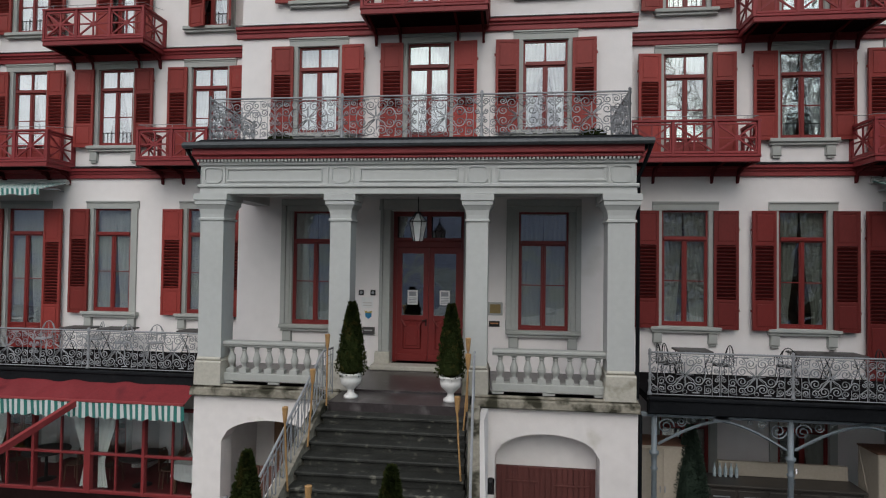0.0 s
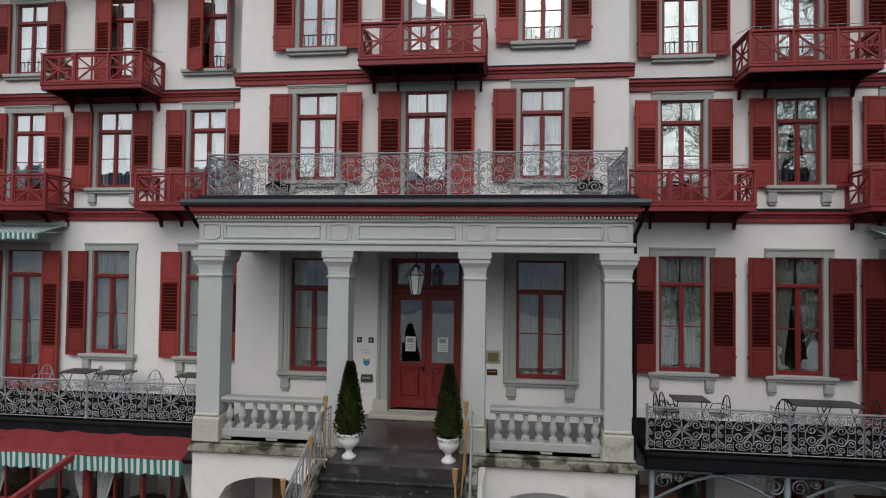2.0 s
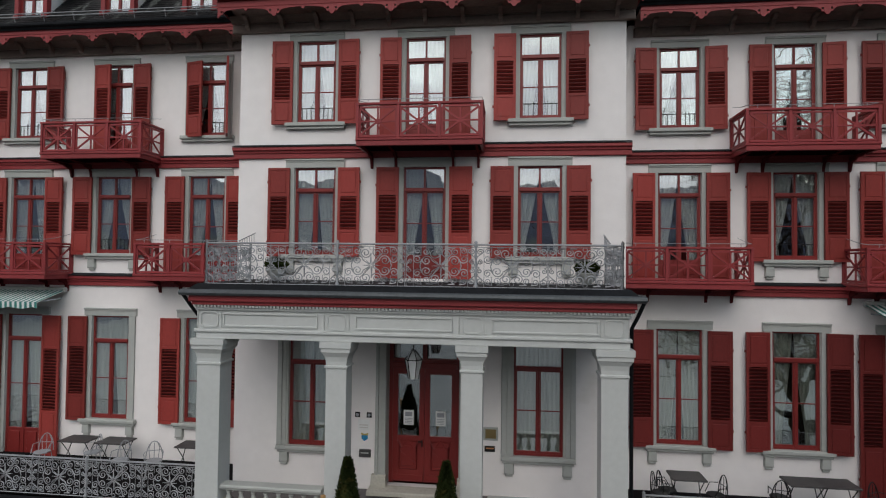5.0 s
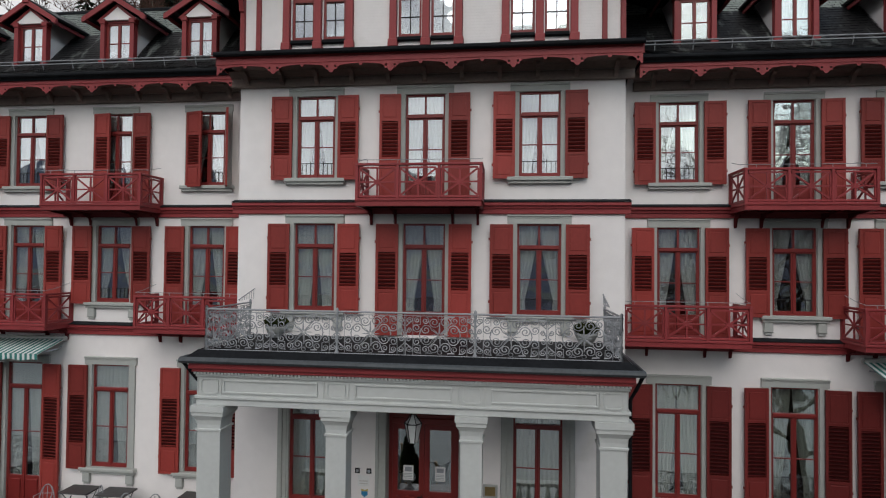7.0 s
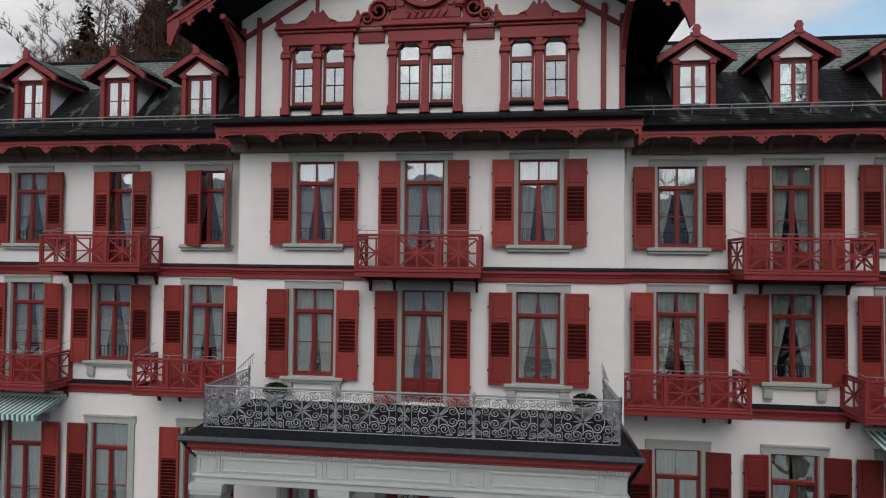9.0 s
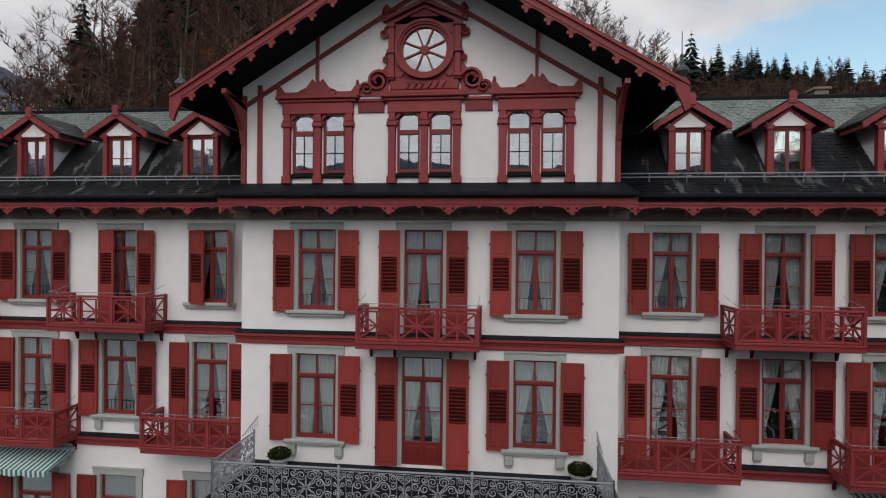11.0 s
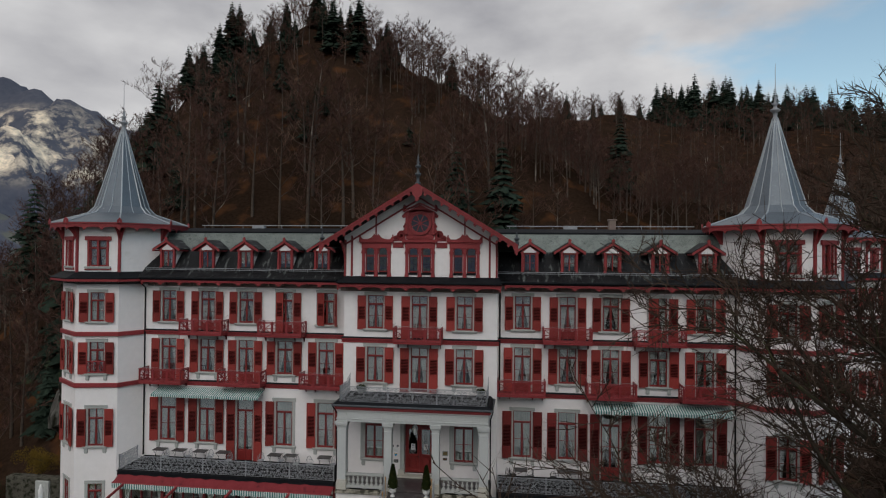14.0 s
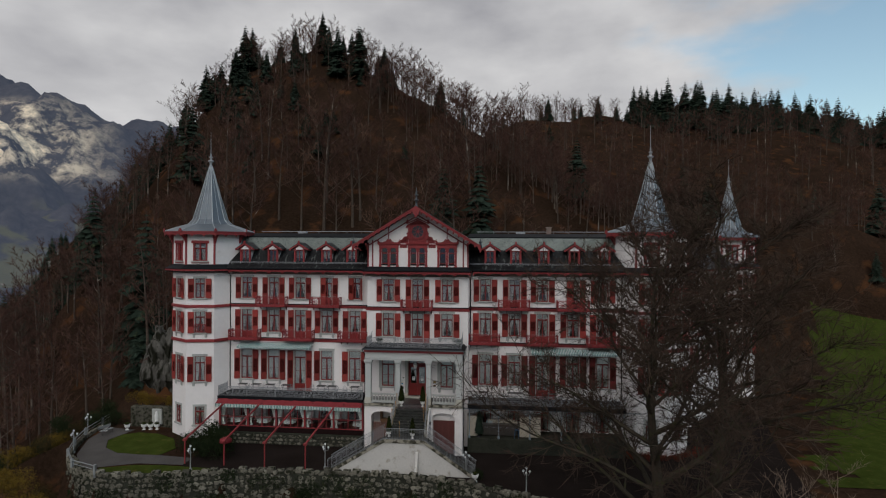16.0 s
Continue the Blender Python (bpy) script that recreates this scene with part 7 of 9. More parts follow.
def far_material():
    m = surface("hazy_far_mountain", (0.05, 0.046, 0.045), 0.95, spec=0.0, var=0.45, big=0.004, fine=0.05, bump=0.6, bump_scale=0.02, bump_dist=20)
    nt = m.node_tree
    b = nt.nodes["Principled BSDF"]
    old = b.inputs["Base Color"].links[0].from_socket
    geo = nt.nodes.new("ShaderNodeNewGeometry")
    # pale cliffs on the western flank, their sunshine put into the colour
    n = nt.nodes.new("ShaderNodeTexNoise")
    n.inputs["Scale"].default_value, n.inputs["Detail"].default_value, n.inputs["Roughness"].default_value = 0.011, 12.0, 0.72
    link(nt, geo.outputs["Position"], n.inputs["Vector"])
    sep = nt.nodes.new("ShaderNodeSeparateXYZ")
    link(nt, geo.outputs["Position"], sep.inputs[0])
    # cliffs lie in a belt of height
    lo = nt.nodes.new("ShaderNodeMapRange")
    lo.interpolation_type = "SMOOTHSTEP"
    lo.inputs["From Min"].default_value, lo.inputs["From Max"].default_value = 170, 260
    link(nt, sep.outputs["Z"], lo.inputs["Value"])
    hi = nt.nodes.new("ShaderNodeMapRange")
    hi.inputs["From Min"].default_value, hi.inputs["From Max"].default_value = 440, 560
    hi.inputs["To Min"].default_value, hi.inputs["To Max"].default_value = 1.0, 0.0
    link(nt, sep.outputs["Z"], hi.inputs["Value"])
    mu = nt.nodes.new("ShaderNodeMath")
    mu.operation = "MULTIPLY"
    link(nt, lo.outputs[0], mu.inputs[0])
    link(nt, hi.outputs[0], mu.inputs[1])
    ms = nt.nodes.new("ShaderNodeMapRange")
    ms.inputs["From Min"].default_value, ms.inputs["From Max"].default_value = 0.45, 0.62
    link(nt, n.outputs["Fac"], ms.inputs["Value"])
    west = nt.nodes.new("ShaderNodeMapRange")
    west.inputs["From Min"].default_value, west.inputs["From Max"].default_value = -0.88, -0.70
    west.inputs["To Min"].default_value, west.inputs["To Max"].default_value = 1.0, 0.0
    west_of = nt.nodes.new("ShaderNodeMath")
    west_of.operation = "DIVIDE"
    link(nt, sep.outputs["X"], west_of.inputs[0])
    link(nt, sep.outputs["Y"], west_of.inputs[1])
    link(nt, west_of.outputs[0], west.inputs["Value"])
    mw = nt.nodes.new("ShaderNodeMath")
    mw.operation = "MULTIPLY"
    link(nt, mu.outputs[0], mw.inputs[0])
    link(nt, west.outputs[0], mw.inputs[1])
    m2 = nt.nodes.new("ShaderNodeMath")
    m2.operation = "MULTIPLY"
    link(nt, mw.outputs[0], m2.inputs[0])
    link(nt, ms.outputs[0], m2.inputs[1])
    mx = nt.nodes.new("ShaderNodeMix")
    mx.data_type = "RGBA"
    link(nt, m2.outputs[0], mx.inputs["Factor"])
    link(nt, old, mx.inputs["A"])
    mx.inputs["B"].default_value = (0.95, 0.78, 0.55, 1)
    # meadows and fields on the valley floor
    n5 = nt.nodes.new("ShaderNodeTexNoise")
    n5.inputs["Scale"].default_value, n5.inputs["Detail"].default_value = 0.008, 4.0
    link(nt, geo.outputs["Position"], n5.inputs["Vector"])
    f5 = nt.nodes.new("ShaderNodeMapRange")
    f5.inputs["From Min"].default_value, f5.inputs["From Max"].default_value = 0.5, 0.56
    link(nt, n5.outputs["Fac"], f5.inputs["Value"])
    low = nt.nodes.new("ShaderNodeMapRange")
    low.inputs["From Min"].default_value, low.inputs["From Max"].default_value = 80, 150
    low.inputs["To Min"].default_value, low.inputs["To Max"].default_value = 1.0, 0.0
    link(nt, sep.outputs["Z"], low.inputs["Value"])
    m5 = nt.nodes.new("ShaderNodeMath")
    m5.operation = "MULTIPLY"
    link(nt, f5.outputs[0], m5.inputs[0])
    link(nt, low.outputs[0], m5.inputs[1])
    mf = nt.nodes.new("ShaderNodeMix")
    mf.data_type = "RGBA"
    link(nt, m5.outputs[0], mf.inputs["Factor"])
    link(nt, mx.outputs["Result"], mf.inputs["A"])
    mf.inputs["B"].default_value = (0.085, 0.08, 0.04, 1)
    link(nt, mf.outputs["Result"], b.inputs["Base Color"])
    # bluish haze of distance, put in as a faint glow of the slopes
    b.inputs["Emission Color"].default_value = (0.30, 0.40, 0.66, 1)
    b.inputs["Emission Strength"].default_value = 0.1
    return m


def far_range(name, a0, a1, r0, r1, ridge, seed, label):
    """Mountains on an arc about the house: a0 to a1 degrees to the left of north, rising from r0 to r1."""
    az = np.radians(np.arange(a0, a1 + 0.01, 0.5))
    rr = np.linspace(0, 1, 46)
    A, U = np.meshgrid(az, rr)
    r = r0 + (r1 - r0) * U
    X, Y = -np.sin(A) * r, np.cos(A) * r
    top = np.interp(np.degrees(A), [p[0] for p in ridge], [p[1] for p in ridge])
    Z = np.empty_like(X)
    for idx in np.ndindex(X.shape):
        p = Vector((X[idx] * 0.0035, Y[idx] * 0.0035, seed))
        nz = noise.fractal(p, 1.0, 2.1, 6) * 0.16 + noise.fractal(p * 4, 0.9, 2.1, 4) * 0.04
        u = U[idx]
        prof = 0.20 * min(u / 0.34, 1) + 0.80 * max(0.0, (u - 0.34) / 0.56) ** 1.1 if u < 0.9 else 1.0 - (u - 0.9) * 2
        Z[idx] = -112 + (top[idx] + 112) * max(0.0, prof + nz * min(1, u * 3))
    v = np.stack([X.ravel(), Y.ravel(), Z.ravel()], 1)
    n, mrow = len(az), len(rr)
    i = np.arange(n * mrow).reshape(mrow, n)
    q = np.stack([i[:-1, :-1], i[1:, :-1], i[1:, 1:], i[:-1, 1:]], -1).reshape(-1, 4)
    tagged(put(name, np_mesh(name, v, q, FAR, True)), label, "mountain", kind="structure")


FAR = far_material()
far_range("backdrop", 24, 74, 900, 3000, [(24, 520), (30, 560), (33, 585), (37, 610), (43.5, 670), (50, 720), (74, 620)], 1.7, "distant hazy mountain flank with pale sunlit cliffs under cloud")
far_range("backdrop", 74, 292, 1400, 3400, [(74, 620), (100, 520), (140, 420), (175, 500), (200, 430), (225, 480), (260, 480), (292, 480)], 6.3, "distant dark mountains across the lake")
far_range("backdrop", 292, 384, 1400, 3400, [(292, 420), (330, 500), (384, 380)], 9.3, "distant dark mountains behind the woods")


# the town on the valley floor
town_r = random.Random(8)
town = Shape()
for k in range(300):
    az, r = math.radians(town_r.uniform(36, 48)), town_r.uniform(930, 1330)
    x, y = -math.sin(az) * r, math.cos(az) * r
    w, d, h, zb = town_r.uniform(3, 8), town_r.uniform(3, 6), town_r.uniform(3, 6), -112 + (r - 900) * 0.2
    a = town_r.uniform(0, 3.1)
    m = Matrix.Translation((x, y, zb)) @ Matrix.Rotation(a, 4, "Z")
    town.poly([m @ Vector(p) for p in ((-w, -d, -9), (w, -d, -9), (w, d, -9), (-w, d, -9), (-w, -d, h), (w, -d, h), (w, d, h), (-w, d, h), (-w, 0, h + 3), (w, 0, h + 3))],
              [(0, 1, 5, 4), (1, 2, 6, 9, 5), (2, 3, 7, 6), (3, 0, 4, 8, 7), (4, 5, 9, 8), (6, 7, 8, 9)])
tagged(put("town_houses", town.mesh("town_houses", surface("pale_far_plaster", (0.17, 0.155, 0.145), 0.9, var=0.5, big=0.02, fine=0.05, bump=0, spec=0.05))), "pale houses of a town far down the valley", "houses", kind="stuff")


# ---- woods ----
BARK = surface("grey_brown_bark", (0.085, 0.067, 0.054), 0.9, spec=0.0, var=0.4, big=0.15, fine=3, bump=0.4, bump_scale=12, tint=(0.30, 0.265, 0.225), tint_at=0.6)
TWIGS = surface("bare_reddish_twigs", (0.078, 0.043, 0.034), 0.9, spec=0.0, var=0.45, big=0.09, fine=1.5, bump=0, tint=(0.15, 0.095, 0.068), tint_at=0.57)
FIR = surface("dark_fir_needles", (0.026, 0.038, 0.028), 0.85, spec=0.0, var=0.5, big=0.2, fine=2.5, bump=0, tint=(0.05, 0.06, 0.03), tint_at=0.6)


def tree_arrays(seed, height_m, limbs=12, subs=7, twigs=7, spread=0.33, tw=2.1):
    """Wood and twig triangles of a bare tree: a tapered leaning trunk, limbs, branches and fine twigs."""
    rnd = random.Random(seed)
    wood, fine = Shape(), Shape()
    H = height_m

    def sliver(s, a, b, w):
        a, b = Vector(a), Vector(b)
        d = (b - a)
        side = d.cross(Vector((rnd.uniform(-1, 1), rnd.uniform(-1, 1), rnd.uniform(-1, 1))))
        side = side.normalized() * w if side.length > 1e-5 else Vector((w, 0, 0))
        s.poly([a - side, a + side, b], [(0, 1, 2)])

    bend = Vector((rnd.uniform(-0.06, 0.06), rnd.uniform(-0.06, 0.06), 0)) * H
    trunk = [Vector((0, 0, -0.6)) + bend * (u * u) + Vector((0, 0, H * 0.9 * u + (0.6 if u else 0))) for u in (0, 0.2, 0.4, 0.6, 0.8, 1.0)]
    r0 = H * 0.011
    wood.tube(trunk, [r0 * q for q in (1.15, 0.9, 0.72, 0.5, 0.28, 0.05)], 5, False)
    for i in range(limbs):
        u = 0.28 + 0.68 * (i + rnd.random()) / limbs
        k = min(int(u * 5), 4)
        p = trunk[k].lerp(trunk[k + 1], u * 5 - k)
        a = i * 2.4 + rnd.uniform(-0.5, 0.5)
        ln = H * spread * (1.15 - u * 0.75) * rnd.uniform(0.75, 1.2)
        rise = rnd.uniform(0.45, 1.0)
        d = Vector((math.cos(a), math.sin(a), rise)).normalized()
        q = p + d * ln * 0.5
        e = q + (d + Vector((0, 0, 0.45))).normalized() * ln * 0.55
        rl = r0 * 0.38 * (1.15 - u * 0.7)
        wood.tube([p, q, e], [rl, rl * 0.6, rl * 0.12], 3, False)
        for j in range(subs):
            v = 0.25 + 0.75 * (j + rnd.random()) / subs
            b0 = p.lerp(q, v * 2) if v < 0.5 else q.lerp(e, v * 2 - 1)
            bd = (d * 0.7 + Vector((rnd.uniform(-1, 1), rnd.uniform(-1, 1), rnd.uniform(-0.1, 1.0)))).normalized()
            bl = ln * rnd.uniform(0.28, 0.5)
            b1 = b0 + bd * bl
            sliver(fine, b0, b1, rl * 0.45)
            sliver(fine, b0, b1, rl * 0.45)
            for t in range(twigs):
                w = rnd.uniform(0.15, 1.0)
                c0 = b0.lerp(b1, w)
                cd = (bd * 0.8 + Vector((rnd.uniform(-1, 1), rnd.uniform(-1, 1), rnd.uniform(-0.3, 1.0)))).normalized()
                c1 = c0 + cd * bl * rnd.uniform(0.35, 0.75)
                sliver(fine, c0, c1, H * 0.0011 * tw)
                if t % 2 == 0:
                    m = c0.lerp(c1, 0.5)
                    sliver(fine, m, m + (cd + Vector((rnd.uniform(-1, 1), rnd.uniform(-1, 1), rnd.uniform(-0.5, 0.8)))).normalized() * bl * 0.35, H * 0.0009 * tw)
    return wood, fine


def fir_arrays(seed, H):
    """Trunk and drooping layered boughs of a fir, ragged in outline."""
    rnd = random.Random(seed)
    wood, leaf = Shape(), Shape()
    wood.tube([(0, 0, -0.5), (0, 0, H * 0.5), (0, 0, H)], [H * 0.012, H * 0.007, 0.01], 5, False)
    layers = 22
    for i in range(layers):
        u = i / layers
        z = H * (0.14 + 0.85 * u)
        R = H * 0.24 * (1 - u) ** 0.85 * rnd.uniform(0.66, 1.18) + 0.2
        n = 10 if u < 0.7 else 6
        for k in range(n):
            a = 2 * math.pi * (k + rnd.random() * 0.7) / n + i
            r = R * rnd.uniform(0.6, 1.15)
            d = Vector((math.cos(a), math.sin(a), 0))
            s = Vector((-math.sin(a), math.cos(a), 0))
            p0 = Vector((0, 0, z))
            tip = p0 + d * r + Vector((0, 0, -r * rnd.uniform(0.25, 0.6)))
            mid = p0 + d * r * 0.55 + Vector((0, 0, -r * 0.12))
            w = r * 0.24 + 0.05
            hang = Vector((0, 0, -w * 0.9))
            leaf.poly([p0, mid + s * w + hang, tip, mid - s * w + hang, mid], [(0, 1, 4), (1, 2, 4), (2, 3, 4), (3, 0, 4)])
            for j in range(2):
                q = p0.lerp(tip, rnd.uniform(0.4, 0.9))
                leaf.poly([q, q + s * w * rnd.choice((-1.4, 1.4)) + d * w * 0.5 + hang * 0.7, q + d * w * 0.8 + hang * 0.2], [(0, 1, 2)])
    return wood, leaf


def tri(shape):
    v = np.array(shape.v, float)
    f = []
    for q in shape.f:
        for k in range(1, len(q) - 1):
            f.append((q[0], q[k], q[k + 1]))
    return v, np.array(f, int)


def scatter(name, templates, spots, material, label, category):
    """One mesh of many copies: spots are (template, x, y, z, scale, turn)."""
    vs, fs, n = [], [], 0
    for t, x, y, z, sc, a in spots:
        v, f = templates[t]
        c, s = math.cos(a), math.sin(a)
        p = v * sc
        vs.append(np.stack([p[:, 0] * c - p[:, 1] * s + x, p[:, 0] * s + p[:, 1] * c + y, p[:, 2] + z], 1))
        fs.append(f + n)
        n += len(v)
    me = np_mesh(name, np.concatenate(vs), np.concatenate(fs), material)
    return tagged(put(name, me), label, category, kind="stuff")


bare = [tree_arrays(s, 1.0 * h) for s, h in ((1, 17), (2, 19), (3, 15), (4, 18), (5, 13))]
firs = [fir_arrays(s, h) for s, h in ((11, 17), (12, 15), (13, 19), (14, 12))]
bw, bt = [tri(a) for a, _ in bare], [tri(b) for _, b in bare]
fw, fl_ = [tri(a) for a, _ in firs], [tri(b) for _, b in firs]
wr = random.Random(21)
spots_b, spots_f = [], []


def try_spot(x, y, fir, grow=1.0):
    z = float(height(x, y))
    if fir:
        spots_f.append((wr.randrange(4), x, y, z - 0.3, wr.uniform(0.55, 1.12) * grow, wr.uniform(0, 6.3)))
    else:
        spots_b.append((wr.randrange(5), x, y, z - 0.3, wr.uniform(0.75, 1.15) * grow, wr.uniform(0, 6.3)))


# main hill
for gx in np.arange(-165, 120, 4.8):
    for gy in np.arange(8, 134, 4.8):
        x, y = gx + wr.uniform(-2.2, 2.2), gy + wr.uniform(-2.2, 2.2)
        top_y = float(ramp(x, BACK))
        if y < float(ramp(x, FOOT)) + 3 or (-30 < x < 44 and y < 24) or y > top_y + 4:
            continue
        if x > 52 and y < 46:
            continue
        if -34 < x < -6 and y < 36 and wr.random() < 0.45:
            continue
        near_top = y > top_y - 26
        p = 0.05 + near_top * (0.6 * (x < -66) + 0.25 * (-66 <= x < -22)) + 0.35 * (-58 < x < -40 and y > 50) + 0.45 * (-104 < x < -80 and y > 60)
        if wr.random() < 0.1:
            continue
        try_spot(x, y, wr.random() < p, 1.1 if -44 < x < 6 and y < 46 else (0.6 if near_top else 0.9))
# a closer stand along the crest
for gx in np.arange(-120, 34, 3.0):
    for dy in (-5, 1, 7, 13):
        x = gx + wr.uniform(-1.4, 1.4)
        y = float(ramp(x, BACK)) + dy + wr.uniform(-2.5, 2.5)
        firs_here = 0.8 if x < -52 else (0.6 if -42 < x < -16 else 0.12)
        try_spot(x, y, wr.random() < firs_here, wr.uniform(0.45, 0.75))
# far ridge
for gx in np.arange(4, 290, 7.0):
    for gy in np.arange(84, 330, 11.0):
        x, y = gx + wr.uniform(-3.2, 3.2), gy + wr.uniform(-4.5, 4.5)
        if y < float(ramp(x, BACK)) + 16 or x > 0.7 * (y + 60):
            continue
        tall = y > 262 and x > 84
        p = 0.96 if tall else (0.4 if y > 262 and x > 50 else (0.15 if y > 230 else 0.04))
        if p < 0.5 and wr.random() < 0.2:
            continue
        try_spot(x, y, wr.random() < p, 1.45 if tall else (0.8 if y > 262 else (1.0 if y > 200 else 0.95)))
# the dense dark stand on top of it
for gx in np.arange(84, 280, 4.4):
    for gy in (268, 277, 286, 296):
        x, y = gx + wr.uniform(-1.8, 1.8), gy + wr.uniform(-3.5, 3.5)
        if wr.random() < 0.12 + 0.5 * (178 < x < 192):
            continue
        try_spot(x, y, True, wr.uniform(1.3, 1.55))
# low fuzz along the eastern shoulder
for gx in np.arange(-20, 40, 1.9):
    for dy in (-7, -2, 4):
        x = gx + wr.uniform(-0.9, 0.9)
        y = float(ramp(x, BACK)) + dy + wr.uniform(-2, 2)
        try_spot(x, y, False, wr.uniform(0.42, 0.62))
# wooded slope to the west and below the terrace
for gx in np.arange(-150, -36, 5.5):
    for gy in np.arange(-60, 10, 5.5):
        x, y = gx + wr.uniform(-2.4, 2.4), gy + wr.uniform(-2.4, 2.4)
        if x > -38 and y > -14:
            continue
        try_spot(x, y, wr.random() < 0.04, 0.7)
scatter("woods", bw, spots_b, BARK, "bare grey trunks of the hillside woods", "trees")
scatter("woods_twigs", bt, spots_b, TWIGS, "bare reddish-brown winter crowns of the hillside woods", "trees")
scatter("fir_trunks", fw, spots_f, BARK, "trunks of the dark firs on the ridge", "trees")
scatter("fir_woods", fl_, spots_f, FIR, "dark green firs along the wooded ridge", "trees")


# ---- glazed terrace room under the west gallery ----
VY = -2.72
ver = thing("verandah", "red-framed glazed terrace room under the gallery", "verandah", (0, 0, 0))
rw = Shape().bevelbox(-19.3, -4.95, VY - 0.12, VY + 0.2, GROUND, -1.75, 0.03)
low = part("parapet", rw, DARKRUBBLE, ver, "rough stone parapet wall")
stone_r = random.Random(5)


def stone_mesh(seed):
    r = random.Random(seed)
    s = Shape()
    pts = []
    for k in range(7):
        a = 2 * math.pi * k / 7 + r.uniform(-0.25, 0.25)
        pts.append((0.5 * math.cos(a) * r.uniform(0.8, 1.05), 0, 0.5 * math.sin(a) * r.uniform(0.8, 1.05)))
    base = len(s.v)
    n = len(pts)
    top = [(p[0] * 0.72, -0.5 + r.uniform(-0.08, 0.08), p[2] * 0.72) for p in pts]
    mid = [(p[0], -0.25, p[2]) for p in pts]
    s.poly(pts + mid + top, [(k, (k + 1) % n, n + (k + 1) % n, n + k) for k in range(n)] + [(n + k, n + (k + 1) % n, 2 * n + (k + 1) % n, 2 * n + k) for k in range(n)] + [tuple(range(2 * n, 3 * n))])
    return s.mesh("stone", RUBBLE)


STONES = [stone_mesh(k) for k in range(8)]
x = -19.2
while x < -5.1:
    for i, z in enumerate((-2.72, -2.4, -2.05)):
        w = stone_r.uniform(0.32, 0.55)
        put("stone", STONES[stone_r.randrange(8)], low, (x + stone_r.uniform(-0.1, 0.1) + (i % 2) * 0.2, VY - 0.1, z), scale=(w, stone_r.uniform(0.1, 0.2), stone_r.uniform(0.26, 0.36)))
    x += 0.47
for k in range(11):
    x = -19.2 + k * 14.2 / 10
    big = k % 2 == 0
    w = 0.09 if big else 0.045
    part("post", Shape().bevelbox(x - w, x + w, VY - 0.06, VY + 0.06, -1.25, 1.3, 0.012), RED, ver)
part("kick_panel", Shape().bevelbox(-19.3, -4.95, VY - 0.03, VY + 0.03, -1.75, -1.25, 0.01), DARKBOARD, ver, "dark boards below the glass")
rail = Shape()
for z, h in ((-1.25, 0.08), (-0.35, 0.06), (0.75, 0.07), (1.22, 0.1)):
    rail.bevelbox(-19.3, -4.95, VY - 0.045, VY + 0.045, z, z + h, 0.01)
part("rail", rail, RED, ver, "red glazing rails")
for k in range(10):
    xa = -19.2 + k * 1.42
    put("pane", pane_mesh(1.3, 0.82, CLEAR), ver, (xa + 0.71, VY, -1.17))
    put("pane", pane_mesh(1.3, 1.03, CLEAR), ver, (xa + 0.71, VY, -0.29))
    part("glazing_bar", Shape().box(xa + 0.69, xa + 0.73, VY - 0.03, VY + 0.03, -1.17, 0.75), RED, ver)
for k in range(6):
    x = -19.2 + k * 2.84
    for sx in (-1, 1):
        if (k == 0 and sx < 0) or (k == 5 and sx > 0):
            continue
        s = Shape()
        rows, cols = 14, 12
        base = len(s.v)
        for i in range(rows + 1):
            u = i / rows
            wd = 0.62 * (1 - 0.75 * min(u / 0.75, 1) ** 1.3) + (0.12 * (u - 0.75) / 0.25 if u > 0.75 else 0)
            for j in range(cols + 1):
                q = j / cols
                s.v.append((x + sx * (0.1 + wd * q), VY + 0.22 + 0.03 * math.sin(q * 20 + k), 1.2 - 2.4 * u))
        for i in range(rows):
            for j in range(cols):
                a = base + i * (cols + 1) + j
                s.f.append((a, a + 1, a + cols + 2, a + cols + 1))
        part("curtain", s, CURTAIN, ver, "white tied-back curtain", True)
sw = Shape()
base = len(sw.v)
n = 240
for i in range(n + 1):
    xx = -19.2 + 14.2 * i / n
    dep = 0.28 * abs(math.sin(math.pi * i * 20 / n)) ** 0.6 + 0.1
    sw.v += [(xx, VY + 0.12 + 0.03 * math.sin(i), 1.2), (xx, VY + 0.14 + 0.03 * math.sin(i), 1.1 - dep)]
for i in range(n):
    a = base + 2 * i
    sw.f.append((a, a + 2, a + 3, a + 1))
part("swag", sw, CURTAIN, ver, "white scalloped swag curtain", True)
fl2 = Shape().box(-19.3, -4.95, VY, 0.0, -1.52, -1.45)
part("floor", fl2, surface("dark_red_floor", (0.17, 0.022, 0.024), 0.6, var=0.3), ver, "dark red floor")
bw_ = Shape().box(-19.3, -19.2, VY, 0.0, GROUND, 1.3)
part("end_wall", bw_, STUCCO, ver)


def arch_piers():
    s = Shape()
    for x in LEFT_X:
        s.bevelbox(x + 1.1, x + 1.6, -0.5, 0.0, GROUND, 1.4, 0.02)
    return s


part("pier", arch_piers(), PLINTH, ver, "white rendered piers")

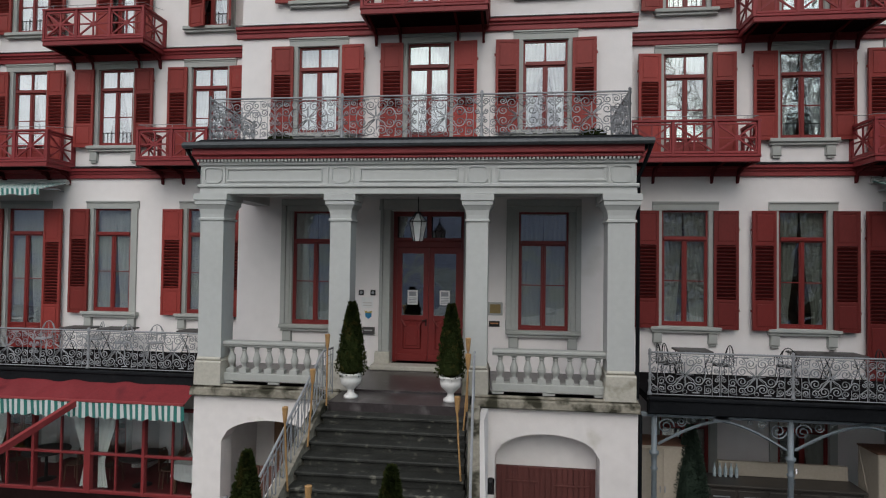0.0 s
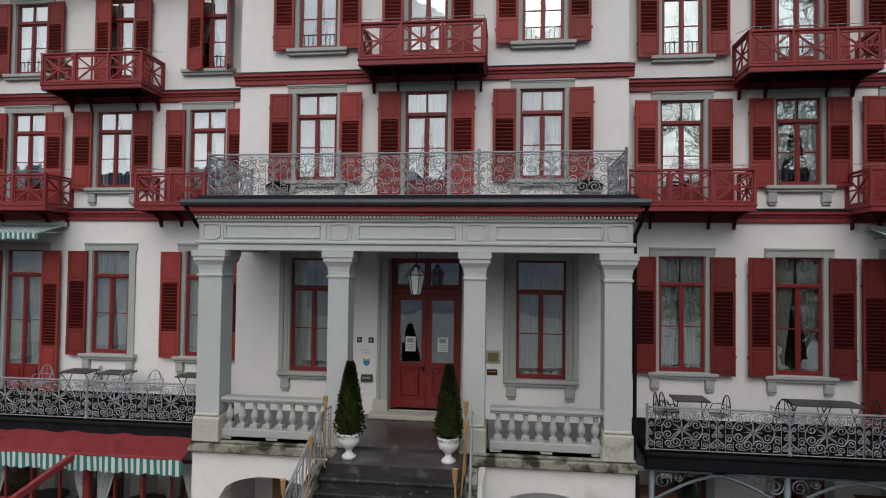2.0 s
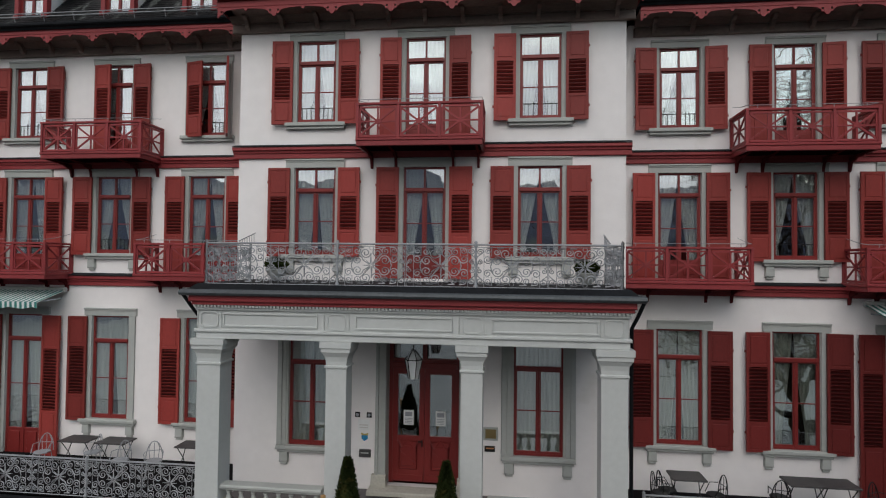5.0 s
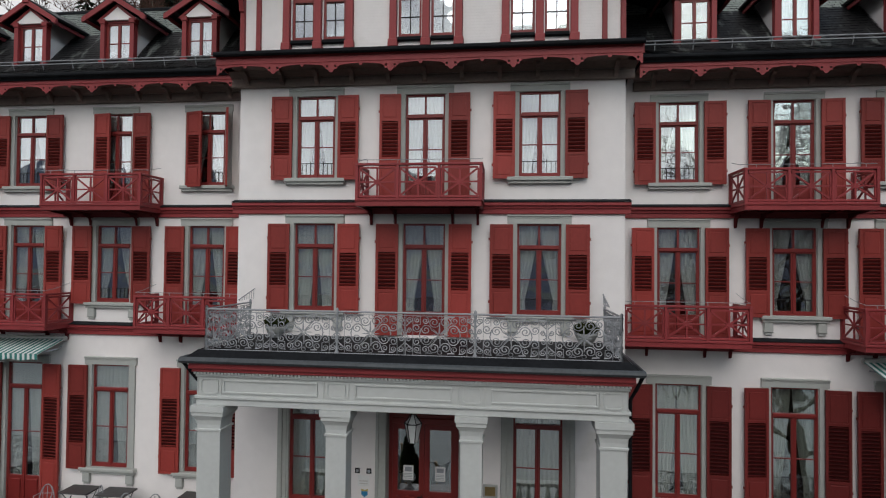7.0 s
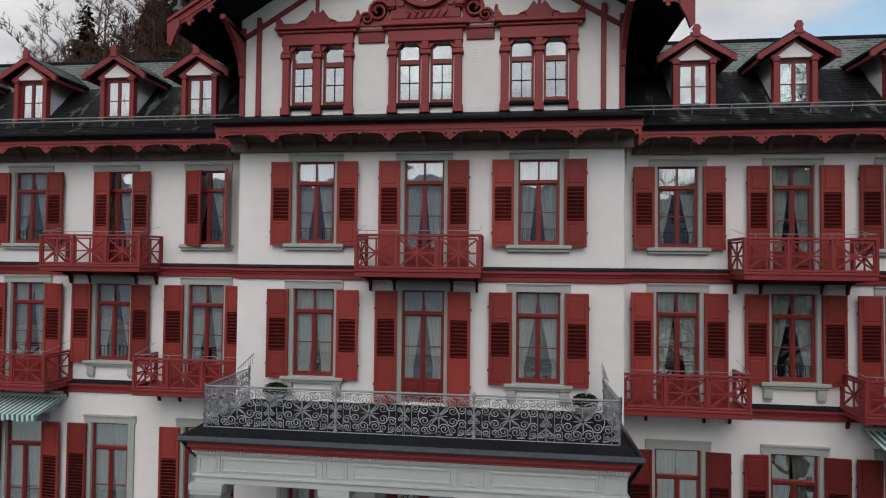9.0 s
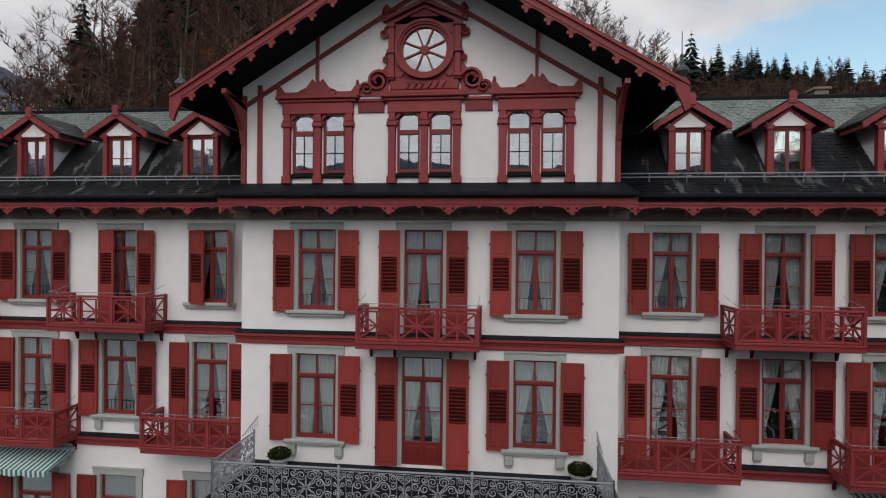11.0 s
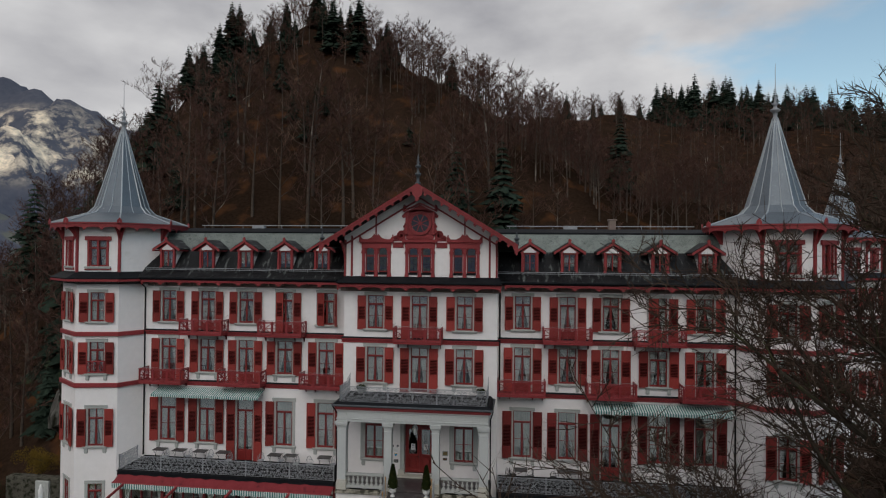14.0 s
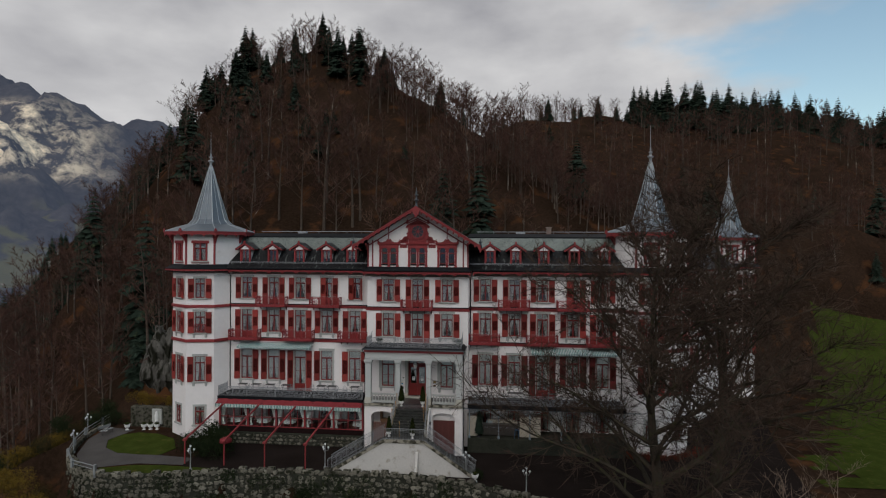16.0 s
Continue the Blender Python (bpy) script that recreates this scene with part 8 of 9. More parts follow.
# canvas awning over the terrace room
aw = thing("terrace_awning", "dark red canvas awning with a green striped valance", "awning", (0, 0, 0))
cv = Shape()
n, rows = 150, 5
for i in range(n + 1):
    for k in range(rows + 1):
        u, xx = k / rows, -19.3 + 14.3 * i / n
        sag = (0.05 * math.sin(xx * 5.3 + u * 2.4) + 0.03 * math.sin(xx * 9.1 - u * 3.0)) * math.sin(math.pi * (0.15 + 0.6 * u)) * (0.35 if xx > -6.6 else 1.0)
        cv.v.append((xx, -2.92 - 0.58 * u, 1.42 - 0.32 * u + sag))
for i in range(n):
    for k in range(rows):
        a = i * (rows + 1) + k
        cv.f.append((a, a + 1, a + rows + 2, a + rows + 1))
part("canvas", cv, REDCANVAS, aw, "dark red canvas", True)
vl = Shape()
n = 150
base = 0
for i in range(n + 1):
    xx = -19.3 + 14.3 * i / n
    d = 0.34 + 0.05 * abs(math.sin(i * math.pi / 3))
    vl.v += [(xx, -3.51 + 0.015 * math.sin(i * 0.8), 1.12), (xx, -3.49 + 0.03 * math.sin(i * 0.8), 1.12 - d)]
for i in range(n):
    vl.f.append((2 * i, 2 * i + 1, 2 * i + 3, 2 * i + 2))
part("valance", vl, AWNING, aw, "green and white striped valance")
part("front_bar", Shape().tube([(-19.3, -3.5, 1.12), (-5.0, -3.5, 1.12)], 0.035, 6), RED, aw)
for xa, xp in ((-18.5, -19.5), (-14.95, -15.9), (-11.3, -12.25), (-7.6, -8.62)):
    part("arm", Shape().bar((xa, -3.5, 1.06), (xp, -8.5, -0.75), 0.11, 0.13), RED, aw, "long red awning arm")
    part("pole", Shape().bar((xp, -8.5, GROUND), (xp, -8.5, -0.68), 0.09, 0.09, (0, 1, 0)).bevelbox(xp - 0.15, xp + 0.15, -8.65, -8.35, -0.85, -0.68, 0.02), RED, aw, "red awning pole")
fold = Shape().lathe([(0.1, 0), (0.55, 0.05), (0.5, 0.3), (0.3, 0.42), (0.1, 0.45)], 10, (-16.2, -7.6, -1.2))
part("folded_cover", fold, REDCANVAS, aw, "red folded canvas cover", True)


def wall_awning(xa, xb):
    o = thing("window_awning", "teal and white striped window awning, half rolled out", "awning", (0, 0, 0), group="striped window awnings")
    c = Shape()
    c.slab([(xa, -0.14, 6.5), (xb, -0.14, 6.5), (xb, -1.15, 6.2), (xa, -1.15, 6.2)], (0, 0, -0.02))
    part("canvas", c, AWNING, o)
    v = Shape()
    n = int((xb - xa) * 6)
    for i in range(n + 1):
        xx = xa + (xb - xa) * i / n
        v.v += [(xx, -1.16, 6.21), (xx, -1.15, 6.21 - 0.15 - 0.05 * abs(math.sin(i * math.pi / 4)))]
    for i in range(n):
        v.f.append((2 * i, 2 * i + 1, 2 * i + 3, 2 * i + 2))
    part("valance", v, AWNING, o)
    part("roller", Shape().tube([(xa, -0.14, 6.5), (xb, -0.14, 6.5)], 0.08, 8), GREY, o)
    for x in (xa + 0.2, (xa + xb) / 2, xb - 0.2):
        part("arm", Shape().tube([(x, -0.05, 6.25), (x + 0.3, -0.6, 6.25), (x, -1.12, 6.19)], 0.02, 5), IRON, o)


wall_awning(-18.3, -10.75)
wall_awning(10.9, 19.2)


# ---- furniture ----
TABLETOP = surface("dark_table_top", (0.05, 0.045, 0.045), 0.45, var=0.2)
CLOTH = surface("white_table_cloth", (0.72, 0.72, 0.71), 0.9, var=0.05, big=3, fine=20)
CHAIRWOOD = surface("brown_chair_wood", (0.14, 0.07, 0.045), 0.55, var=0.25)


def cafe_table(x, y, z, w, d, label, group, rz=0.0, h=0.74, mat=TABLETOP):
    o = thing("cafe_table", label, "table", (x, y, z), rz, group)
    part("tabletop", Shape().bevelbox(-w / 2, w / 2, -d / 2, d / 2, h - 0.04, h, 0.012), mat, o)
    for sx in (-1, 1):
        part("leg", Shape().tube([(sx * w * 0.42, -d * 0.4, 0), (sx * w * 0.38, 0.0, h * 0.5), (sx * w * 0.42, -d * 0.4, h - 0.03)], 0.013, 5), DARKIRON, o)
        part("leg", Shape().tube([(sx * w * 0.42, d * 0.4, 0), (sx * w * 0.38, 0.0, h * 0.5), (sx * w * 0.42, d * 0.4, h - 0.03)], 0.013, 5), DARKIRON, o)
    return o


def iron_chair(x, y, z, rz, mat, group, label):
    o = thing("garden_chair", label, "chair", (x, y, z), rz, group)
    part("seat", Shape().lathe([(0.0, 0.43), (0.2, 0.43), (0.21, 0.45), (0.2, 0.465), (0.0, 0.465)], 12), mat, o)
    b = Shape()
    arc = [(0.2 * math.cos(a), 0.17 + 0.04 * math.sin(a), 0.45 + 0.45 * math.sin(a) if 0 < a < math.pi else 0.45) for a in [k * math.pi / 10 for k in range(11)]]
    b.tube(arc, 0.013, 5)
    for q in (-0.1, 0.0, 0.1):
        b.tube([(q, 0.18, 0.45), (q * 1.3, 0.2, 0.72), (q * 0.8, 0.2, 0.86)], 0.009, 4)
    b.tube([(-0.18, 0.19, 0.66), (0.18, 0.19, 0.66)], 0.009, 4)
    part("backrest", b, mat, o)
    for sx in (-1, 1):
        part("leg", Shape().tube([(sx * 0.15, -0.13, 0.44), (sx * 0.2, -0.18, 0)], 0.012, 5), mat, o)
        part("leg", Shape().tube([(sx * 0.15, 0.14, 0.44), (sx * 0.19, 0.2, 0)], 0.012, 5), mat, o)
        part("armrest", Shape().tube([(sx * 0.2, 0.17, 0.66), (sx * 0.23, -0.02, 0.66), (sx * 0.2, -0.15, 0.45)], 0.011, 5), mat, o)
    return o


fr_ = random.Random(9)
GL, GR = 1.68, 1.58
for x in (-6.3, -8.6, -9.7, -13.3, -14.9, -16.4, -17.8):
    cafe_table(x, -0.75, GL, 0.85, 0.6, "folding cafe table with dark top on the gallery", "tables on the west gallery")
for x in (-5.6, -7.1, -8.0, -9.15, -10.5, -12.6, -14.1, -15.6, -17.1):
    iron_chair(x, -1.1 + fr_.uniform(-0.3, 0.2), GL, fr_.uniform(-40, 40), IRON, "chairs on the west gallery", "grey wrought-iron garden chair on the gallery")
for x in (6.45, 9.1, 9.85, 12.9, 15.6):
    cafe_table(x, -0.9, GR, 0.8, 0.65, "folding cafe table with dark top on the gallery", "tables on the east gallery")
for x, rz in ((5.75, 60), (5.95, 100), (7.0, -80), (8.45, 170), (10.55, 30), (12.2, 80), (13.6, -70), (15.0, 60), (16.4, -60)):
    iron_chair(x, -1.35 + fr_.uniform(-0.2, 0.3), GR, rz, DARKIRON, "chairs on the east gallery", "black wrought-iron garden chair on the gallery")
for i, x in enumerate((-17.9, -15.2, -12.6, -9.9, -7.2, -5.6)):
    round_dark = i in (3, 4)
    o = thing("dining_table", "round dark table in the glazed room" if round_dark else "table with a white cloth in the glazed room", "table", (x, -1.6, -1.45), group="tables in the glazed room")
    if round_dark:
        part("tabletop", Shape().lathe([(0, 0.72), (0.55, 0.72), (0.56, 0.74), (0.55, 0.76), (0, 0.76)], 20), TABLETOP, o)
        part("leg", Shape().lathe([(0.25, 0), (0.04, 0.05), (0.035, 0.72)], 10), DARKIRON, o)
    else:
        part("tabletop", Shape().bevelbox(-0.5, 0.5, -0.5, 0.5, 0.72, 0.75, 0.01), CHAIRWOOD, o)
        for sx in (-1, 1):
            for sy in (-1, 1):
                part("leg", Shape().box(sx * 0.44 - 0.03, sx * 0.44 + 0.03, sy * 0.44 - 0.03, sy * 0.44 + 0.03, 0, 0.72), CHAIRWOOD, o)
        c = thing("table_cloth", "white table cloth hanging over a table", "table cloth", (x, -1.6, -1.45), group="cloths in the glazed room")
        s = Shape()
        ring = []
        m = 40
        for k in range(m):
            a = 2 * math.pi * k / m
            rx, ry = max(-1, min(1, 1.35 * math.cos(a))), max(-1, min(1, 1.35 * math.sin(a)))
            ring.append((rx, ry, a))
        top_ = [(rx * 0.52, ry * 0.52, 0.762) for rx, ry, a in ring]
        bot = [(rx * (0.56 + 0.03 * math.sin(9 * a)), ry * (0.56 + 0.03 * math.sin(9 * a)), 0.34 + 0.08 * abs(math.sin(2 * a))) for rx, ry, a in ring]
        s.poly(top_ + bot, [tuple(range(m))] + [(k, m + k, m + (k + 1) % m, (k + 1) % m) for k in range(m)])
        part("cloth", s, CLOTH, c, smooth=False)
    for sx in (-1, 1):
        ch = thing("dining_chair", "brown bentwood chair at a table in the glazed room", "chair", (x + sx * 0.85, -1.6, -1.45), 90 * sx, "chairs in the glazed room")
        part("seat", Shape().lathe([(0, 0.44), (0.21, 0.44), (0.21, 0.47), (0, 0.47)], 12), CHAIRWOOD, ch)
        bk = Shape().tube([(-0.19, -0.18, 0.45), (-0.19, -0.2, 0.8), (-0.1, -0.22, 0.95), (0.1, -0.22, 0.95), (0.19, -0.2, 0.8), (0.19, -0.18, 0.45)], 0.018, 6)
        bk.bevelbox(-0.15, 0.15, -0.22, -0.19, 0.6, 0.9, 0.01)
        part("backrest", bk, CHAIRWOOD, ch)
        for ax in (-1, 1):
            for ay in (-1, 1):
                part("leg", Shape().tube([(ax * 0.16, ay * 0.16, 0.45), (ax * 0.19, ay * 0.19, 0)], 0.017, 5), CHAIRWOOD, ch)

# ---- under the east gallery: outdoor bar ----
TFL = -1.55
STEEL = surface("brushed_dark_steel", (0.07, 0.062, 0.055), 0.4, metal=0.4, var=0.2, big=2, fine=30)
BEIGE = surface("pale_laminate", (0.42, 0.37, 0.30), 0.6, var=0.1)
bar = thing("bar_counter", "steel bar counter with pale top under the gallery", "counter", (8.05, -1.75, TFL))
part("body", Shape().bevelbox(-1.7, 1.6, -0.3, 0.35, 0.1, 1.05, 0.02), STEEL, bar)
part("top", Shape().bevelbox(-1.75, 1.65, -0.36, 0.4, 1.05, 1.1, 0.012), STEEL, bar)
part("upstand", Shape().bevelbox(-1.2, 1.6, 0.3, 0.4, 1.1, 1.42, 0.012), BEIGE, bar)
for k in range(5):
    part("drawer", Shape().bevelbox(-1.62 + k * 0.64, -1.03 + k * 0.64, -0.325, -0.3, 0.2, 0.98, 0.012), STEEL, bar)
    part("handle", Shape().bar((-1.5 + k * 0.64, -0.345, 0.85), (-1.15 + k * 0.64, -0.345, 0.85), 0.02), IRON, bar)
part("tap", Shape().tube([(0.3, 0.0, 1.1), (0.3, 0.0, 1.42), (0.3, -0.14, 1.45), (0.3, -0.16, 1.36)], 0.022, 6).lathe([(0.05, 1.1), (0.04, 1.2)], 8, (0.3, 0, 0)), surface("chrome", (0.6, 0.6, 0.6), 0.15, metal=1.0, var=0.05), bar, "chrome beer tap")
for i, (x, y) in enumerate(((10.3, -1.85), (11.3, -1.85), (5.42, -1.95))):
    cb = thing("storage_cabinet", "tall beige storage cabinet under the gallery", "cabinet", (x, y, TFL), group="beige storage cabinets")
    part("body", Shape().bevelbox(-0.48, 0.48, -0.35, 0.35, 0.05, 1.95, 0.015), BEIGE, cb)
    part("top", Shape().bevelbox(-0.5, 0.5, -0.37, 0.37, 1.95, 1.98, 0.01), CHAIRWOOD, cb)
    for sx in (-1, 1):
        d = part("door", Shape().bevelbox(sx * 0.24 - 0.23, sx * 0.24 + 0.23, -0.375, -0.35, 0.1, 1.9, 0.008), BEIGE, cb)
        part("handle", Shape().bevelbox(sx * 0.05 - 0.012, sx * 0.05 + 0.012, -0.4, -0.375, 0.95, 1.08, 0.004), IRON, d)
for i in range(5):
    b_ = thing("bottle", "pale bottle standing on the bar counter", "bottle", (6.75 + i * 0.12, -1.55, TFL + 1.1), group="bottles on the bar")
    part("glass", Shape().lathe([(0.035, 0), (0.04, 0.02), (0.04, 0.17), (0.015, 0.24), (0.015, 0.3)], 8), surface("bottle_glass", (0.35, 0.42, 0.45), 0.2), b_)
xt = thing("blue_stool", "blue tubular stool beside the bar", "stool", (9.55, -2.35, TFL))
part("frame", Shape().tube([(-0.2, -0.2, 0), (-0.15, -0.15, 0.75), (0.15, -0.15, 0.75), (0.2, -0.2, 0)], 0.018, 6).tube([(-0.2, 0.2, 0), (-0.15, 0.15, 0.75), (0.15, 0.15, 0.75), (0.2, 0.2, 0)], 0.018, 6), surface("blue_paint", (0.04, 0.12, 0.22), 0.4), xt)
part("seat", Shape().bevelbox(-0.17, 0.17, -0.17, 0.17, 0.75, 0.79, 0.01), surface("dark_blue_seat", (0.03, 0.07, 0.13), 0.5), xt)

# ---- pots, shrubs and torches on the stair ----
LEAF = surface("dark_evergreen_leaf", (0.022, 0.030, 0.010), 0.7, spec=0.0, var=0.5, big=3, fine=30, bump=0, tint=(0.065, 0.058, 0.018), tint_at=0.56)
URNWHITE = surface("white_glazed_urn", (0.70, 0.70, 0.68), 0.45, var=0.1, big=3, fine=25, tint=(0.5, 0.49, 0.46), tint_at=0.66)


def leaf_cone(h, r, n, seed, round_=False):
    rnd = random.Random(seed)
    s = Shape()
    for k in range(n):
        u = rnd.random() ** (0.75)
        a = rnd.uniform(0, 2 * math.pi)
        if round_:
            ph = math.acos(rnd.uniform(-0.7, 1))
            rr = r * rnd.uniform(0.85, 1.08)
            p = Vector((rr * math.sin(ph) * math.cos(a), rr * math.sin(ph) * math.sin(a), h / 2 + (h / 2) * math.cos(ph) * rnd.uniform(0.9, 1.05)))
        else:
            prof = min(1.0, (1 - u) * 1.02 + 0.05) ** 0.72
            rr = r * prof * rnd.uniform(0.7, 1.14) * (1 if u > 0.06 else 0.8)
            p = Vector((rr * math.cos(a), rr * math.sin(a), h * u))
        out = Vector((math.cos(a), math.sin(a), rnd.uniform(0.2, 1.4))).normalized()
        sd = out.cross(Vector((rnd.uniform(-1, 1), rnd.uniform(-1, 1), rnd.uniform(-1, 1))))
        sd = sd.normalized() if sd.length > 1e-3 else Vector((1, 0, 0))
        ln, w = rnd.uniform(0.035, 0.075), rnd.uniform(0.010, 0.02)
        s.poly([p - sd * w, p + out * ln * 0.5 + sd * w * 0.2, p + out * ln, p + out * ln * 0.5 - sd * w * 2.2], [(0, 1, 2, 3)])
    core = [(0.02, 0.0), (r * 0.82, h * 0.08), (r * 0.85, h * 0.25), (r * 0.6, h * 0.55), (r * 0.3, h * 0.82), (0.01, h * 0.97)] if not round_ else [(0.02, 0.0), (r * 0.7, h * 0.2), (r * 0.85, h * 0.5), (r * 0.65, h * 0.8), (0.02, h * 0.95)]
    s.lathe(core, 9)
    return s


CONE = [leaf_cone(1.42, 0.27, 3200, 31).mesh("foliage", LEAF), leaf_cone(1.42, 0.26, 3200, 32).mesh("foliage", LEAF)]
URN = Shape().lathe([(0.14, 0), (0.14, 0.05), (0.07, 0.1), (0.06, 0.16), (0.1, 0.2), (0.19, 0.28), (0.21, 0.38), (0.19, 0.42), (0.23, 0.46), (0.23, 0.49), (0.18, 0.49), (0.17, 0.44)], 20).mesh("urn", URNWHITE, True)
for i, (x, y, z, sc) in enumerate(((-0.99, -4.42, PFLOOR - 0.04, 1.0), (0.97, -4.38, PFLOOR - 0.04, 1.0), (-1.44, -7.95, LAND_Z, 0.92), (0.62, -8.2, LAND_Z, 0.92))):
    o = thing("potted_conifer", "clipped cone-shaped evergreen in a white urn on the stair", "potted shrub", (x, y, z), i * 40.0, "clipped evergreens on the stair")
    put("urn", URN, o, scale=(sc, sc, sc), label="white moulded urn")
    put("foliage", CONE[i % 2], o, (0, 0, 0.43 * sc), scale=(sc, sc, sc))
BAMBOO = surface("bamboo_cane", (0.38, 0.22, 0.09), 0.6, var=0.3, big=4, fine=30)
torch_spots = [(-1.33, -4.88, 1.62), (-1.37, -5.75, 1.12), (-1.42, -6.5, 0.64), (1.33, -4.85, 1.62), (1.30, -5.3, 1.4), (1.34, -6.2, 0.85), (-0.55, -8.0, 0.0)]
for i, (x, y, z) in enumerate(torch_spots):
    o = thing("garden_torch", "bamboo garden torch standing on the stair edge", "torch", (x, y, z - 0.02), group="bamboo torches along the stair")
    ln = 0.05 * math.sin(i * 2.1)
    part("cane", Shape().tube([(0, 0, 0), (ln, 0, 0.6), (ln * 1.6, 0, 1.12)], 0.016, 6), BAMBOO, o)
    part("basket", Shape().lathe([(0.02, 0), (0.035, 0.06), (0.05, 0.22), (0.052, 0.26), (0.03, 0.27)], 8, (ln * 1.6, 0, 1.08)), BAMBOO, o, "woven bamboo oil basket")
bl = thing("stair_lamp", "small black wall lamp on the stair cheek", "wall lamp", (1.74, -5.6, 0.55))
part("body", Shape().bevelbox(0, 0.12, -0.08, 0.08, -0.12, 0.12, 0.03), DARKIRON, bl)
part("bracket", Shape().box(-0.08, 0.0, -0.02, 0.02, -0.02, 0.02), DARKIRON, bl)
for sx, x in ((-1, -3.62), (1, 3.95)):
    o = thing("terrace_planter", "grey bowl planter with a low shrub on the portico roof", "planter", (x, RISALIT - 0.55, 6.93), group="planters on the portico roof")
    part("bowl", Shape().lathe([(0.1, 0), (0.12, 0.04), (0.2, 0.12), (0.27, 0.26), (0.28, 0.28), (0.24, 0.28)], 16), GREY, o, smooth=True)
    part("foliage", leaf_cone(0.28, 0.26, 700, 40 + sx, True).moved(Matrix.Translation((0, 0, 0.24))), LEAF, o)
xm = thing("christmas_tree", "small dark cut fir tree standing under the gallery", "fir tree", (6.02, -2.25, TFL))
lt = leaf_cone(2.2, 0.42, 6500, 77).moved(Matrix.Translation((0, 0, 0.18)))
part("foliage", lt, FIR, xm)
part("stand", Shape().lathe([(0.25, 0), (0.2, 0.12), (0.05, 0.14), (0.04, 0.5)], 10), DARKIRON, xm)


# ---- lamps, urns, walls of the terrace ----
LAMPWHITE = surface("pale_grey_lamp_paint", (0.22, 0.23, 0.23), 0.5, var=0.1)


def lamp_post(x, y, h, label):
    o = thing("street_lamp", label, "street lamp", (x, y, GROUND), group="lamp posts along the terrace")
    part("pole", Shape().lathe([(0.13, 0), (0.13, 0.15), (0.06, 0.22), (0.045, 0.5), (0.035, h - 0.5), (0.05, h - 0.46), (0.03, h - 0.4), (0.02, h - 0.1)], 10), LAMPWHITE, o, smooth=True)
    for k in range(3):
        a = 2 * math.pi * k / 3 + 0.4
        c, s_ = math.cos(a), math.sin(a)
        part("arm", Shape().tube([(0, 0, h - 0.55), (0.16 * c, 0.16 * s_, h - 0.62), (0.28 * c, 0.28 * s_, h - 0.5), (0.28 * c, 0.28 * s_, h - 0.42)], 0.016, 5), LAMPWHITE, o)
        part("globe", Shape().lathe([(0.03, 0), (0.07, 0.04), (0.085, 0.1), (0.07, 0.16), (0.02, 0.19)], 10, (0.28 * c, 0.28 * s_, h - 0.42)), GLOW, o, "white glass globe", True)
    part("globe", Shape().lathe([(0.03, 0), (0.07, 0.04), (0.085, 0.1), (0.07, 0.16), (0.02, 0.19)], 10, (0, 0, h - 0.12)), GLOW, o, "white glass globe", True)


for x, y in ((-18.2, -9.9), (-7.0, -8.1), (5.2, -8.7), (10.06, -11.6), (-31.0, -7.2), (-33.4, -2.2)):
    lamp_post(x, y, 2.1, "pale three-armed lamp post with globes at the terrace edge")
for x, y in ((-28.75, -0.1), (-28.1, 0.0), (-27.45, 0.1), (-30.4, -0.4), (6.0, -9.6), (-32.4, -0.9)):
    o = thing("garden_urn", "white garden urn with a dry plant", "urn", (x, y, GROUND + 0.05), group="white urns in the garden")
    put("urn", URN, o, scale=(1.35, 1.35, 1.2))
    part("plant", leaf_cone(0.3, 0.2, 250, int(x * 7), True).moved(Matrix.Translation((0, 0, 0.5))), LEAF, o)

wall = thing("retaining_wall", "rough stone retaining wall below the forecourt", "retaining wall", (0, 0, 0), kind="structure")
TOPZ = GROUND + 0.38


def along(xa, xb, step):
    """Points of the terrace edge, evenly spaced, with the direction there."""
    pts = [Vector((x, float(ramp(x, EDGE)), 0)) for x in np.arange(xa, xb, 0.1)]
    out, acc = [], 0.0
    for a, b in zip(pts, pts[1:]):
        acc += (b - a).length
        if acc >= step:
            acc = 0.0
            out.append((b, math.degrees(math.atan2(b.y - a.y, b.x - a.x))))
    return out


core = Shape()
for (a, _), (b, _) in zip(along(-31, 42, 1.0), along(-31, 42, 1.0)[1:]):
    core.poly([(a.x, a.y + 0.4, TOPZ - 0.1), (b.x, b.y + 0.4, TOPZ - 0.1), (b.x, b.y - 0.05, TOPZ - 0.1), (a.x, a.y - 0.05, TOPZ - 0.1), (a.x, a.y - 0.3, GROUND - 4.5), (b.x, b.y - 0.3, GROUND - 4.5), (a.x, a.y + 0.4, GROUND - 0.3), (b.x, b.y + 0.4, GROUND - 0.3)],
              [(0, 3, 2, 1), (3, 4, 5, 2), (0, 1, 7, 6)])
part("wall_core", core, DARKRUBBLE, wall)
sr_ = random.Random(17)
rest_v = Shape()
count = 0
src = []
for k in range(8):
    me = STONES[k]
    src.append(([tuple(v.co) for v in me.vertices], [tuple(p.vertices) for p in me.polygons]))
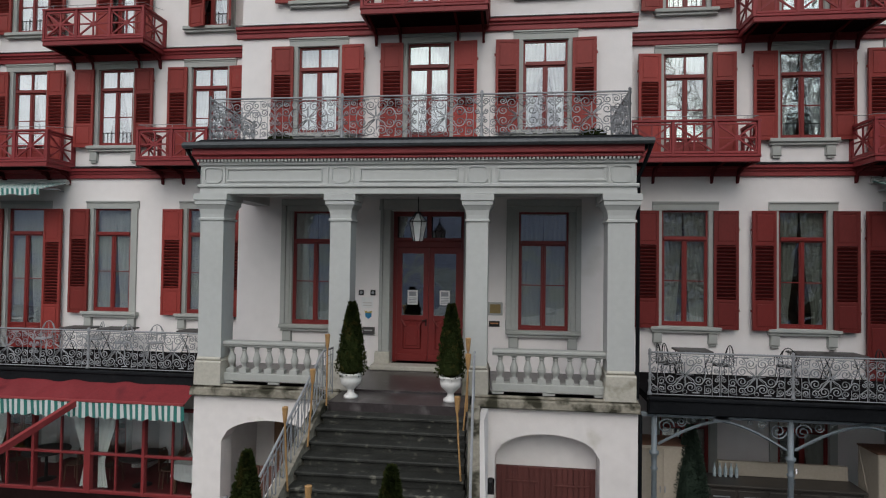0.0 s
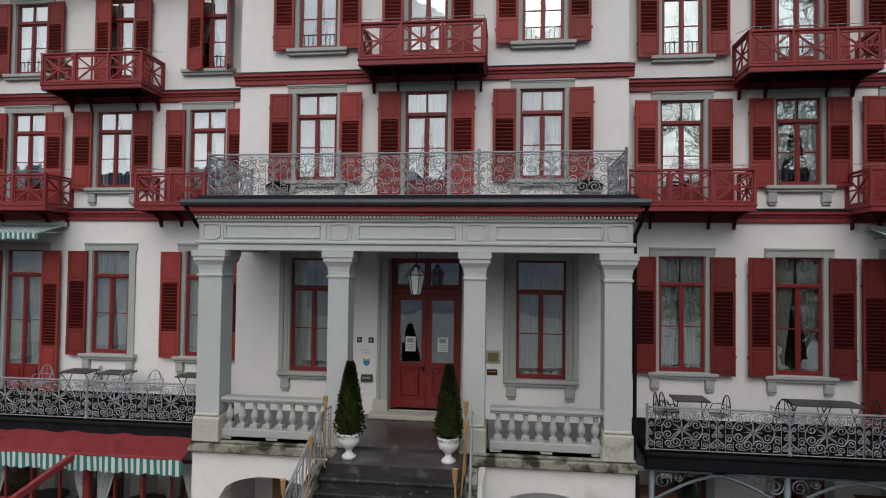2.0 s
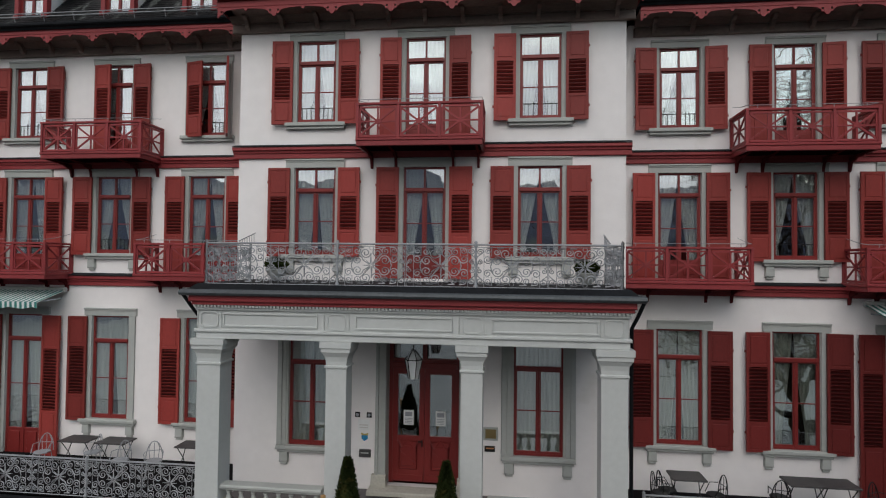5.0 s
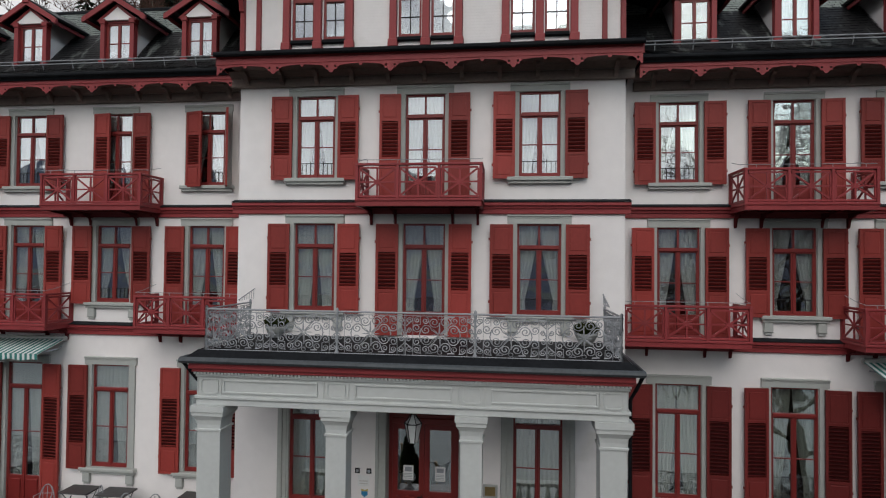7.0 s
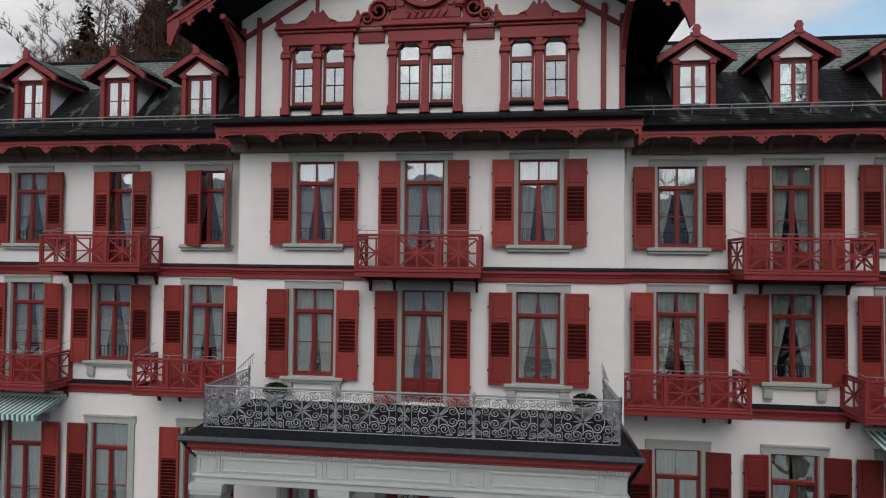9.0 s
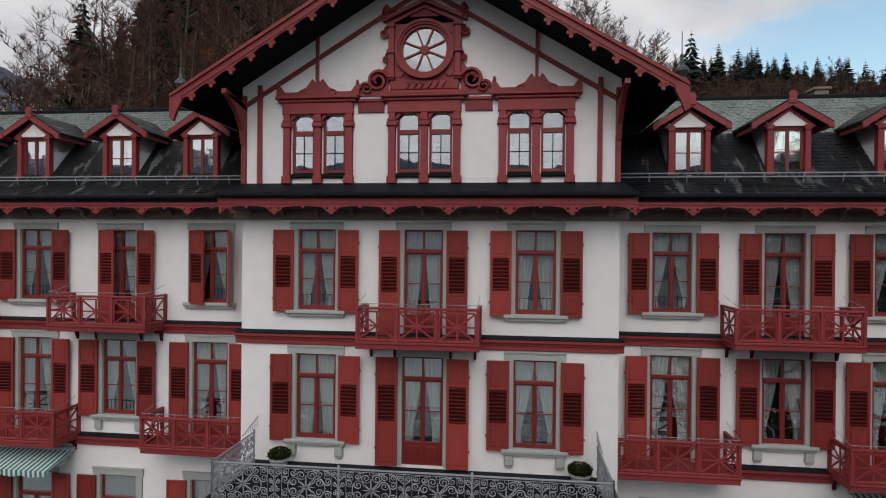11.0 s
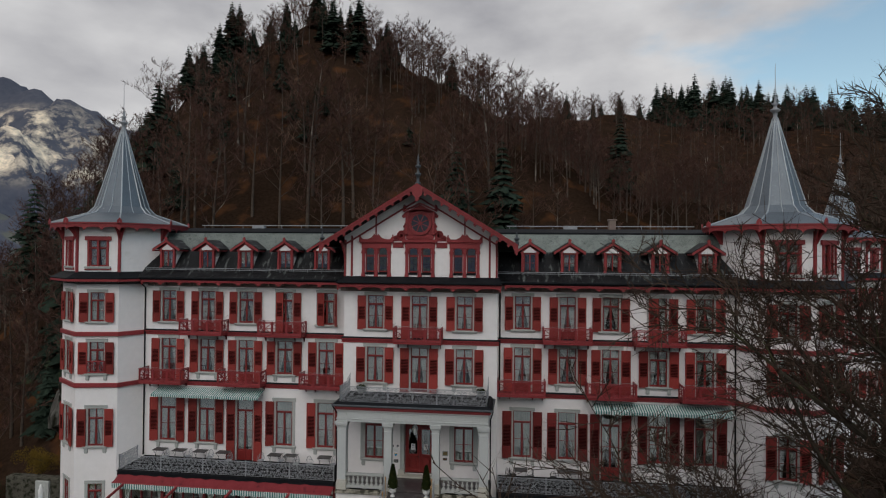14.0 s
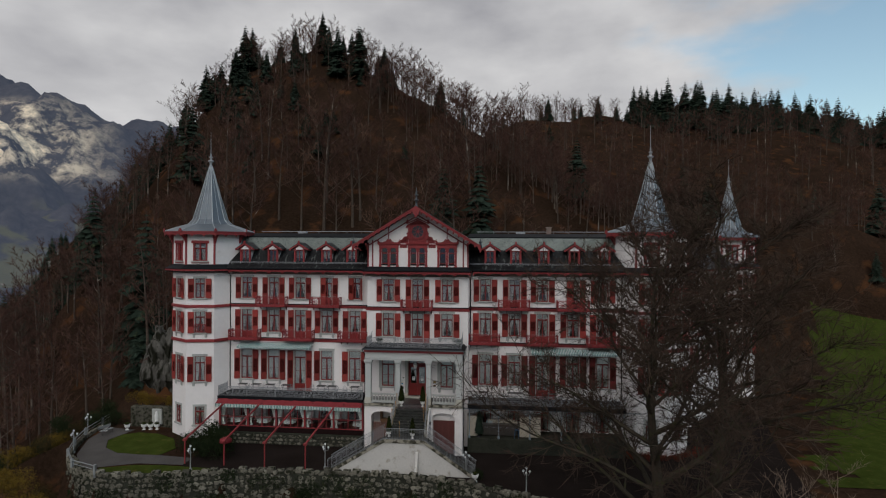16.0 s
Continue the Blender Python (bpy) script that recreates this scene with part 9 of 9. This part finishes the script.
for row in range(9):
    z = TOPZ - 0.16 - row * 0.4
    for p, ang in along(-30.5, 40, 0.5 if row else 0.42):
        w, d, h = sr_.uniform(0.42, 0.68), sr_.uniform(0.16, 0.34), sr_.uniform(0.34, 0.5)
        pos = (p.x + sr_.uniform(-0.12, 0.12), p.y - 0.0 - row * 0.025, z + sr_.uniform(-0.07, 0.07))
        if row and sr_.random() < 0.1:
            continue
        k = sr_.randrange(8)
        if -19 < p.x < 9 and row < 5 and count < 290:
            count += 1
            put("stone", STONES[k], wall, pos, rz=ang, scale=(w, d, h), ry=sr_.uniform(-20, 20))
        else:
            m = Matrix.LocRotScale(pos, Euler((0, 0, radians(ang))), (w, d, h))
            rest_v.poly([m @ Vector(q) for q in src[k][0]], src[k][1])
o = part("stone_rest", rest_v, RUBBLE, wall)
o["kind"] = "stuff"
for i, (p, ang) in enumerate(along(-30.5, 40, 0.72)):
    if i % 9 == 4:
        continue
    c = Shape().bevelbox(-0.33, 0.33, -0.14, 0.36, 0.0, 0.26 + 0.07 * (i % 3), 0.05)
    put("coping_stone", cached(("cope", i % 3), lambda: c.mesh("coping_stone", RUBBLE)), wall, (p.x, p.y, TOPZ - 0.22), rz=ang)

# garden balustrade, wall and niche on the west side
gb = thing("garden_railing", "low pale stone and iron railing round the garden path", "railing", (0, 0, 0))
ring = [(-25.2, -12.2), (-28.0, -11.2), (-30.2, -8.9), (-31.7, -6.2), (-32.9, -3.2), (-33.6, 0.2), (-34.0, 2.0)]
for a, b in zip(ring, ring[1:]):
    a3, b3 = Vector((*a, GROUND)), Vector((*b, GROUND))
    part("kerb", Shape().bar(a3 + Vector((0, 0, 0.1)), b3 + Vector((0, 0, 0.1)), 0.3, 0.5), RUBBLE, gb)
    part("rail", Shape().tube([a3 + Vector((0, 0, 0.95)), b3 + Vector((0, 0, 0.95))], 0.035, 6).tube([a3 + Vector((0, 0, 0.65)), b3 + Vector((0, 0, 0.65))], 0.025, 6), LAMPWHITE, gb)
    part("post", Shape().bevelbox(a[0] - 0.1, a[0] + 0.1, a[1] - 0.1, a[1] + 0.1, GROUND, GROUND + 1.05, 0.02), LAMPWHITE, gb)
gwall = thing("garden_wall", "ivy-covered stone garden wall with a white niche", "wall", (0, 0, 0), kind="structure")
part("wall", Shape().bevelbox(-31.0, -24.6, 1.0, 1.7, GROUND - 0.3, GROUND + 2.1, 0.04), RUBBLE, gwall)
part("niche_frame", Shape().bevelbox(-28.5, -27.4, 0.85, 1.0, GROUND + 0.35, GROUND + 1.95, 0.03), GREY, gwall)
st = thing("niche_figure", "small plain white stone figure in the wall niche", "statue", (-27.95, 0.78, GROUND + 0.4))
st_mesh = Shape().lathe([(0.2, 0), (0.22, 0.1), (0.14, 0.25), (0.17, 0.7), (0.19, 0.95), (0.1, 1.12), (0.11, 1.25), (0.03, 1.36)], 12)
part("figure", st_mesh, WHITEPAINT, st, smooth=True)
for i, (x, y, a) in enumerate(((-32.2, -1.8, 75),)):
    o = thing("garden_bench", "white slatted garden bench on the path", "bench", (x + 0.5, y, GROUND + 0.05), a, "benches on the garden path")
    for k in range(3):
        part("slat", Shape().bevelbox(-0.7, 0.7, -0.2 + k * 0.14, -0.09 + k * 0.14, 0.42, 0.45, 0.008), LAMPWHITE, o)
    part("backrest", Shape().bevelbox(-0.7, 0.7, 0.22, 0.25, 0.55, 0.85, 0.01), LAMPWHITE, o)
    for sx in (-1, 1):
        part("leg", Shape().tube([(sx * 0.6, -0.18, 0), (sx * 0.6, -0.15, 0.42), (sx * 0.6, 0.2, 0.42), (sx * 0.6, 0.25, 0.85)], 0.02, 5), DARKIRON, o)

# ---- shrubs and rock ----
YELLOW = surface("yellow_autumn_leaf", (0.12, 0.078, 0.016), 0.8, spec=0.0, var=0.5, big=0.8, fine=10, bump=0, tint=(0.06, 0.05, 0.02), tint_at=0.55)
BROWNLEAF = surface("brown_scrub_leaf", (0.045, 0.034, 0.016), 0.9, spec=0.0, var=0.5, big=0.6, fine=8, bump=0, tint=(0.10, 0.055, 0.02), tint_at=0.6)
HEDGE = surface("dark_shrub_leaf", (0.018, 0.026, 0.012), 0.8, spec=0.0, var=0.5, big=0.8, fine=12, bump=0, tint=(0.05, 0.055, 0.025), tint_at=0.58)


def bush_mesh(seed, mat, n=1500, leaf=0.09):
    rnd = random.Random(seed)
    s = Shape()
    lobes = [(Vector((rnd.uniform(-0.6, 0.6), rnd.uniform(-0.6, 0.6), rnd.uniform(0.3, 0.8))), rnd.uniform(0.35, 0.6)) for _ in range(7)]
    for k in range(n):
        c, r = rnd.choice(lobes)
        d = Vector((rnd.gauss(0, 1), rnd.gauss(0, 1), rnd.gauss(0.3, 1))).normalized()
        p = c + d * r * rnd.uniform(0.6, 1.12)
        if p.z < 0:
            continue
        sd = d.cross(Vector((rnd.uniform(-1, 1), rnd.uniform(-1, 1), rnd.uniform(-1, 1)))).normalized()
        t = sd.cross(d)
        ln = leaf * rnd.uniform(0.6, 1.3)
        s.poly([p, p + (sd + d * 0.3) * ln * 0.5 + t * ln * 0.3, p + (sd * 0.8 + d * 0.6) * ln, p + (sd + d * 0.3) * ln * 0.5 - t * ln * 0.3], [(0, 1, 2, 3)])
    for k in range(14):
        a = rnd.uniform(0, 6.3)
        s.tube([(0, 0, -0.1), (0.3 * math.cos(a), 0.3 * math.sin(a), 0.5), (0.7 * math.cos(a), 0.7 * math.sin(a), 1.0)], [0.02, 0.012, 0.004], 3, False)
    return s.mesh("foliage", mat)


BUSH = {"y": [bush_mesh(s_, YELLOW) for s_ in (1, 2)], "b": [bush_mesh(s_, BROWNLEAF, 900) for s_ in (3, 4)], "h": [bush_mesh(s_, HEDGE, 1800) for s_ in (5, 6)]}


def bush(kind, x, y, sx, sy, sz, label, z=None):
    o = thing("bush", label, "bush", (x, y, float(height(x, y)) if z is None else z), fr_.uniform(0, 360), "shrubs of the garden")
    put("foliage", BUSH[kind][fr_.randrange(2)], o, scale=(sx, sy, sz))


for x, y, sx, sy, sz in ((-31.0, 4.5, 1.5, 1.2, 1.1), (-29.3, 5.0, 1.2, 1.0, 1.0), (-33.0, 5.5, 1.3, 1.2, 1.2)):
    bush("y", x, y, sx, sy, sz, "yellow autumn bush above the garden wall", GROUND + 1.2)
for x, y, z in ((-31.5, -13.2, -4.2), (-33.5, -11.0, -4.4), (-36.0, -8.0, -4.0), (-29.0, -14.5, -5.0), (-38, -13, -6), (-34.5, -14.5, -6.0), (-40, -9, -5)):
    bush("y", x, y, 1.5, 1.4, 1.3, "yellow-leaved bush on the slope below the path", z)
for x, y, s_ in ((-19.6, -4.4, 1.7), (-20.9, -5.0, 1.3), (-18.4, -4.9, 1.6), (-17.4, -6.4, 1.5), (-18.9, -6.6, 1.2)):
    bush("h", x, y, s_, s_, s_ * 1.15, "dark evergreen shrub beside the tower", GROUND)
for x, y, s_ in ((-32.8, 1.2, 1.1), (-34.2, 0.0, 1.3), (-35.3, 3.0, 1.4), (-36.3, -2.0, 1.3), (6.2, -9.0, 0.55), (-25.2, 0.9, 0.8)):
    bush("h", x, y, s_, s_, s_ * 1.2, "dark evergreen shrub in the garden", GROUND)
RUSSET = surface("russet_hedge_leaf", (0.13, 0.030, 0.018), 0.85, spec=0.0, var=0.5, big=0.8, fine=10, bump=0, tint=(0.05, 0.03, 0.015), tint_at=0.56)
BUSH["r"] = [bush_mesh(s_, RUSSET, 1100) for s_ in (7, 8)]
for x, y, s_ in ((19.9, -2.9, 0.7), (21.3, -2.9, 0.8), (22.6, -2.8, 0.75), (24.0, -2.5, 0.8), (25.4, -1.9, 0.8), (26.6, -1.2, 0.9)):
    bush("r", x, y, s_, s_, s_ * 0.9, "low russet hedge bush at the foot of the tower", GROUND)
slope_r = random.Random(51)
for k in range(70):
    x, y = slope_r.uniform(-47, -32.5), slope_r.uniform(-24, 3)
    if x > -36 and y > -6:
        x -= 3.5
    s_ = slope_r.uniform(0.8, 1.7)
    kd = slope_r.choice("bybhb")
    bush(kd, x, y, s_, s_, s_ * 1.1, {"y": "yellowing scrub on the slope below the path", "b": "brown winter scrub on the slope below the path", "h": "dark green scrub on the slope below the path"}[kd], float(height(x, y)) - 0.2)
ivy = Shape()
for k in range(46):
    cx = slope_r.uniform(-30, 34)
    cz, rx, rz_ = GROUND - slope_r.uniform(-0.2, 2.6), slope_r.uniform(0.5, 1.6), slope_r.uniform(0.4, 1.1)
    for j in range(220):
        a, q = slope_r.uniform(0, 6.3), math.sqrt(slope_r.random())
        x, z = cx + rx * q * math.cos(a), cz + rz_ * q * math.sin(a)
        p = Vector((x, float(ramp(x, EDGE)) - 0.3 - (TOPZ - z) * 0.06, z))
        if z > TOPZ + 0.15:
            continue
        d1, d2 = Vector((slope_r.uniform(-1, 1), -0.4, slope_r.uniform(-1, 0.3))).normalized() * 0.12, Vector((slope_r.uniform(-1, 1), -0.6, slope_r.uniform(-1, 1))).normalized() * 0.08
        ivy.poly([p, p + d1 * 0.5 + d2, p + d1, p + d1 * 0.5 - d2], [(0, 1, 2, 3)])
tagged(put("ivy", ivy.mesh("ivy", HEDGE)), "dark ivy and moss hanging on the retaining wall", "ivy", kind="stuff")
for k in range(60):
    x = slope_r.uniform(-40, 22)
    y = float(ramp(x, EDGE)) - slope_r.uniform(1.0, 5.5)
    s_ = slope_r.uniform(0.7, 1.4)
    bush(slope_r.choice("bbhb"), x, y, s_, s_, s_, "brown winter scrub below the retaining wall", float(height(x, y)) - 0.2)


def rock(x, y, z, sx, sy, sz, seed):
    s = bmesh.new()
    bmesh.ops.create_icosphere(s, subdivisions=4, radius=1.0)
    for v in s.verts:
        p = v.co * 1.6 + Vector((seed, 0, 0))
        v.co *= 1.0 + 0.35 * noise.fractal(p, 1.0, 2.0, 5) + 0.18 * noise.cell(p * 1.7)
        v.co = Vector((v.co.x * sx, v.co.y * sy, v.co.z * sz))
    me = bpy.data.meshes.new("rock")
    s.to_mesh(me)
    s.free()
    me.materials.append(CLIFF)
    ob = put("rock_outcrop", me, None, (x, y, z))
    tagged(ob, "pale grey rock face behind the garden", "rock", "rock faces by the garden")


CLIFF = surface("grey_limestone", (0.10, 0.096, 0.086), 0.9, spec=0.0, var=0.45, big=0.7, fine=5, bump=0.9, bump_scale=4, tint=(0.018, 0.018, 0.013), tint_at=0.47, bump_dist=0.2, stretch=(1, 1, 0.3))
rock(-31.0, 13.0, 1.5, 2.6, 1.8, 5.2, 1.0)
rock(-34.6, 13.6, 1.0, 2.4, 1.8, 4.6, 5.0)
rock(-28.0, 13.4, 0.5, 2.0, 1.8, 4.4, 9.0)


# ---- large bare trees on the east side of the terrace ----
def big_tree(seed, H, R, first=0.3, twist=0.0):
    """A broad bare deciduous tree: stout trunk, long ascending limbs with drooping ends, and several orders of ever finer branches."""
    rnd = random.Random(seed)
    wood, fine = Shape(), Shape()

    def wander(p, d, ln, r, segs, bend, lift, tip):
        pts, rs, q, dd = [p.copy()], [r], p.copy(), d.copy()
        for k in range(segs):
            dd = (dd + Vector((rnd.uniform(-1, 1), rnd.uniform(-1, 1), rnd.uniform(-0.8, 0.8) + lift)) * bend).normalized()
            q = q + dd * (ln / segs)
            pts.append(q.copy())
            rs.append(max(r * (1 - (k + 1) / segs) + tip * (k + 1) / segs, tip))
        return pts, rs, dd

    def at(pts, rs, u):
        x = u * (len(pts) - 1)
        i = min(int(x), len(pts) - 2)
        f = x - i
        return pts[i].lerp(pts[i + 1], f), rs[i] * (1 - f) + rs[i + 1] * f, (pts[i + 1] - pts[i]).normalized()

    def side_dir(d, spread, lift=0.15):
        v = Vector((rnd.gauss(0, 1), rnd.gauss(0, 1), rnd.gauss(0, 0.75) + lift)).normalized()
        return (d + v * spread).normalized()

    trunk, tr, _ = wander(Vector((0, 0, -1.2)), Vector((0, 0, 1)), H, H * 0.021, 9, 0.09, 0.2, 0.02)
    wood.tube(trunk, tr, 9, False)
    n1 = 28
    for i in range(n1):
        u = first + (0.97 - first) * (i + 0.5 * rnd.random()) / n1
        p, r, td = at(trunk, tr, u)
        a = twist + i * 2.4 + rnd.uniform(-0.4, 0.4)
        reach = R * (1.0 - 0.62 * ((u - first) / (1 - first)) ** 1.6) * rnd.uniform(0.75, 1.15)
        d = Vector((math.cos(a), math.sin(a), 0.28 + 0.7 * u + rnd.uniform(-0.2, 0.15))).normalized()
        l1, r1, _ = wander(p, d, reach * 1.1, max(r * rnd.uniform(0.45, 0.65), 0.07), 7, 0.2, 0.12, 0.014)
        wood.tube(l1, r1, 5, False)
        for k in range(15):
            p2, r2, d2 = at(l1, r1, 0.16 + 0.84 * (k + rnd.random()) / 15)
            b2 = reach * rnd.uniform(0.24, 0.44)
            l2, q2, _ = wander(p2, side_dir(d2, 0.85), b2, max(r2 * 0.5, 0.026), 4, 0.3, 0.05, 0.014)
            wood.tube(l2, q2, 3, False)
            for m in range(9):
                p3, r3, d3 = at(l2, q2, 0.12 + 0.88 * (m + rnd.random()) / 9)
                b3 = b2 * rnd.uniform(0.3, 0.55)
                l3, q3, _ = wander(p3, side_dir(d3, 0.95), b3, 0.019, 2, 0.35, 0.05, 0.012)
                fine.tube(l3, q3, 3, False)
                for w in range(6):
                    p4, r4, d4 = at(l3, q3, 0.1 + 0.9 * rnd.random())
                    e = p4 + side_dir(d4, 1.0) * b3 * rnd.uniform(0.4, 0.85)
                    sd = (e - p4).cross(Vector((rnd.uniform(-1, 1), rnd.uniform(-1, 1), rnd.uniform(-1, 1))))
                    sd = sd.normalized() * 0.017
                    fine.poly([p4 - sd, p4 + sd, e], [(0, 1, 2)])
    return wood, fine


MOSSBARK = surface("mossy_dark_bark", (0.05, 0.042, 0.032), 0.9, spec=0.0, var=0.4, big=0.7, fine=8, bump=0.7, bump_scale=18, tint=(0.06, 0.06, 0.03), tint_at=0.54, bump_dist=0.03)
DARKTWIG = surface("dark_bare_twigs", (0.062, 0.043, 0.033), 0.9, spec=0.0, var=0.3, big=0.4, fine=4, bump=0)
for x, y, H, R, seed, first, tw in ((18.6, -18.0, 25.5, 10.2, 4, 0.28, 0.3), (22.6, -16.6, 23.0, 8.6, 8, 0.3, 1.1)):
    o = thing("bare_tree", "large bare dark tree with mossy trunk at the terrace edge", "tree", (x, y, float(height(x, y))), group="bare trees by the terrace")
    a, b = big_tree(seed, H, R, first, tw)
    part("trunk", a, MOSSBARK, o, "dark mossy trunk and limbs")
    part("crown", b, DARKTWIG, o, "fine bare branches")
PALETWIG = surface("pale_bare_twigs", (0.20, 0.15, 0.115), 0.9, var=0.4, big=0.6, fine=5, bump=0, spec=0.0)
for i, (x, y, H, pale) in enumerate(((13.6, -25.0, 10.5, 1), (15.2, -25.6, 10.0, 0), (25.0, -22.5, 14.5, 1), (26.4, -23.5, 13.0, 1), (17.3, -26, 9.0, 1), (23.4, -25, 12, 0), (27.6, -21, 12.5, 1), (12.4, -24.4, 8.5, 1), (20.5, -27, 11, 0))):
    o = thing("bare_sapling", "pale bare sapling on the slope below the terrace" if pale else "dark bare sapling on the slope below the terrace", "tree", (x, y, float(height(x, y)) - 0.3), group="saplings below the terrace")
    a, b = tree_arrays(100 + i, H, 14, 7, 6, 0.30, 0.9)
    part("trunk", a, PALETWIG if pale else BARK, o)
    part("crown", b, PALETWIG if pale else DARKTWIG, o)
